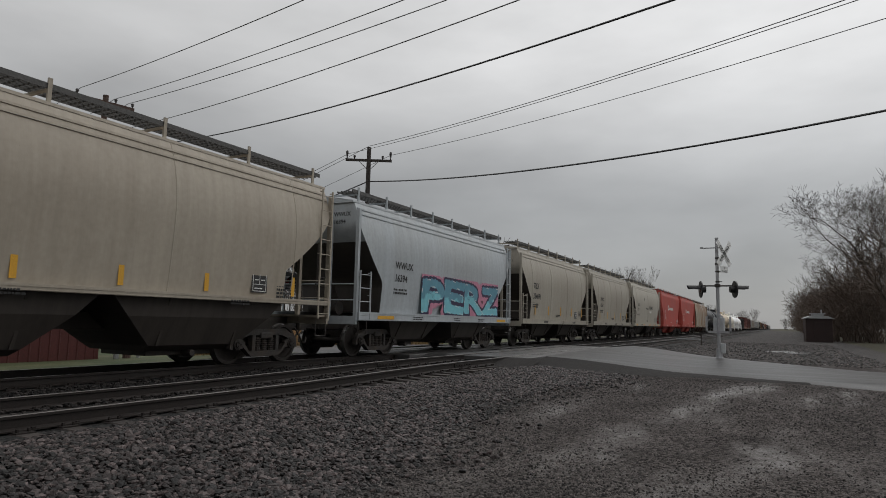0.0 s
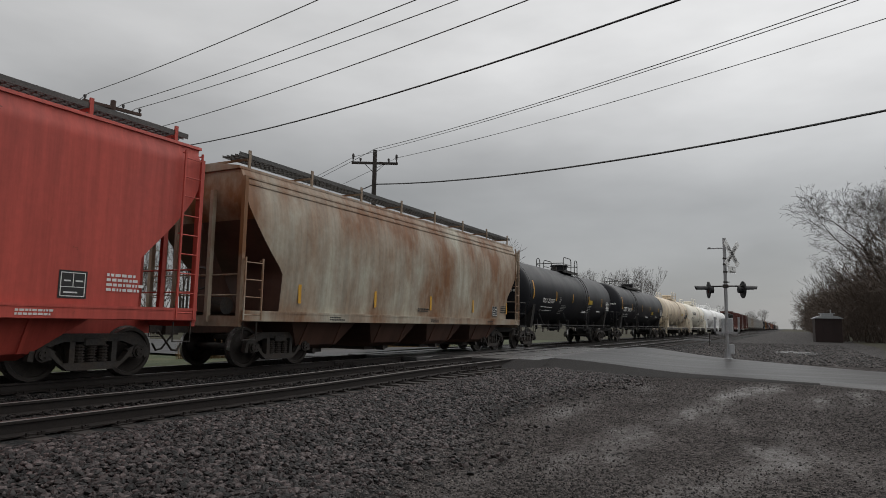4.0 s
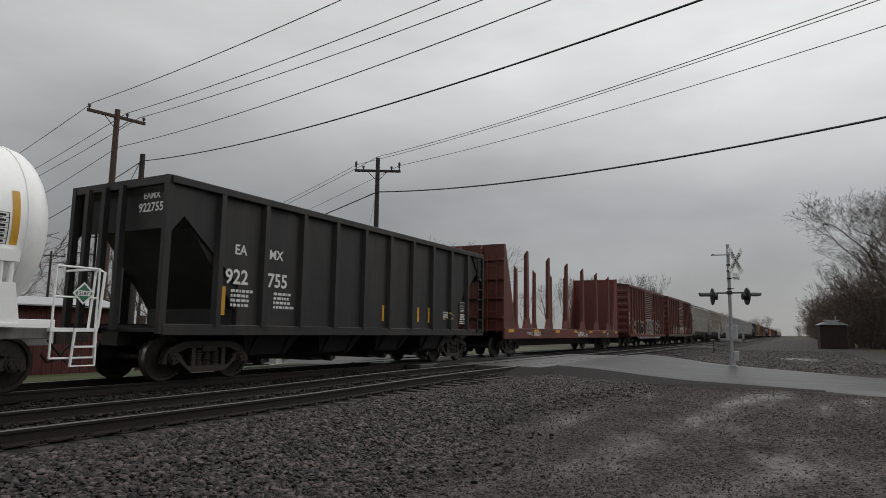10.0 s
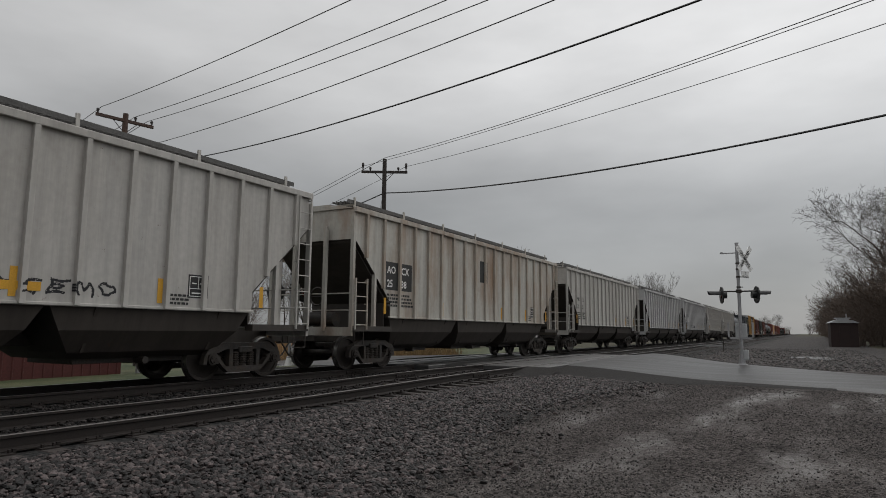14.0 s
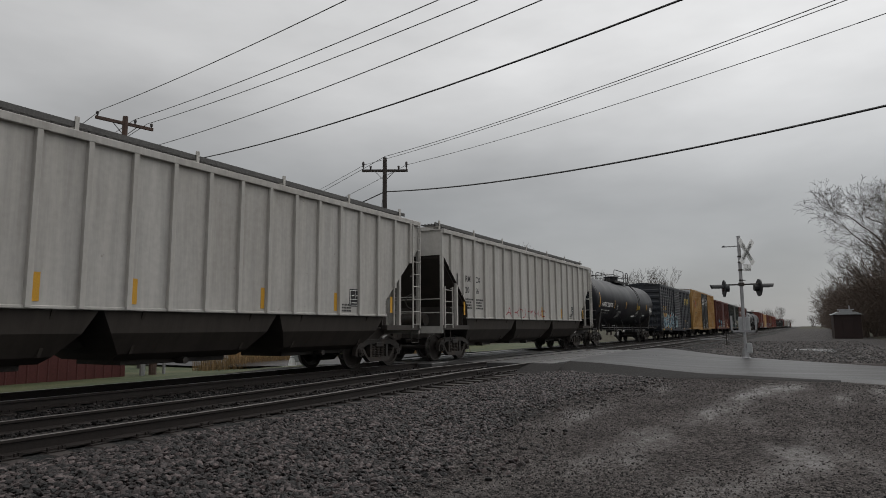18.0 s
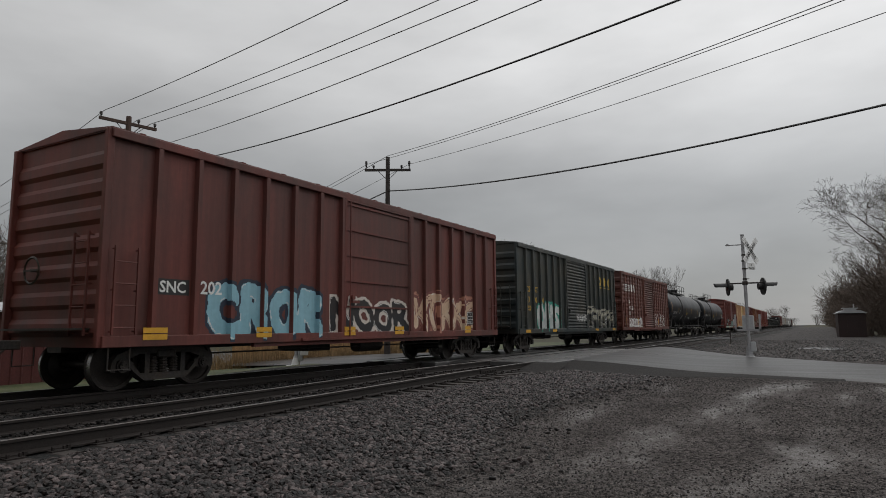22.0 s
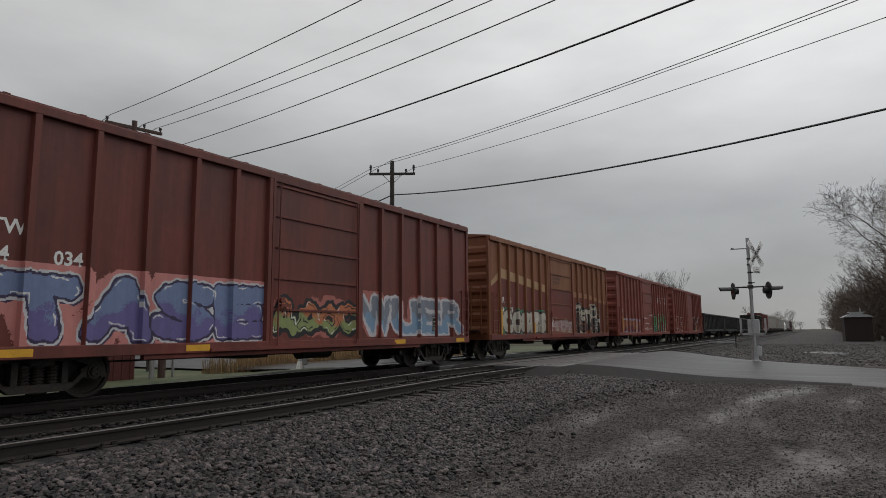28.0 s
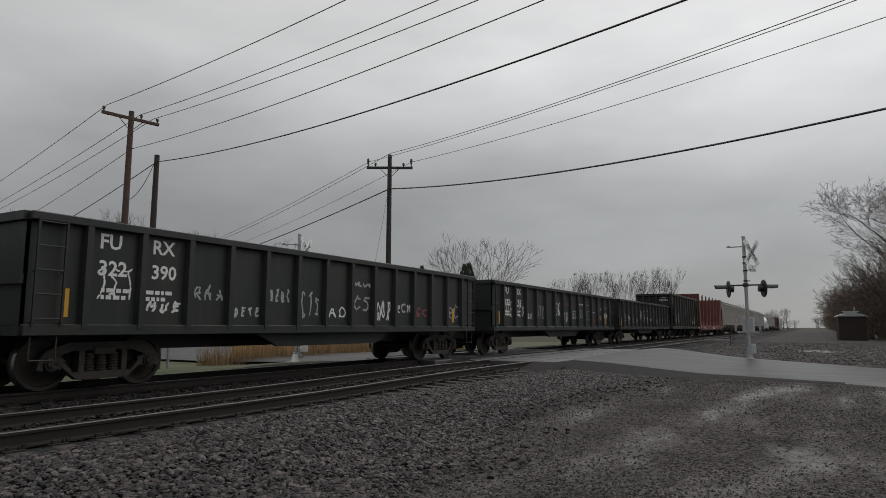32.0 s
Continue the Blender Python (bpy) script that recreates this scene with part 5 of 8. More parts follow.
    if tape:
        for k, y in enumerate((-h + 0.95, -h * 0.45, h * 0.45, h - 0.65)):
            if tape == "flat":
                stripe(car, w + thick + 0.002, y, zs + 0.04, w=0.55, h=0.12)
            else:
                stripe(car, w + thick + 0.002 if min(abs(y - q) for q in spots) < 0.1 else X, y, zs + 0.22 if tape == "tall" else zs + 0.35, h=0.95 if tape == "tall" and k in (0, 3) else 0.46)
    if mark:
        my, mz = mark_y if mark_y is not None else -h + 1.35, mark_z or zs + 1.55
        between(car, mark, size, ink, X, my, mz, spots, "reporting_mark")
        between(car, number, size, ink, X, my, mz - size * 1.3, spots, "car_number", by=by)
        past = max([q for q in spots if q <= my + 0.2] + [-h])
        bars(car, skin - 0.0015, past + 0.14, mz - size * 1.75, 0.55, 3, 0.045, ink)
    placard(car, X, h - 2.3, zs + 0.42)
    bars(car, skin - 0.0015, h - 3.6, zs + 0.95, 0.6, 4, 0.045, ink)
    bars(car, skin - 0.0015, -h + 2.9, zs + 0.45, 0.7, 3, 0.05, ink)
    if mark:
        lettering(mark + " " + number, 0.13, ink, car, (0.45, -h + 0.074, ze - 0.14), (90, 0, 0), name="end_lettering", label="painted number high on the end")
    car["half"] = h
    return car, face


STIRRUP = stirrup_mesh(M_STEEL)


# ---- covered hoppers ----
def loft(bd, rows, mi=0, dark_below=0.0):
    """Rings of (z, half width, half length), from the bottom up. The end faces below a height take the second material."""
    v = [(sx * w, sy * l, z) for z, w, l in rows for sx, sy in ((-1, -1), (1, -1), (1, 1), (-1, 1))]
    f = [(3, 2, 1, 0), tuple(len(v) - 4 + i for i in range(4))]
    for k in range(len(rows) - 1):
        f += [(4 * k + i, 4 * k + (i + 1) % 4, 4 * k + 4 + (i + 1) % 4, 4 * k + 4 + i) for i in range(4)]
    bd.add(v, f, mi)
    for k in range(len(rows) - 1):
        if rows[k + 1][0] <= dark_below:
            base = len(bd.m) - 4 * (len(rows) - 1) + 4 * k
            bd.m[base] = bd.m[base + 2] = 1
    return bd


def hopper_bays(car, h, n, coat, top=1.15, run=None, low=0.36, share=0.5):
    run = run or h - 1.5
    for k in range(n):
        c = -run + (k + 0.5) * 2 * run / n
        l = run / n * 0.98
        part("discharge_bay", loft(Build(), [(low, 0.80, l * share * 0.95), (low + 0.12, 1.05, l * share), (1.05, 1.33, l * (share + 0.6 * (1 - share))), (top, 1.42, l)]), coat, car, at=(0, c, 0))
        part("gate", Build().box(-0.70, 0.70, -l * share * 0.8, l * share * 0.8, low - 0.10, low, 0, 0.01), M_STEEL, car, at=(0, c, 0))
        part("gate_shaft", Build().cyl((0.70, 0, low - 0.05), (0.98, 0, low - 0.05), 0.07, 8), M_STEEL, car, at=(0, c, 0))
        for u in (-1, 1):
            part("bay_rib", Build().prism([(1.0, low + 0.12), (1.09, low + 0.12), (1.46, top), (1.40, top)], "y", -0.03, 0.03), coat, car, at=(0, c + u * l * share * 0.85, 0))


def roof_walk(car, h, z, coat, posts=8, side=0.86, grate=M_GRATE):
    for s in (-1, 1):
        bd = Build()
        x0, x1 = s * side - 0.26, s * side + 0.26
        for k in range(5):
            x = x0 + (x1 - x0) * k / 4
            bd.box(x - 0.012, x + 0.012, -h, h, z - 0.02, z + 0.03)
        n = int(h * 2 / 0.16)
        for k in range(n):
            y = -h + (k + 0.5) * 2 * h / n
            bd.box(x0, x1, y - 0.012, y + 0.012, z - 0.005, z + 0.015)
        part("running_board", bd, grate, car)
        bd = Build().box(s * side + s * 0.27 - 0.01, s * side + s * 0.27 + 0.01, -h, h, z - 0.03, z + 0.07)
        part("toe_board", bd, grate, car)
    a, b = side + 0.26, side + 0.30
    BR = Build().prism([(-b, z - 0.35), (-a, z - 0.35), (-a, z - 0.06), (a, z - 0.06), (a, z - 0.35), (b, z - 0.35), (b, z + 0.16), (a, z + 0.16), (a, z - 0.02), (-a, z - 0.02), (-a, z + 0.16), (-b, z + 0.16)], "y", -0.035, 0.035)
    me = BR.mesh("bracket", coat)
    for k in range(posts):
        put("bracket", me, car, (0, -h + 0.3 + (2 * h - 0.6) * k / (posts - 1), 0))


def end_frame(car, h, zs, ze, coat, w=1.45, walk_z=1.12, dark=M_STEEL):
    """Ladders, corner posts and a walkway on the open end of a hopper car."""
    for s in (-1, 1):
        for u in (-1, 1):
            part("end_post", Build().box(u * w - 0.05, u * w + 0.05, s * h - 0.05, s * h + 0.05, zs, ze - 0.25), coat, car)
            ladder(car, coat, u * (w + 0.02), s * (h - 0.28), zs + 0.05, ze - 0.15 if s * u > 0 else zs + 1.42, 0 if u > 0 else 180, 0.40 if s * u > 0 else 0.52)
            put("sill_step", STIRRUP, car, (u * (w + 0.05), s * (h - 0.28), zs))
        for u in (-0.55, 0.55):
            part("end_post", Build().box(u - 0.05, u + 0.05, s * h - 0.10, s * h, zs, ze - 0.5), coat, car)
        bd = Build().box(-w, w, min(s * h, s * (h - 0.3)), max(s * h, s * (h - 0.3)), walk_z, walk_z + 0.05).box(-w - 0.03, w + 0.03, s * h - 0.04, s * h + 0.04, walk_z - 0.18, walk_z + 0.05)
        part("end_platform", bd, coat, car)
        part("end_rail", Build().tube([(-w, s * h, walk_z + 0.95), (w, s * h, walk_z + 0.95)], 0.018, 6).tube([(-w, s * h, walk_z + 0.5), (w, s * h, walk_z + 0.5)], 0.015, 6), coat, car)
    part("brake_wheel", Build().spin([(0, 0.24), (0.02, 0.27), (0.04, 0.24), (0.02, 0.22), (0, 0.24)], 18, (0.3, -h - 0.06, 2.0), "y").box(0.06, 0.54, -h - 0.05, -h - 0.03, 1.985, 2.015), dark, car)
    part("air_tank", Build().cyl((-0.5, -h + 0.55, 1.4), (0.5, -h + 0.55, 1.4), 0.2, 14), dark, car, smooth=True)


def wrap(ob, side, out):
    """Lays flat lettering on a side that bulges with height."""
    for v in ob.data.vertices:
        p = ob.matrix_basis @ v.co
        v.co = (float(side(p.z)) + out, p.y, p.z)
    ob.matrix_basis = Matrix.Identity(4)
    ob.data.update()
    return ob


def round_hopper(L, coat, label, ze=4.55, bays=2, sill=None, dark=None, mark="", number="", ink=None, size=0.30, straight=False, tape=True, corner=1.6, ribs=0, walkz=0.30, ty=1.9, tz=2.66, low=0.0, tapes=None):
    """A covered hopper with smooth bulging sides that curve in under the ends."""
    car = thing("covered_hopper", label=label, category="covered hopper", group="freight train")
    h = L / 2
    dark, sill, ink = dark or M_STEEL, sill or coat, ink or M_STENCILBLACK
    rows = []
    zb, z1 = 1.28 + low, 3.75
    for k in range(23):
        t = k / 22
        z = zb + (ze - zb) * t
        if straight:
            w = 1.50 if z < ze - 0.15 else 1.42
        else:
            w = 1.44 + 0.115 * math.sin(min(1, (z - zb) / 1.9) * math.pi * 0.5) - 0.33 * max(0, (z - 3.0) / (ze - 3.0)) ** 2.2
        trim = corner * min(1, max(0, (z1 - z) / 1.55)) ** 1.35
        rows.append((z, w, h - 0.05 - trim))
    # end faces below 3.4 m take the second colour, the sides keep the coat
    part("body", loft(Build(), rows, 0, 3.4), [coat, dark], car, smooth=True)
    top_w = rows[-1][1]
    bd = Build().prism([(-top_w - 0.03, ze - 0.04), (top_w + 0.03, ze - 0.04), (top_w + 0.02, ze + 0.02), (0.5, ze + 0.15), (-0.5, ze + 0.15), (-top_w - 0.02, ze + 0.02)], "y", -h, h)
    part("roof", bd, coat, car)
    part("roof_hatch", Build().box(-0.32, 0.32, -h + 0.8, h - 0.8, ze + 0.14, ze + 0.24, 0, 0.02), coat, car)
    HM = Build().box(-0.40, 0.40, -0.05, 0.05, ze + 0.24, ze + 0.28).mesh("hatch_clamp", M_STEEL)
    for k in range(int(L / 1.2)):
        put("hatch_clamp", HM, car, (0, -h + 1.2 + 1.2 * k, 0))
    for s in (-1, 1):
        part("side_sill", Build().box(s * 1.53 - 0.05, s * 1.53 + 0.05, -h, h, 1.05 + low * 1.5, 1.26 + low, 0, 0.012).box(s * 1.50 - 0.09, s * 1.50 + 0.09, -h, h, 1.24 + low, 1.29 + low), sill, car)
        # end gusset in the dark second colour behind the curved corner
    for s in (-1, 1):
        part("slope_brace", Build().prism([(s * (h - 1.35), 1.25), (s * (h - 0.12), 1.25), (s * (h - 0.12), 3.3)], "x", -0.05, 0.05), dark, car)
    roof_walk(car, h - 0.1, ze + walkz, coat)
    if not straight:
        for s in (-1, 1):
            for k in (1, 2):
                z = ze - 0.07 - 0.15 * k
                x = float(np.interp(z, [q[0] for q in rows], [q[1] for q in rows]))
                part("eave_rib", Build().prism([(s * (x - 0.02), z - 0.035), (s * (x + 0.03), z - 0.02), (s * (x + 0.022), z + 0.025), (s * (x - 0.02), z + 0.035)], "y", -h + 0.1, h - 0.1), coat, car)
    if mark:
        for k, txt in enumerate((mark, number)):
            lettering(txt, 0.17, ink, car, (0.55, -h + 0.044, ze - 0.42 - 0.22 * k), (90, 0, 0), name="end_lettering", label="painted mark high on the end")
    end_frame(car, h, 1.03, ze, coat, 1.47)
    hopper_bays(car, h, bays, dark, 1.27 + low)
    part("centre_sill", Build().box(-0.2, 0.2, -h, h, 0.78, 1.10), dark, car)
    for k in range(ribs):
        y = -h + 1.4 + (L - 2.8) * k / max(1, ribs - 1)
        bd = Build()
        for (za, wa, _), (zc, wc, _) in zip(rows, rows[1:]):
            bd.add([(wa, y - 0.02, za), (wa + 0.012, y, za), (wa, y + 0.02, za), (wc, y - 0.02, zc), (wc + 0.012, y, zc), (wc, y + 0.02, zc)], [(0, 1, 4, 3), (1, 2, 5, 4)])
        part("weld_seam", bd, coat, car)
    running_gear(car, h, 1.75, 0.55)
    side = lambda z: np.interp(z, [q[0] for q in rows], [q[1] for q in rows])
    X = float(side(2.3)) + 0.012
    if mark:
        wrap(lettering(mark, size, ink, car, (X, -h + ty, tz), name="reporting_mark", label="painted reporting mark"), side, 0.010)
        wrap(lettering(number, size, ink, car, (X, -h + ty, tz - size * 1.3), name="car_number", label="painted car number"), side, 0.010)
        bars(car, float(side(1.9)) + 0.01, -h + ty, tz - size * 1.7, 0.9, 3, 0.06, ink)
    if tape:
        for k, y in enumerate(tapes or [-h + 1.9 + (L - 3.2) * k / 4 for k in range(5)]):
            stripe(car, float(side(1.85)) + 0.006, y, 1.50 + low * 0.4)
    placard(car, float(side(1.7 + low)) + 0.006, h - 2.7, 1.42 + low, M_STENCIL)
    bars(car, float(side(1.7)) + 0.008, h - 1.9, 1.85, 0.7, 4, 0.05, ink)
    bars(car, float(side(1.7)) + 0.008, -0.5, 1.55, 0.8, 2, 0.04, ink)
    for y in (-h + 3.0, 0.2, h - 3.4):
        bars(car, 1.582, y, 1.20 + low, 0.6, 2, 0.035, ink)
    car["half"] = h
    return car, lambda y, z=0: X


def ribbed_hopper(L, coat, label, ze=4.42, mark="", number="", ink=None, size=0.30, dark=None, ribs=19, rust=None, patch=False):
    """A covered hopper with straight sides, outside ribs and diagonally cut ends."""
    car = thing("covered_hopper", label=label, category="covered hopper", group="freight train")
    h, w = L / 2, 1.47
    dark, ink = dark or M_STEEL, ink or M_STENCILBLACK
    trim = lambda z: 0 if z > 3.55 else 1.75 * (3.55 - z) / 1.65 if z > 1.90 else 1.75
    rows = [(z, w, h - 0.05 - trim(z)) for z in (1.44, 1.90, 3.55, ze - 0.05)] + [(ze, w - 0.06, h - 0.05)]
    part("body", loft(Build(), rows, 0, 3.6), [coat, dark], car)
    bd = Build().prism([(-w + 0.02, ze - 0.02), (w - 0.02, ze - 0.02), (0.55, ze + 0.13), (-0.55, ze + 0.13)], "y", -h, h)
    part("roof", bd, coat, car)
    part("roof_hatch", Build().box(-0.36, 0.36, -h + 0.9, h - 0.9, ze + 0.12, ze + 0.22, 0, 0.02), coat, car)
    roof_walk(car, h - 0.2, ze + 0.22, coat, 7, 0.80)
    for s in (-1, 1):
        part("top_chord", Build().box(s * w - 0.04, s * w + 0.08 if s > 0 else s * w + 0.04, -h, h, ze - 0.14, ze, 0, 0.01) if s > 0 else Build().box(-w - 0.08, -w + 0.04, -h, h, ze - 0.14, ze, 0, 0.01), coat, car)
        part("side_sill", Build().box(min(s * (w - 0.03), s * (w + 0.03)), max(s * (w - 0.03), s * (w + 0.03)), -h + 1.75, h - 1.75, 1.44, 1.50, 0, 0.012), coat, car)
        part("end_sill", Build().box(min(s * 1.30, s * (w + 0.06)), max(s * 1.30, s * (w + 0.06)), -h, -h + 1.8, 1.06, 1.20).box(min(s * 1.30, s * (w + 0.06)), max(s * 1.30, s * (w + 0.06)), h - 1.8, h, 1.06, 1.20), dark, car)
    spots = [-h + 0.55 + (L - 1.1) * k / (ribs - 1) for k in range(ribs)]
    made = {}
    for y in spots:
        dist = h - abs(y)
        z0 = 1.46 if dist > 1.8 else 3.55 - (dist - 0.05) / 1.75 * 1.65
        z0 = round(min(z0, 3.5), 2)
        if z0 not in made:
            made[z0] = Build().prism([(w - 0.01, -0.055), (w + 0.075, -0.045), (w + 0.075, 0.045), (w - 0.01, 0.055)], "z", z0, ze - 0.13).mesh("side_rib", coat)
        put("side_rib", made[z0], car, (0, y, 0))
        put("side_rib", made[z0], car, (0, -y, 0), 180)
    for s in (-1, 1):
        part("end_bulkhead", Build().box(-1.3, 1.3, min(s * (h - 1.70), s * (h - 1.74)), max(s * (h - 1.70), s * (h - 1.74)), 1.15, 2.0), dark, car)
        for u in (-1.42, 1.42):
            part("end_post", Build().box(u - 0.05, u + 0.05, s * (h - 1.05) - 0.05, s * (h - 1.05) + 0.05, 1.1, 3.0), coat, car)
        part("slope_sheet", Build().add([(-1.38, s * (h - 0.03), 3.5), (1.38, s * (h - 0.03), 3.5), (1.38, s * (h - 1.78), 1.9), (-1.38, s * (h - 1.78), 1.9), (-1.38, s * (h - 0.06), 3.44), (1.38, s * (h - 0.06), 3.44), (1.38, s * (h - 1.72), 1.86), (-1.38, s * (h - 1.72), 1.86)], [(0, 1, 2, 3), (7, 6, 5, 4), (0, 4, 5, 1), (2, 6, 7, 3), (1, 5, 6, 2), (3, 7, 4, 0)]), dark, car)
    end_frame(car, h, 1.06, ze, coat, 1.45)
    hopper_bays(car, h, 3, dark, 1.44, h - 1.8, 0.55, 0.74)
    part("centre_sill", Build().box(-0.2, 0.2, -h, h, 0.78, 1.10), dark, car)
    running_gear(car, h, 1.55, 0.75)
    X = w + 0.004
    if mark:
        a, b = spots[1] + 0.22, spots[2] + 0.12
        mark_ink = M_STENCIL if patch == "black" else ink
        lettering(mark[:2], size, mark_ink, car, (X, a, 2.75), name="reporting_mark", label="painted reporting mark")
        lettering(mark[2:], size, mark_ink, car, (X, b, 2.75), name="reporting_mark", label="painted reporting mark")
        if patch:
            for y in (a, b):
                part("number_patch", Build().box(X - 0.003, X - 0.001, y - 0.07, y + 0.60, 2.26, 3.08 if patch == "black" else 2.70), M_STENCILBLACK if patch == "black" else M_WHITE, car, "painted-over number panel")
        lettering(number[:2], size, mark_ink, car, (X, a, 2.35), name="car_number", label="painted car number")
        lettering(number[2:], size, mark_ink, car, (X, b, 2.35), name="car_number", label="painted car number")
        for y in (a, b):
            bars(car, X, y, 2.15, 0.6, 4, 0.06, ink)
    for y in (-h + 1.5, -h * 0.45, -1.3, 1.3, 3.9, h - 1.48):
        near = min(spots, key=lambda q: abs(q - y))
        stripe(car, X, near + 0.13 * (1 if y < 0 else -1), 1.56)
    placard(car, X, h - 3.45, 1.72)
    bars(car, X, h - 3.9, 1.75, 0.55, 3, 0.045, ink)
    face = lambda y, z=0: w + 0.075 if min(abs(y - q) for q in spots) < 0.05 else w
    car["half"] = h
    return car, face


# ---- tank cars ----
def tank_car(L, coat, label, r=1.50, zc=2.72, mark="", number="", ink=None, size=0.30, white=False, platform=(0.8, 1.9), ladder_at=2.5, tz=2.18, trim_coat=None, stripes=True, bands=0, mark_at=None, notice_at=2.42):
    """A tank car: a long shell with domed heads, a platform with railings on top and a ladder down the side."""
    car = thing("tank_car", label=label, category="tank car", group="freight train")
    h = L / 2
    trim, ink = trim_coat or M_STEEL, ink or M_STENCIL
    prof = [(-h, 0.0)] + [(-h + 0.62 * (1 - math.cos(a)), r * math.sin(a)) for a in np.linspace(0.12, math.pi / 2, 9)]
    prof = prof + [(-a, b) for a, b in prof[::-1]]
    part("tank", Build().spin(prof, 48, (0, 0, zc), "y"), coat, car, smooth=True)
    for k in range(bands):
        y = -h + 0.7 + (L - 1.4) * k / max(1, bands - 1)
        part("weld_band", Build().spin([(y - 0.03, r), (y - 0.03, r + 0.012), (y + 0.03, r + 0.012), (y + 0.03, r)], 48, (0, 0, zc), "y"), coat, car, smooth=True)
    zr = zc + r
    # bolsters, stub sills, end platforms
    for s in (-1, 1):
        c = s * (h - 1.45)
        part("saddle", Build().prism([(-1.25, 0.95), (1.25, 0.95), (1.42, 2.05), (1.0, 1.60), (0.4, 1.30), (-0.4, 1.30), (-1.0, 1.60), (-1.42, 2.05)], "y", c - 0.16, c + 0.16), trim, car)
        part("stub_sill", Build().box(-0.24, 0.24, min(s * (h + 0.55), s * (h - 2.6)), max(s * (h + 0.55), s * (h - 2.6)), 0.72, 1.18, 0, 0.015), trim, car)
        part("end_platform", Build().box(-1.48, 1.48, min(s * (h - 0.25), s * (h + 0.55)), max(s * (h - 0.25), s * (h + 0.55)), 0.98, 1.04), trim, car)
        bd = Build()
        for u in (-1, 1):
            for v in (h - 0.22, h + 0.52):
                bd.cyl((u * 1.45, s * v, 0.55), (u * 1.45, s * v, 2.05), 0.019, 6)
            bd.tube([(u * 1.45, s * (h - 0.22), 2.05), (u * 1.45, s * (h + 0.52), 2.05)], 0.019, 6).tube([(u * 1.45, s * (h - 0.22), 0.55), (u * 1.45, s * (h + 0.52), 0.55)], 0.019, 6)
            bd.tube([(u * 1.45, s * (h - 0.22), 1.55), (u * 1.45, s * (h + 0.52), 1.55)], 0.016, 6)
        bd.tube([(-1.45, s * (h + 0.52), 2.05), (-0.5, s * (h + 0.52), 2.05)], 0.019, 6).tube([(1.45, s * (h + 0.52), 2.05), (0.5, s * (h + 0.52), 2.05)], 0.019, 6)
        part("end_railing", bd, trim, car)
    if white:
        dirty = paint("grimy_white_frame", (0.26, 0.25, 0.235), second=(0.12, 0.11, 0.10), amount=0.46)
        for s in (-1, 1):
            part("side_frame_rail", Build().box(s * 1.32 - 0.06, s * 1.32 + 0.06, -h + 0.2, h - 0.2, 0.86, 1.04, 0, 0.01), dirty, car)
            part("side_walk", Build().box(s * 1.50 - 0.03, s * 1.50 + 0.03, -h + 0.3, h - 0.3, 1.06, 1.10), trim, car)
            for k in range(6):
                y = -h + 1.2 + (L - 2.4) * k / 5
                part("brace", Build().cyl((s * 1.48, y + 0.26, 1.08), (s * 1.37, y, 1.62), 0.030, 6), trim, car)
            for u in (-1, 1):
                y = u * (h - 1.0)
                part("valve_box", Build().prism([(y - 0.26, 1.08), (y + 0.26, 1.08), (y + 0.15, 1.72), (y - 0.15, 1.72)], "x", min(s * 1.36, s * 1.50), max(s * 1.36, s * 1.50)).box(min(s * 1.2, s * 1.52), max(s * 1.2, s * 1.52), y - 0.17, y + 0.17, 2.04, 2.22).cyl((s * 1.46, y - 0.07, 1.7), (s * 1.46, y - 0.07, 2.05), 0.04, 8).cyl((s * 1.46, y + 0.08, 1.7), (s * 1.46, y + 0.08, 2.05), 0.04, 8), trim, car)
        for s in (-1, 1):
            for u in (-1, 1):
                step = Build().tube([(u * 1.5, s * (h + 0.14), 1.04), (u * 1.5, s * (h + 0.10), 0.42), (u * 1.5, s * (h + 0.52), 0.42), (u * 1.5, s * (h + 0.50), 1.04)], 0.024, 6)
                part("end_step", step, trim, car)
                part("step_tread", Build().box(u * 1.5 - 0.04, u * 1.5 + 0.04, min(s * (h + 0.12), s * (h + 0.50)), max(s * (h + 0.12), s * (h + 0.50)), 0.72, 0.75), trim, car)
                part("grab_rail", Build().tube([(u * 1.48, s * (h + 0.54), 1.04), (u * 1.48, s * (h + 0.60), 2.0), (u * 1.30, s * (h + 0.60), 2.06), (u * 1.22, s * (h + 0.60), 2.0), (u * 1.22, s * (h + 0.54), 1.04)], 0.024, 6), trim, car)
        part("skirt", Build().box(-0.5, 0.5, -h + 2.6, h - 2.6, 0.80, 1.28), dirty, car)
    else:
        for s in (-1, 1):
            part("side_handrail", Build().tube([(s * 1.58, -h + 1.0, 1.08), (s * 1.58, h - 1.0, 1.08)], 0.022, 6), trim, car)
            for k in range(4):
                y = -h + 2.3 + (L - 4.6) * k / 3
                part("rail_bracket", Build().tube([(s * 1.58, y, 1.08), (s * 1.28, y, 1.75)], 0.016, 5), trim, car)
        bd = Build().cyl((0.95, -h + 2.8, 0.93), (0.95, h - 2.8, 0.93), 0.022, 6)
        for k in range(7):
            y = -h + 3.0 + (L - 6) * k / 6
            bd.box(0.90, 1.0, y - 0.03, y + 0.03, 0.80 if k in (2, 4) else 0.86, 1.35)
        part("brake_rigging", bd.box(0.2, 0.7, -1.2, -0.7, 0.82, 1.1), trim, car)
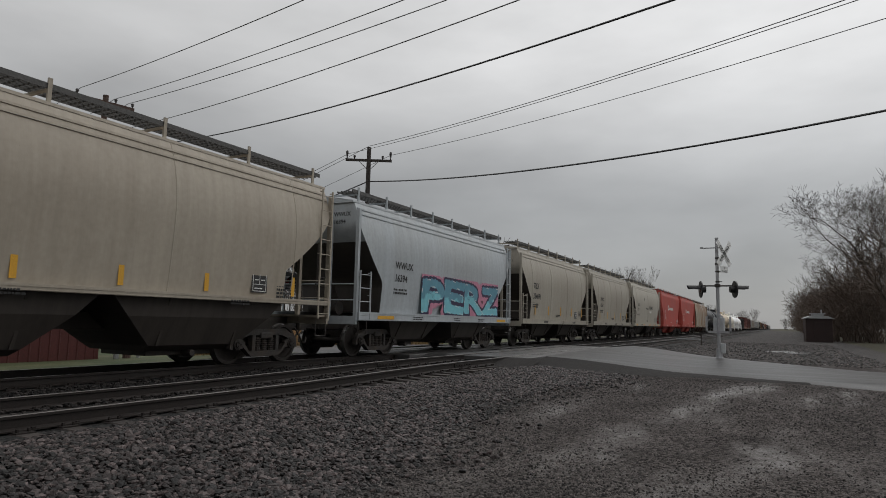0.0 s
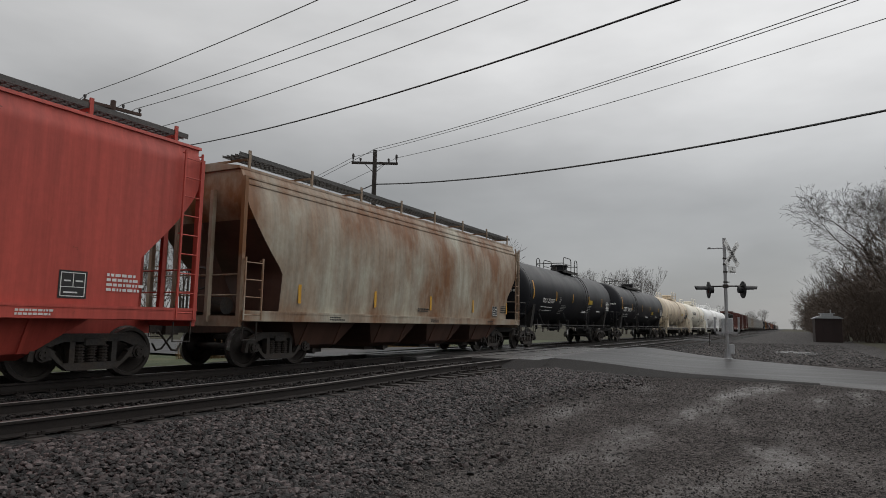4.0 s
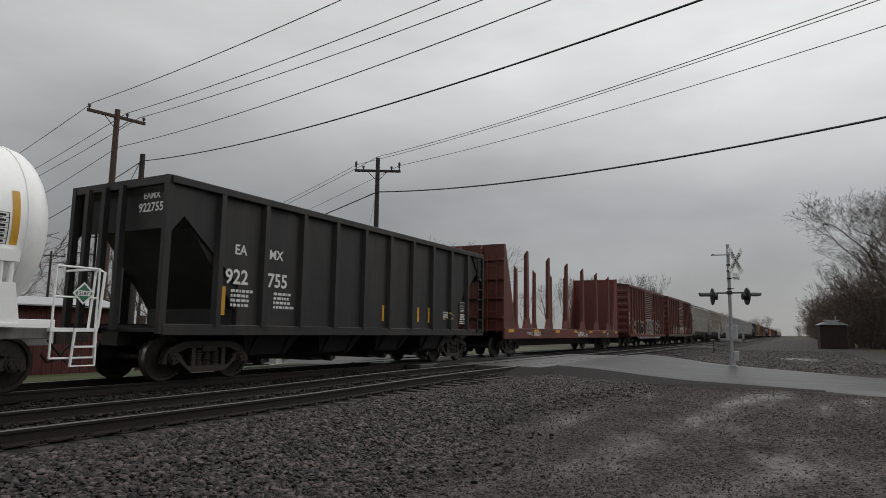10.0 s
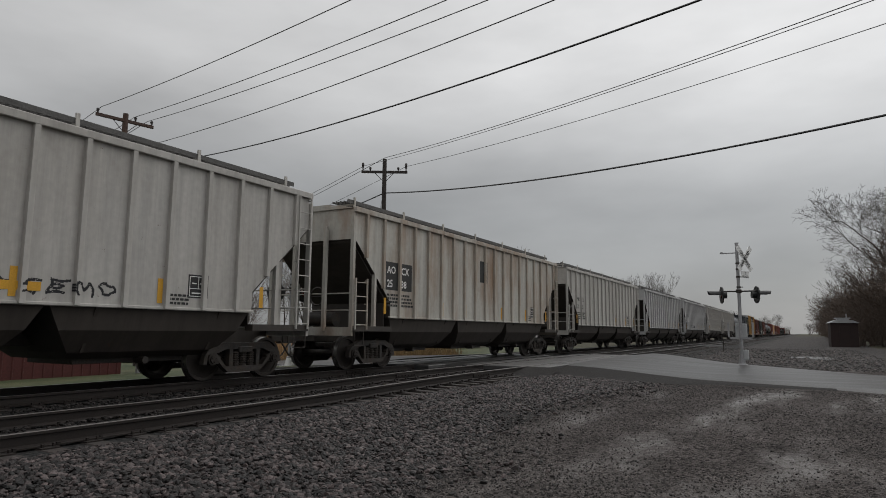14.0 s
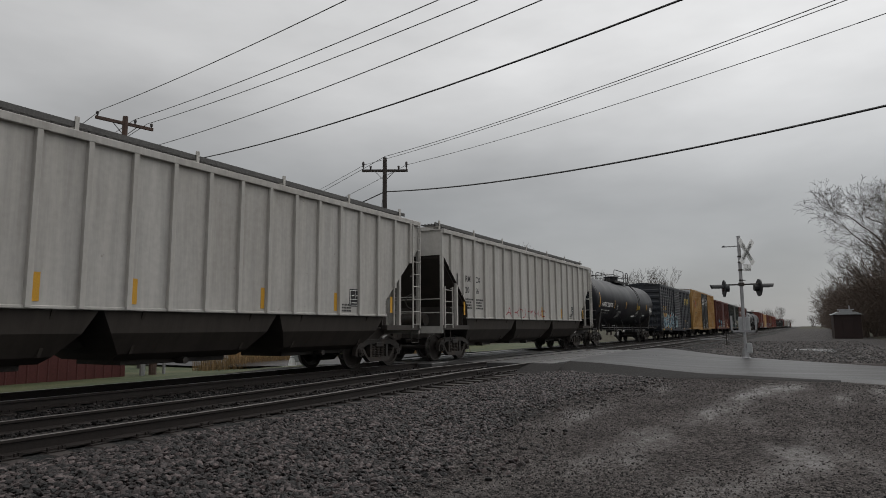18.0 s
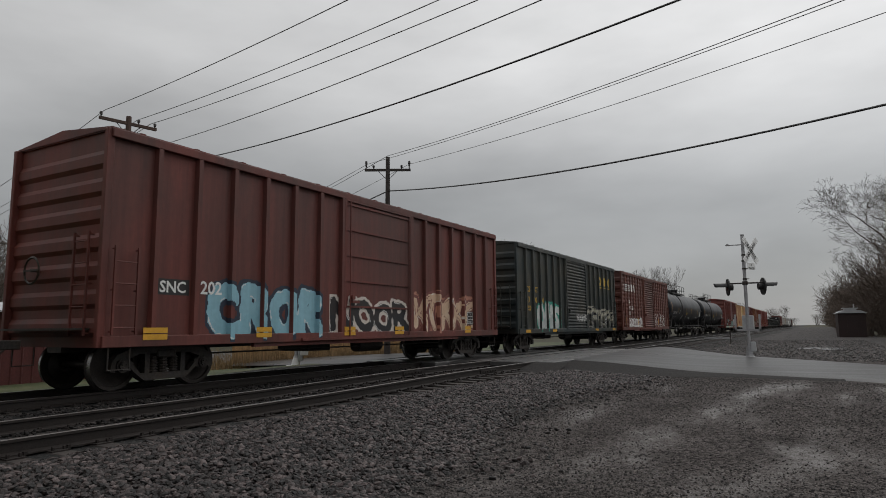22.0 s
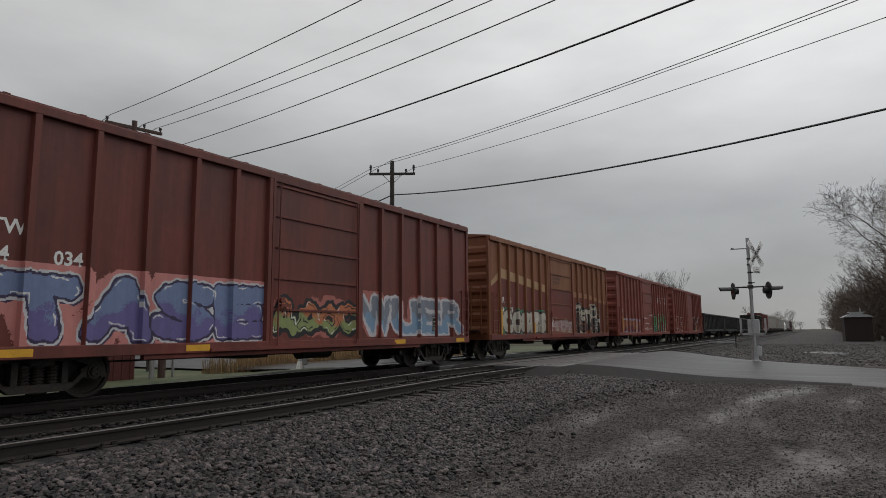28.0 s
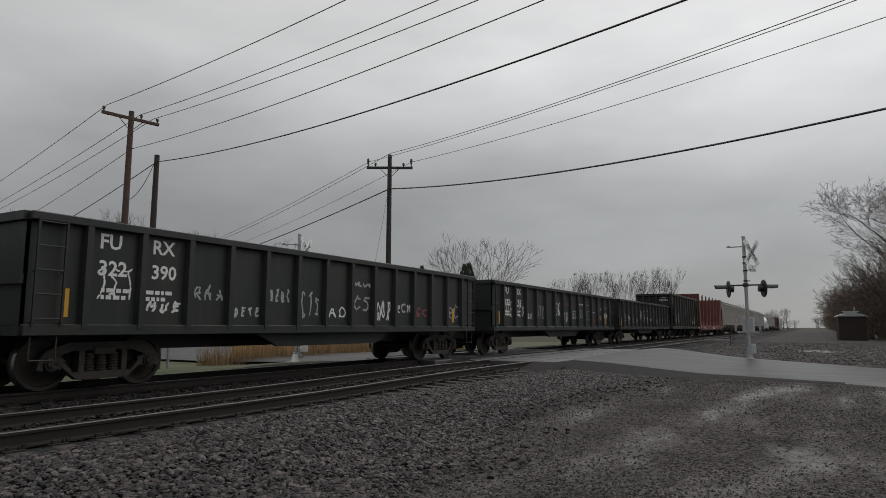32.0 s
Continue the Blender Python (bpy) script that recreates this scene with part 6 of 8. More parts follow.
        part("bottom_outlet", Build().cyl((0, 0, 1.3), (0, 0, 0.75), 0.25, 12, r2=0.15).box(-0.5, 0.5, -0.35, 0.35, 0.95, 1.2), trim, car)
    # top platform, railing, manway, ladder
    py, ph = platform
    part("top_platform", Build().box(-0.80, 0.80, py - ph, py + ph, zr - 0.04, zr + 0.01).box(-0.84, -0.78, py - ph, py + ph, zr - 0.10, zr + 0.04).box(0.78, 0.84, py - ph, py + ph, zr - 0.10, zr + 0.04), trim, car)
    for u in (-1, 1):
        gap = min(max(u * ladder_at, py - ph + 0.9), py + ph - 0.9)
        for a, b in ((py - ph, gap - 0.34), (gap + 0.34, py + ph)):
            if b - a < 0.5:
                continue
            arc = [(0, -0.15), (0, 0.56), (0.03, 0.66), (0.10, 0.73), (0.20, 0.76)]
            pts = [(u * 0.80, a + p, zr + q) for p, q in arc] + [(u * 0.80, b - p, zr + q) for p, q in arc[::-1]]
            part("platform_railing", Build().tube(pts, 0.024, 8), trim, car)
            part("middle_rail", Build().tube([(u * 0.80, a, zr + 0.38), (u * 0.80, b, zr + 0.38)], 0.02, 6), trim, car)
            for k in range(1, max(1, int((b - a) / 1.3))):
                v = a + (b - a) * k / max(1, int((b - a) / 1.3))
                part("railing_post", Build().cyl((u * 0.80, v, zr - 0.15), (u * 0.80, v, zr + 0.76), 0.022, 6), trim, car)
    for v in (-ph, ph):
        part("platform_railing", Build().tube([(-0.80, py + v, zr + 0.42), (0.80, py + v, zr + 0.42)], 0.022, 6), trim, car)
    part("manway", Build().spin([(zr - 0.15, 0.46), (zr + 0.36, 0.46), (zr + 0.37, 0.52), (zr + 0.43, 0.52), (zr + 0.47, 0.44), (zr + 0.49, 0.0)], 20, (0, py + (0.35 if ph < 2.5 else 1.3), 0), "z"), coat if not white else trim, car, smooth=True)
    part("valve", Build().cyl((0.1, py - 0.75, zr - 0.05), (0.1, py - 0.75, zr + 0.28), 0.13, 10).cyl((-0.2, py - 0.35, zr - 0.05), (-0.2, py - 0.35, zr + 0.2), 0.09, 10), trim, car)
    for s in (-1, 1):
        bd = Build()
        for v in (-0.21, 0.21):
            pts = [(s * (r + 0.12) * math.sin(a), ladder_at + v, zc + (r + 0.12) * math.cos(a)) for a in np.linspace(0.62, 1.75, 9)]
            pts.append((s * 1.62, ladder_at + v, 0.62))
            bd.tube(pts, 0.02, 6)
        for a in np.linspace(0.7, 1.75, 7):
            bd.cyl((s * (r + 0.12) * math.sin(a), ladder_at - 0.21, zc + (r + 0.12) * math.cos(a)), (s * (r + 0.12) * math.sin(a), ladder_at + 0.21, zc + (r + 0.12) * math.cos(a)), 0.014, 6)
        for z in (0.66, 1.02, 1.40, 1.78):
            bd.cyl((s * 1.62, ladder_at - 0.21, z), (s * 1.62, ladder_at + 0.21, z), 0.014, 6)
        part("ladder", bd, trim, car)
    running_gear(car, h, 1.45, 0.80)

    def at(z):
        return math.sqrt(max(0.01, r * r - (z - zc) ** 2)) + 0.008

    def curved(ob):
        """Bends flat lettering round the shell."""
        me = ob.data
        for v in me.vertices:
            p = ob.matrix_basis @ v.co
            z = p.z
            v.co = (at(z), p.y, z)
        ob.matrix_basis = Matrix.Identity(4)
        me.update()
        return ob

    if mark:
        my = -h + (mark_at or (2.0 if white else 1.55))
        spots_at = [-h + 0.75, -h + 4.15, -h + 7.1, 2.05, h - 3.1, h - 0.9] if white else [-h + 1.1, -h + 4.45, -0.9, 2.3, h - 2.9]
        curved(lettering(mark + " " + number, size, ink, car, (2, my, tz), name="reporting_mark", label="painted reporting mark and number", stretch=1.12))
        head = lettering(mark + " " + number, 0.15, ink, car, (0.35, -h - 0.02, zc - 0.05), (90, 0, 0), name="end_lettering", label="painted number on the tank's end")
        for v in head.data.vertices:
            p = head.matrix_basis @ v.co
            q = min(0.999, math.hypot(p.x, p.z - zc) / r)
            v.co = (p.x, -h + 0.62 * (1 - math.sqrt(1 - q * q)) - 0.008, p.z)
        head.matrix_basis = Matrix.Identity(4)
        head.data.update()
        bars(car, at(tz - 0.24) + 0.004, my, tz - 0.14, 2.1, 1, 0.09, ink)
        bars(car, at(tz - 0.40) + 0.004, my, tz - 0.30, 2.1, 1, 0.09, ink)
    if stripes:
        for k, y in enumerate(spots_at if mark else [-h + 0.75, 0, h - 0.8]):
            bd = Build()
            tall = 0.85 if k in (0, 5) else 0.48
            for j in range(6):
                z0, z1 = 2.30 + tall * j / 6, 2.30 + tall * (j + 1) / 6
                bd.add([(at(z0), y - 0.055, z0), (at(z0), y + 0.055, z0), (at(z1), y + 0.055, z1), (at(z1), y - 0.055, z1)], [(0, 1, 2, 3)])
            part("reflector", bd, M_REFLECT, car)
    if mark and not white:
        bd = Build()
        notice_z = 2.34 if L < 17 else 2.12
        for j in range(4):
            z0, z1 = notice_z + 0.06 * j, notice_z + 0.06 * (j + 1)
            bd.add([(at(z0), notice_at, z0), (at(z0), notice_at + 0.68, z0), (at(z1), notice_at + 0.68, z1), (at(z1), notice_at, z1)], [(0, 1, 2, 3)])
        part("notice", bd, spray((0.48, 0.34, 0.03)), car, "yellow notice")
        for j in range(5):
            curved(bars(car, 2, notice_at - 0.10 - 0.02 * j, notice_z - 0.09 - 0.09 * j, 0.70, 1, 0.036, ink))
        for j in range(6):
            curved(bars(car, 2, -2.75 - 0.03 * j, 2.12 - 0.08 * j, 0.85, 1, 0.03, ink))
        y = -h + 5.0
        for a, b, c2, d in ((0, 0.28, 0, 0.018), (0, 0.28, 0.28, 0.298), (0, 0.018, 0, 0.298), (0.262, 0.28, 0, 0.298), (0.10, 0.18, 0.05, 0.13), (0.05, 0.23, 0.19, 0.23)):
            curved(part("plate_mark", Build().box(2, 2.003, y + a, y + b, 2.22 + c2, 2.22 + d), ink, car))
    X = at(2.3)
    if not white:
        bars(car, at(2.45), h - 1.9, 2.6, 0.8, 6, 0.055, ink)
        bars(car, at(2.0), h - 3.8, 2.1, 0.8, 2, 0.07, ink)
    else:
        for z in (1.78, 1.72, 1.64):
            curved(bars(car, 2, h - 3.25, z, 0.9, 1, 0.028, ink))
    bars(car, at(1.9), 1.2, 1.95, 1.0, 2, 0.05, ink)
    car["half"] = h
    return car, at, curved


# ---- open cars ----
def gondola(L, coat, label, ze=2.86, zs=0.92, posts=14, mark="", number="", size=0.36, ink=None, first=0):
    """An open gondola with outside posts and a heavy top rail."""
    car = thing("gondola", label=label, category="gondola", group="freight train")
    h, w = L / 2, 1.45
    ink = ink or M_STENCIL
    for s in (-1, 1):
        part("side_wall", Build().box(min(s * w, s * (w - 0.03)), max(s * w, s * (w - 0.03)), -h, h, zs, ze - 0.05), coat, car)
        part("top_rail", Build().box(min(s * (w - 0.06), s * (w + 0.12)), max(s * (w - 0.06), s * (w + 0.12)), -h, h, ze - 0.14, ze, 0, 0.015), coat, car)
        part("side_sill", Build().box(min(s * (w - 0.02), s * (w + 0.10)), max(s * (w - 0.02), s * (w + 0.10)), -h, h, zs, zs + 0.18, 0, 0.012), coat, car)
        end_wall = part("end_wall", Build().box(-w, w, min(s * h, s * (h - 0.05)), max(s * h, s * (h - 0.05)), zs, ze), coat, car)
        for z0, z1, out in ((ze - 0.14, ze, 0.07), (zs + 0.8, zs + 0.95, 0.06), (zs, zs + 0.15, 0.06)):
            part("end_rib", Build().box(-w, w, min(s * h, s * (h + out)), max(s * h, s * (h + out)), z0, z1), coat, end_wall)
        for u in (-1, 1):
            ladder(car, coat, u * (w + 0.02), s * (h - 0.34), zs + 0.15, ze - 0.1, 0 if u > 0 else 180, 0.44)
            put("sill_step", STIRRUP, car, (u * (w + 0.04), s * (h - 0.34), zs))
    part("floor", Build().box(-w, w, -h, h, zs + 0.1, zs + 0.16), coat, car)
    POST = Build().prism([(w - 0.01, -0.085), (w + 0.115, -0.055), (w + 0.115, 0.055), (w - 0.01, 0.085)], "z", zs + 0.1, ze - 0.13).mesh("side_post", coat)
    spots = [-h + 0.95 + (L - 1.9) * k / (posts - 1) for k in range(posts)]
    for y in spots:
        put("side_post", POST, car, (0, y, 0))
        put("side_post", POST, car, (0, -y, 0), 180)
    part("centre_sill", Build().box(-0.25, 0.25, -h, h, 0.62, zs + 0.1).prism([(-2.6, 0.92), (2.6, 0.92), (1.9, 0.62), (-1.9, 0.62)], "x", 1.2, 1.3).prism([(-2.6, 0.92), (2.6, 0.92), (1.9, 0.62), (-1.9, 0.62)], "x", -1.3, -1.2), coat, car)
    part("brake_wheel", Build().spin([(0, 0.22), (0.02, 0.25), (0.04, 0.22), (0.02, 0.20), (0, 0.22)], 18, (-0.6, -h - 0.14, 2.3), "y").cyl((-0.6, -h, 2.3), (-0.6, -h - 0.12, 2.3), 0.03, 8), M_STEEL, car)
    running_gear(car, h, 1.62, 0.75)
    X = w + 0.004
    if mark:
        lettering(mark[:2], size, ink, car, (X, spots[first] + 0.22, ze - 0.46), name="reporting_mark", label="painted reporting mark")
        lettering(mark[2:], size, ink, car, (X, spots[first + 1] + 0.22, ze - 0.46), name="reporting_mark", label="painted reporting mark")
        each = 2 if first else 3
        for k in range(6 // each):
            lettering(number[each * k:each * k + each], size, ink, car, (X, spots[first + k] + 0.22, ze - 0.92), name="car_number", label="painted car number")
        bars(car, X, spots[first] + 0.3, ze - 1.14, 0.5, 2, 0.07, ink)
        bars(car, X, spots[first + 1] + 0.14, ze - 1.14, 0.5, 2, 0.07, ink)
    for y in (-h + 0.66, h - 1.45):
        stripe(car, X, y, zs + 0.3)
    face = lambda y, z=0: w + 0.115 if min(abs(y - q) for q in spots) < 0.06 else w
    car["half"] = h
    return car, face


def open_hopper(L, coat, label, ze=4.0, mark="", number=""):
    """An open-topped hopper with deep posts and a sloped, framed end."""
    car = thing("open_hopper", label=label, category="open hopper", group="freight train")
    h, w = L / 2, 1.45
    rows = [(1.0, w, h - 1.9), (2.0, w, h - 1.9), (3.3, w, h - 0.35), (ze - 0.02, w, h)]
    bd = loft(Build(), rows)
    bd.f.pop(1), bd.m.pop(1)
    loft(bd, [(1.3, w - 0.05, h - 2.0), (3.3, w - 0.05, h - 0.45), (ze - 0.02, w - 0.05, h - 0.05)])
    bd.f.pop(-13 + 4), bd.m.pop(-13 + 4)
    part("body", bd, coat, car)
    for s in (-1, 1):
        part("top_rail", Build().box(min(s * (w - 0.06), s * (w + 0.12)), max(s * (w - 0.06), s * (w + 0.12)), -h, h, ze - 0.16, ze, 0, 0.015), coat, car)
        part("side_sill", Build().box(min(s * (w - 0.03), s * (w + 0.09)), max(s * (w - 0.03), s * (w + 0.09)), -h, h, 0.92, 1.14, 0, 0.012), coat, car)
        part("end_rail", Build().box(-w, w, s * h - 0.06, s * h + 0.06, ze - 0.16, ze), coat, car)
        for u in (-1, 1):
            part("corner_post", Build().box(u * (w + 0.02) - 0.06, u * (w + 0.02) + 0.06, s * h - 0.07, s * h + 0.07, 0.95, ze), coat, car)
            part("corner_plate", Build().prism([(s * h, ze - 0.1), (s * (h - 0.9), ze - 0.1), (s * h, ze - 1.2)], "x", u * (w + 0.02) - 0.02, u * (w + 0.02) + 0.02), coat, car)
            if s * u > 0:
                ladder(car, coat, u * (w + 0.03), s * (h - 0.34), 1.0, ze - 0.2, 0 if u > 0 else 180, 0.44)
        for u in (-0.9, -0.35, 0.2):
            part("end_post", Build().box(u - 0.06, u + 0.06, s * h - 0.14, s * h - 0.02, 1.0, ze - 0.1), coat, car)
        part("end_sheet", Build().box(-w, w, min(s * (h - 0.14), s * (h - 0.17)), max(s * (h - 0.14), s * (h - 0.17)), 3.0, ze - 0.1), coat, car)
        part("bulkhead_sheet", Build().box(-w + 0.1, w - 0.1, min(s * (h - 1.86), s * (h - 1.9)), max(s * (h - 1.86), s * (h - 1.9)), 1.0, 2.1), coat, car)
        part("end_platform", Build().box(-w, w, min(s * h, s * (h - 1.9)), max(s * h, s * (h - 1.9)), 0.98, 1.04), coat, car)
    POST = Build().prism([(w - 0.01, -0.10), (w + 0.115, -0.06), (w + 0.115, 0.06), (w - 0.01, 0.10)], "z", 1.1, ze - 0.15).mesh("side_post", coat)
    spots = [-h + 1.3 + (L - 2.6) * k / 9 for k in range(10)]
    for y in spots:
        put("side_post", POST, car, (0, y, 0))
        put("side_post", POST, car, (0, -y, 0), 180)
    hopper_bays(car, h, 4, coat, 1.1, h - 1.95)
    part("centre_sill", Build().box(-0.25, 0.25, -h, h, 0.70, 1.1), coat, car)
    running_gear(car, h, 1.55, 0.9)
    for txt, x, z, sz in ((mark, 0.55, 3.62, 0.19), (number, 0.42, 3.36, 0.25)):
        lettering(txt, sz, M_STENCIL, car, (x, -h + 0.128, z), (90, 0, 0), name="end_lettering", label="painted number high on the end")
    X = w + 0.004
    for txt, y, z, sz in ((mark[:2], spots[0] + 0.45, 2.66, 0.30), (mark[2:], spots[1] + 0.2, 2.66, 0.30), (number[:3], spots[0] + 0.22, 2.02, 0.44), (number[3:], spots[1] + 0.18, 2.02, 0.44)):
        lettering(txt, sz, M_STENCIL, car, (X, y, z), name="reporting_mark", label="painted reporting mark")
    for k in (0, 1):
        bars(car, X, spots[k] + 0.4, 1.9, 0.6, 4, 0.06, M_STENCIL)
    for y, tall in ((spots[0] + 0.2, 0.6), (3.08, 0.48), (6.0, 0.92)):
        stripe(car, X, y, 1.34, h=tall)
    placard(car, X, 5.33, 1.76, w=0.45, h=0.34)
    bars(car, X, 4.08, 1.72, 0.5, 3, 0.045, M_STENCIL)
    bars(car, X, 5.33, 1.68, 0.4, 3, 0.045, M_STENCIL)
    bars(car, X, 5.3, 1.44, 0.6, 2, 0.04, M_STENCIL)
    face = lambda y, z=0: w + 0.115 if min(abs(y - q) for q in spots) < 0.07 else w
    car["half"] = h
    return car, face


def bulkhead_flat(L, coat, label, deck=1.22, ze=4.72):
    """A flat car with a bulkhead at each end and rows of tall steel stakes."""
    car = thing("bulkhead_flat", label=label, category="flat car", group="freight train")
    h, w = L / 2, 1.48
    part("deck", Build().box(-w, w, -h, h, deck - 0.12, deck), coat, car)
    for s in (-1, 1):
        part("side_sill", Build().box(min(s * (w - 0.04), s * (w + 0.06)), max(s * (w - 0.04), s * (w + 0.06)), -h, h, 0.78, deck + 0.02, 0, 0.015), coat, car)
        wall = part("bulkhead", Build().box(-w - 0.02, w + 0.02, min(s * h, s * (h - 0.06)), max(s * h, s * (h - 0.06)), deck, ze), coat, car)
        for u in (-1.44, -0.5, 0.5, 1.44):
            part("gusset" if abs(u) > 1 else "upright", Build().prism([(s * (h - 0.06), ze), (s * (h - 0.20), ze), (s * (h - 1.35), deck), (s * (h - 0.06), deck)] if abs(u) > 1 else [(s * h, ze), (s * (h + 0.12), ze - 0.2), (s * (h + 0.12), deck), (s * h, deck)], "x", u - 0.05, u + 0.05), coat, wall)
        for k in range(4):
            z = deck + 0.4 + k * 0.8
            part("cross_rib", Build().box(-w, w, min(s * h, s * (h + 0.10)), max(s * h, s * (h + 0.10)), z, z + 0.12), coat, wall)
        for u in (-1, 1):
            ladder(car, coat, u * 1.0, s * (h + 0.02), deck - 0.2, ze - 0.3, 90 * s)
            put("sill_step", STIRRUP, car, (u * (w + 0.03), s * (h - 0.36), 0.78))
    bd = Build()
    a, b = 0.17, 0.11
    v = [(-0.07, -a, 0), (0.09, -a, 0), (0.09, a, 0), (-0.07, a, 0), (-0.07, -b, 3.32), (0.07, -b, 3.5), (0.07, b, 3.5), (-0.07, b, 3.32)]
    bd.add(v, [(3, 2, 1, 0), (4, 5, 6, 7), (0, 1, 5, 4), (1, 2, 6, 5), (2, 3, 7, 6), (3, 0, 4, 7)])
    bd.prism([(-0.42, 0), (0.42, 0), (0.15, 0.5), (-0.15, 0.5)], "x", -0.05, 0.09)
    STAKE = bd.mesh("stake", coat)
    for k in range(6):
        y = -7.1 + 2.92 * k
        put("stake", STAKE, car, (w - 0.04, y, deck))
        put("stake", STAKE, car, (-w + 0.04, y, deck), 180)
    part("centre_sill", Build().box(-0.45, 0.45, -h + 2.6, h - 2.6, 0.42, 0.85).prism([(-h + 0.6, 0.85), (h - 0.6, 0.85), (h - 2.6, 0.45), (-h + 2.6, 0.45)], "x", -0.3, 0.3), M_STEEL, car)
    running_gear(car, h, 1.62, 1.05)
    X = w + 0.064
    lettering("TOPX", 0.20, M_STENCIL, car, (X, -h + 2.55, 0.94), name="reporting_mark", label="painted reporting mark")
    lettering("118001", 0.31, M_STENCIL, car, (X, -h + 3.15, 0.90), name="car_number", label="painted car number", stretch=1.25)
    for k in range(7):
        stripe(car, X, -h + 0.7 + (L - 1.4) * k / 6, 1.06, w=0.62, h=0.13)
    placard(car, X, h - 3.0, 0.84, M_STENCIL, 0.34, 0.30)
    bars(car, X, 2.0, 1.0, 0.4, 2, 0.05, M_STENCIL)
    part("strap_handle", Build().box(X, X + 0.05, -0.2, -0.08, 1.05, 1.20, 0, 0.01), M_REFLECT, car)
    car["half"] = h
    return car, lambda y, z=0: w + 0.06

# ---- trees and thickets beside the line ----
rng = random.Random(12)
BARE, THICK = "bare grey tree with fine twigs", "brown leafless thicket beside the track"
for k, (x, y, s, kind) in enumerate(((10.9, 60, 0.92, "spreading"), (14.2, 66, 1.0, "spreading"), (10.4, 74, 1.05, "spreading"), (13.4, 66, 1.2, "tall"), (13.6, 60, 1.2, "wide"), (10.4, 84, 1.1, "tall"), (12.5, 92, 1.15, "wide"), (9.6, 104, 1.0, "slim"), (11, 118, 1.05, "tall"), (9.0, 140, 1.05, "wide"), (9.5, 165, 1.1, "tall"), (9.0, 195, 1.1, "wide"), (10, 240, 1.2, "tall"))):
    tree(kind, x, y, s, 47 * k, BARE)
for k in range(34):
    y = 78 + 5.2 * k * (1 + 0.045 * k)
    x = 4.9 + 0.014 * (y - 78) + rng.uniform(-0.3, 1.6)
    tree(rng.choice(("shrub", "shrub", "shrub_low")), x, y, rng.uniform(1.0, 1.5) * (1 + 0.35 * (k > 10)), rng.uniform(0, 360), THICK, "thickets", "bush")
for k in range(16):
    tree("shrub" if k % 3 else "shrub_low", 5.3 + rng.uniform(0, 4.5), 77.5 + 1.1 * k, rng.uniform(0.9, 1.4), rng.uniform(0, 360), THICK, "thickets", "bush")
for k in range(26):
    y = 60 + 9 * k
    tree("shrub", 7.4 + rng.uniform(0, 4) + 0.012 * y, y, rng.uniform(1.3, 2.1), rng.uniform(0, 360), THICK, "thickets", "bush")
for k in range(30):
    y = 30 + 11 * k * (1 + 0.015 * k)
    tree(rng.choice(("slim", "tall", "slim")), -46 - 0.10 * y + rng.uniform(-9, 9), y + rng.uniform(-4, 4), rng.uniform(0.55, 0.85), rng.uniform(0, 360), BARE)
for k in range(16):
    tree(rng.choice(("slim", "tall", "wide")), rng.uniform(-75, -40), rng.uniform(8, 52), rng.uniform(0.6, 0.9), rng.uniform(0, 360), BARE)
for k in range(22):
    tree("shrub", rng.uniform(-60, -34), rng.uniform(6, 70), rng.uniform(0.9, 1.5), rng.uniform(0, 360), THICK, "thickets", "bush")
tree("wide", -36, 14.5, 0.62, 20, BARE)
tree("wide", -33, 9.5, 0.60, 120, BARE)
for k in range(20):
    y = 420 + 45 * k
    tree(rng.choice(("wide", "tall")), (-32 if k % 2 else 16) + rng.uniform(-12, 12), y, rng.uniform(1.1, 1.5), 70 * k, "distant bare tree in the haze")

tree("wide", -45.6, 90, 1.36, 200, BARE)
for k in range(12):
    tree("slim" if k % 4 else "tall", -46 + 2.1 * k + rng.uniform(-0.8, 0.8), 128 + rng.uniform(-5, 5), (1.08 if k % 4 else 0.85) + rng.uniform(-0.1, 0.1), 77 * k, "distant bare tree in the haze")


def conifer_mesh():
    r = random.Random(5)
    trunk = Build().cyl((0, 0, 0), (0, 0, 7), 0.14, 8, r2=0.03)
    crown = Build()
    for k in range(520):
        t = r.random() ** 0.8
        z = 1.0 + 6.2 * t
        reach = 2.5 * (1 - t) + 0.15
        a = r.uniform(0, 6.283)
        d = Vector((math.cos(a), math.sin(a), -0.15))
        p, q = Vector((0, 0, z)) + d * reach * r.uniform(0.25, 0.7), Vector((0, 0, z)) + d * reach
        side = d.cross(Vector((0, 0, 1))).normalized() * 0.22 * (1.2 - t)
        crown.add([p - side, p + side, q + side * 0.4 + Vector((0, 0, -0.12)), q - side * 0.4, (p + q) / 2 + Vector((0, 0, 0.18))], [(0, 1, 4), (1, 2, 4), (2, 3, 4), (3, 0, 4), (0, 3, 2, 1)])
    return trunk.mesh("trunk", M_BARK, True), crown.mesh("crown", M_NEEDLE)


TREES["conifer"] = conifer_mesh()
for k in range(9):
    tree("conifer", -35.5 + 0.95 * k + 1.2 * (k % 2), 51 + 1.4 * (k % 3), rng.uniform(0.80, 1.05), 40 * k, "dark green conifer behind the fence", "conifers")


# ---- the train ----
SPEED = 21.6
train = []


def couple(made, a, b):
    """Notes where along the line a car stands at the start."""
    car = made[0] if isinstance(made, tuple) else made
    train.append((car, (a + b) / 2))
    return made


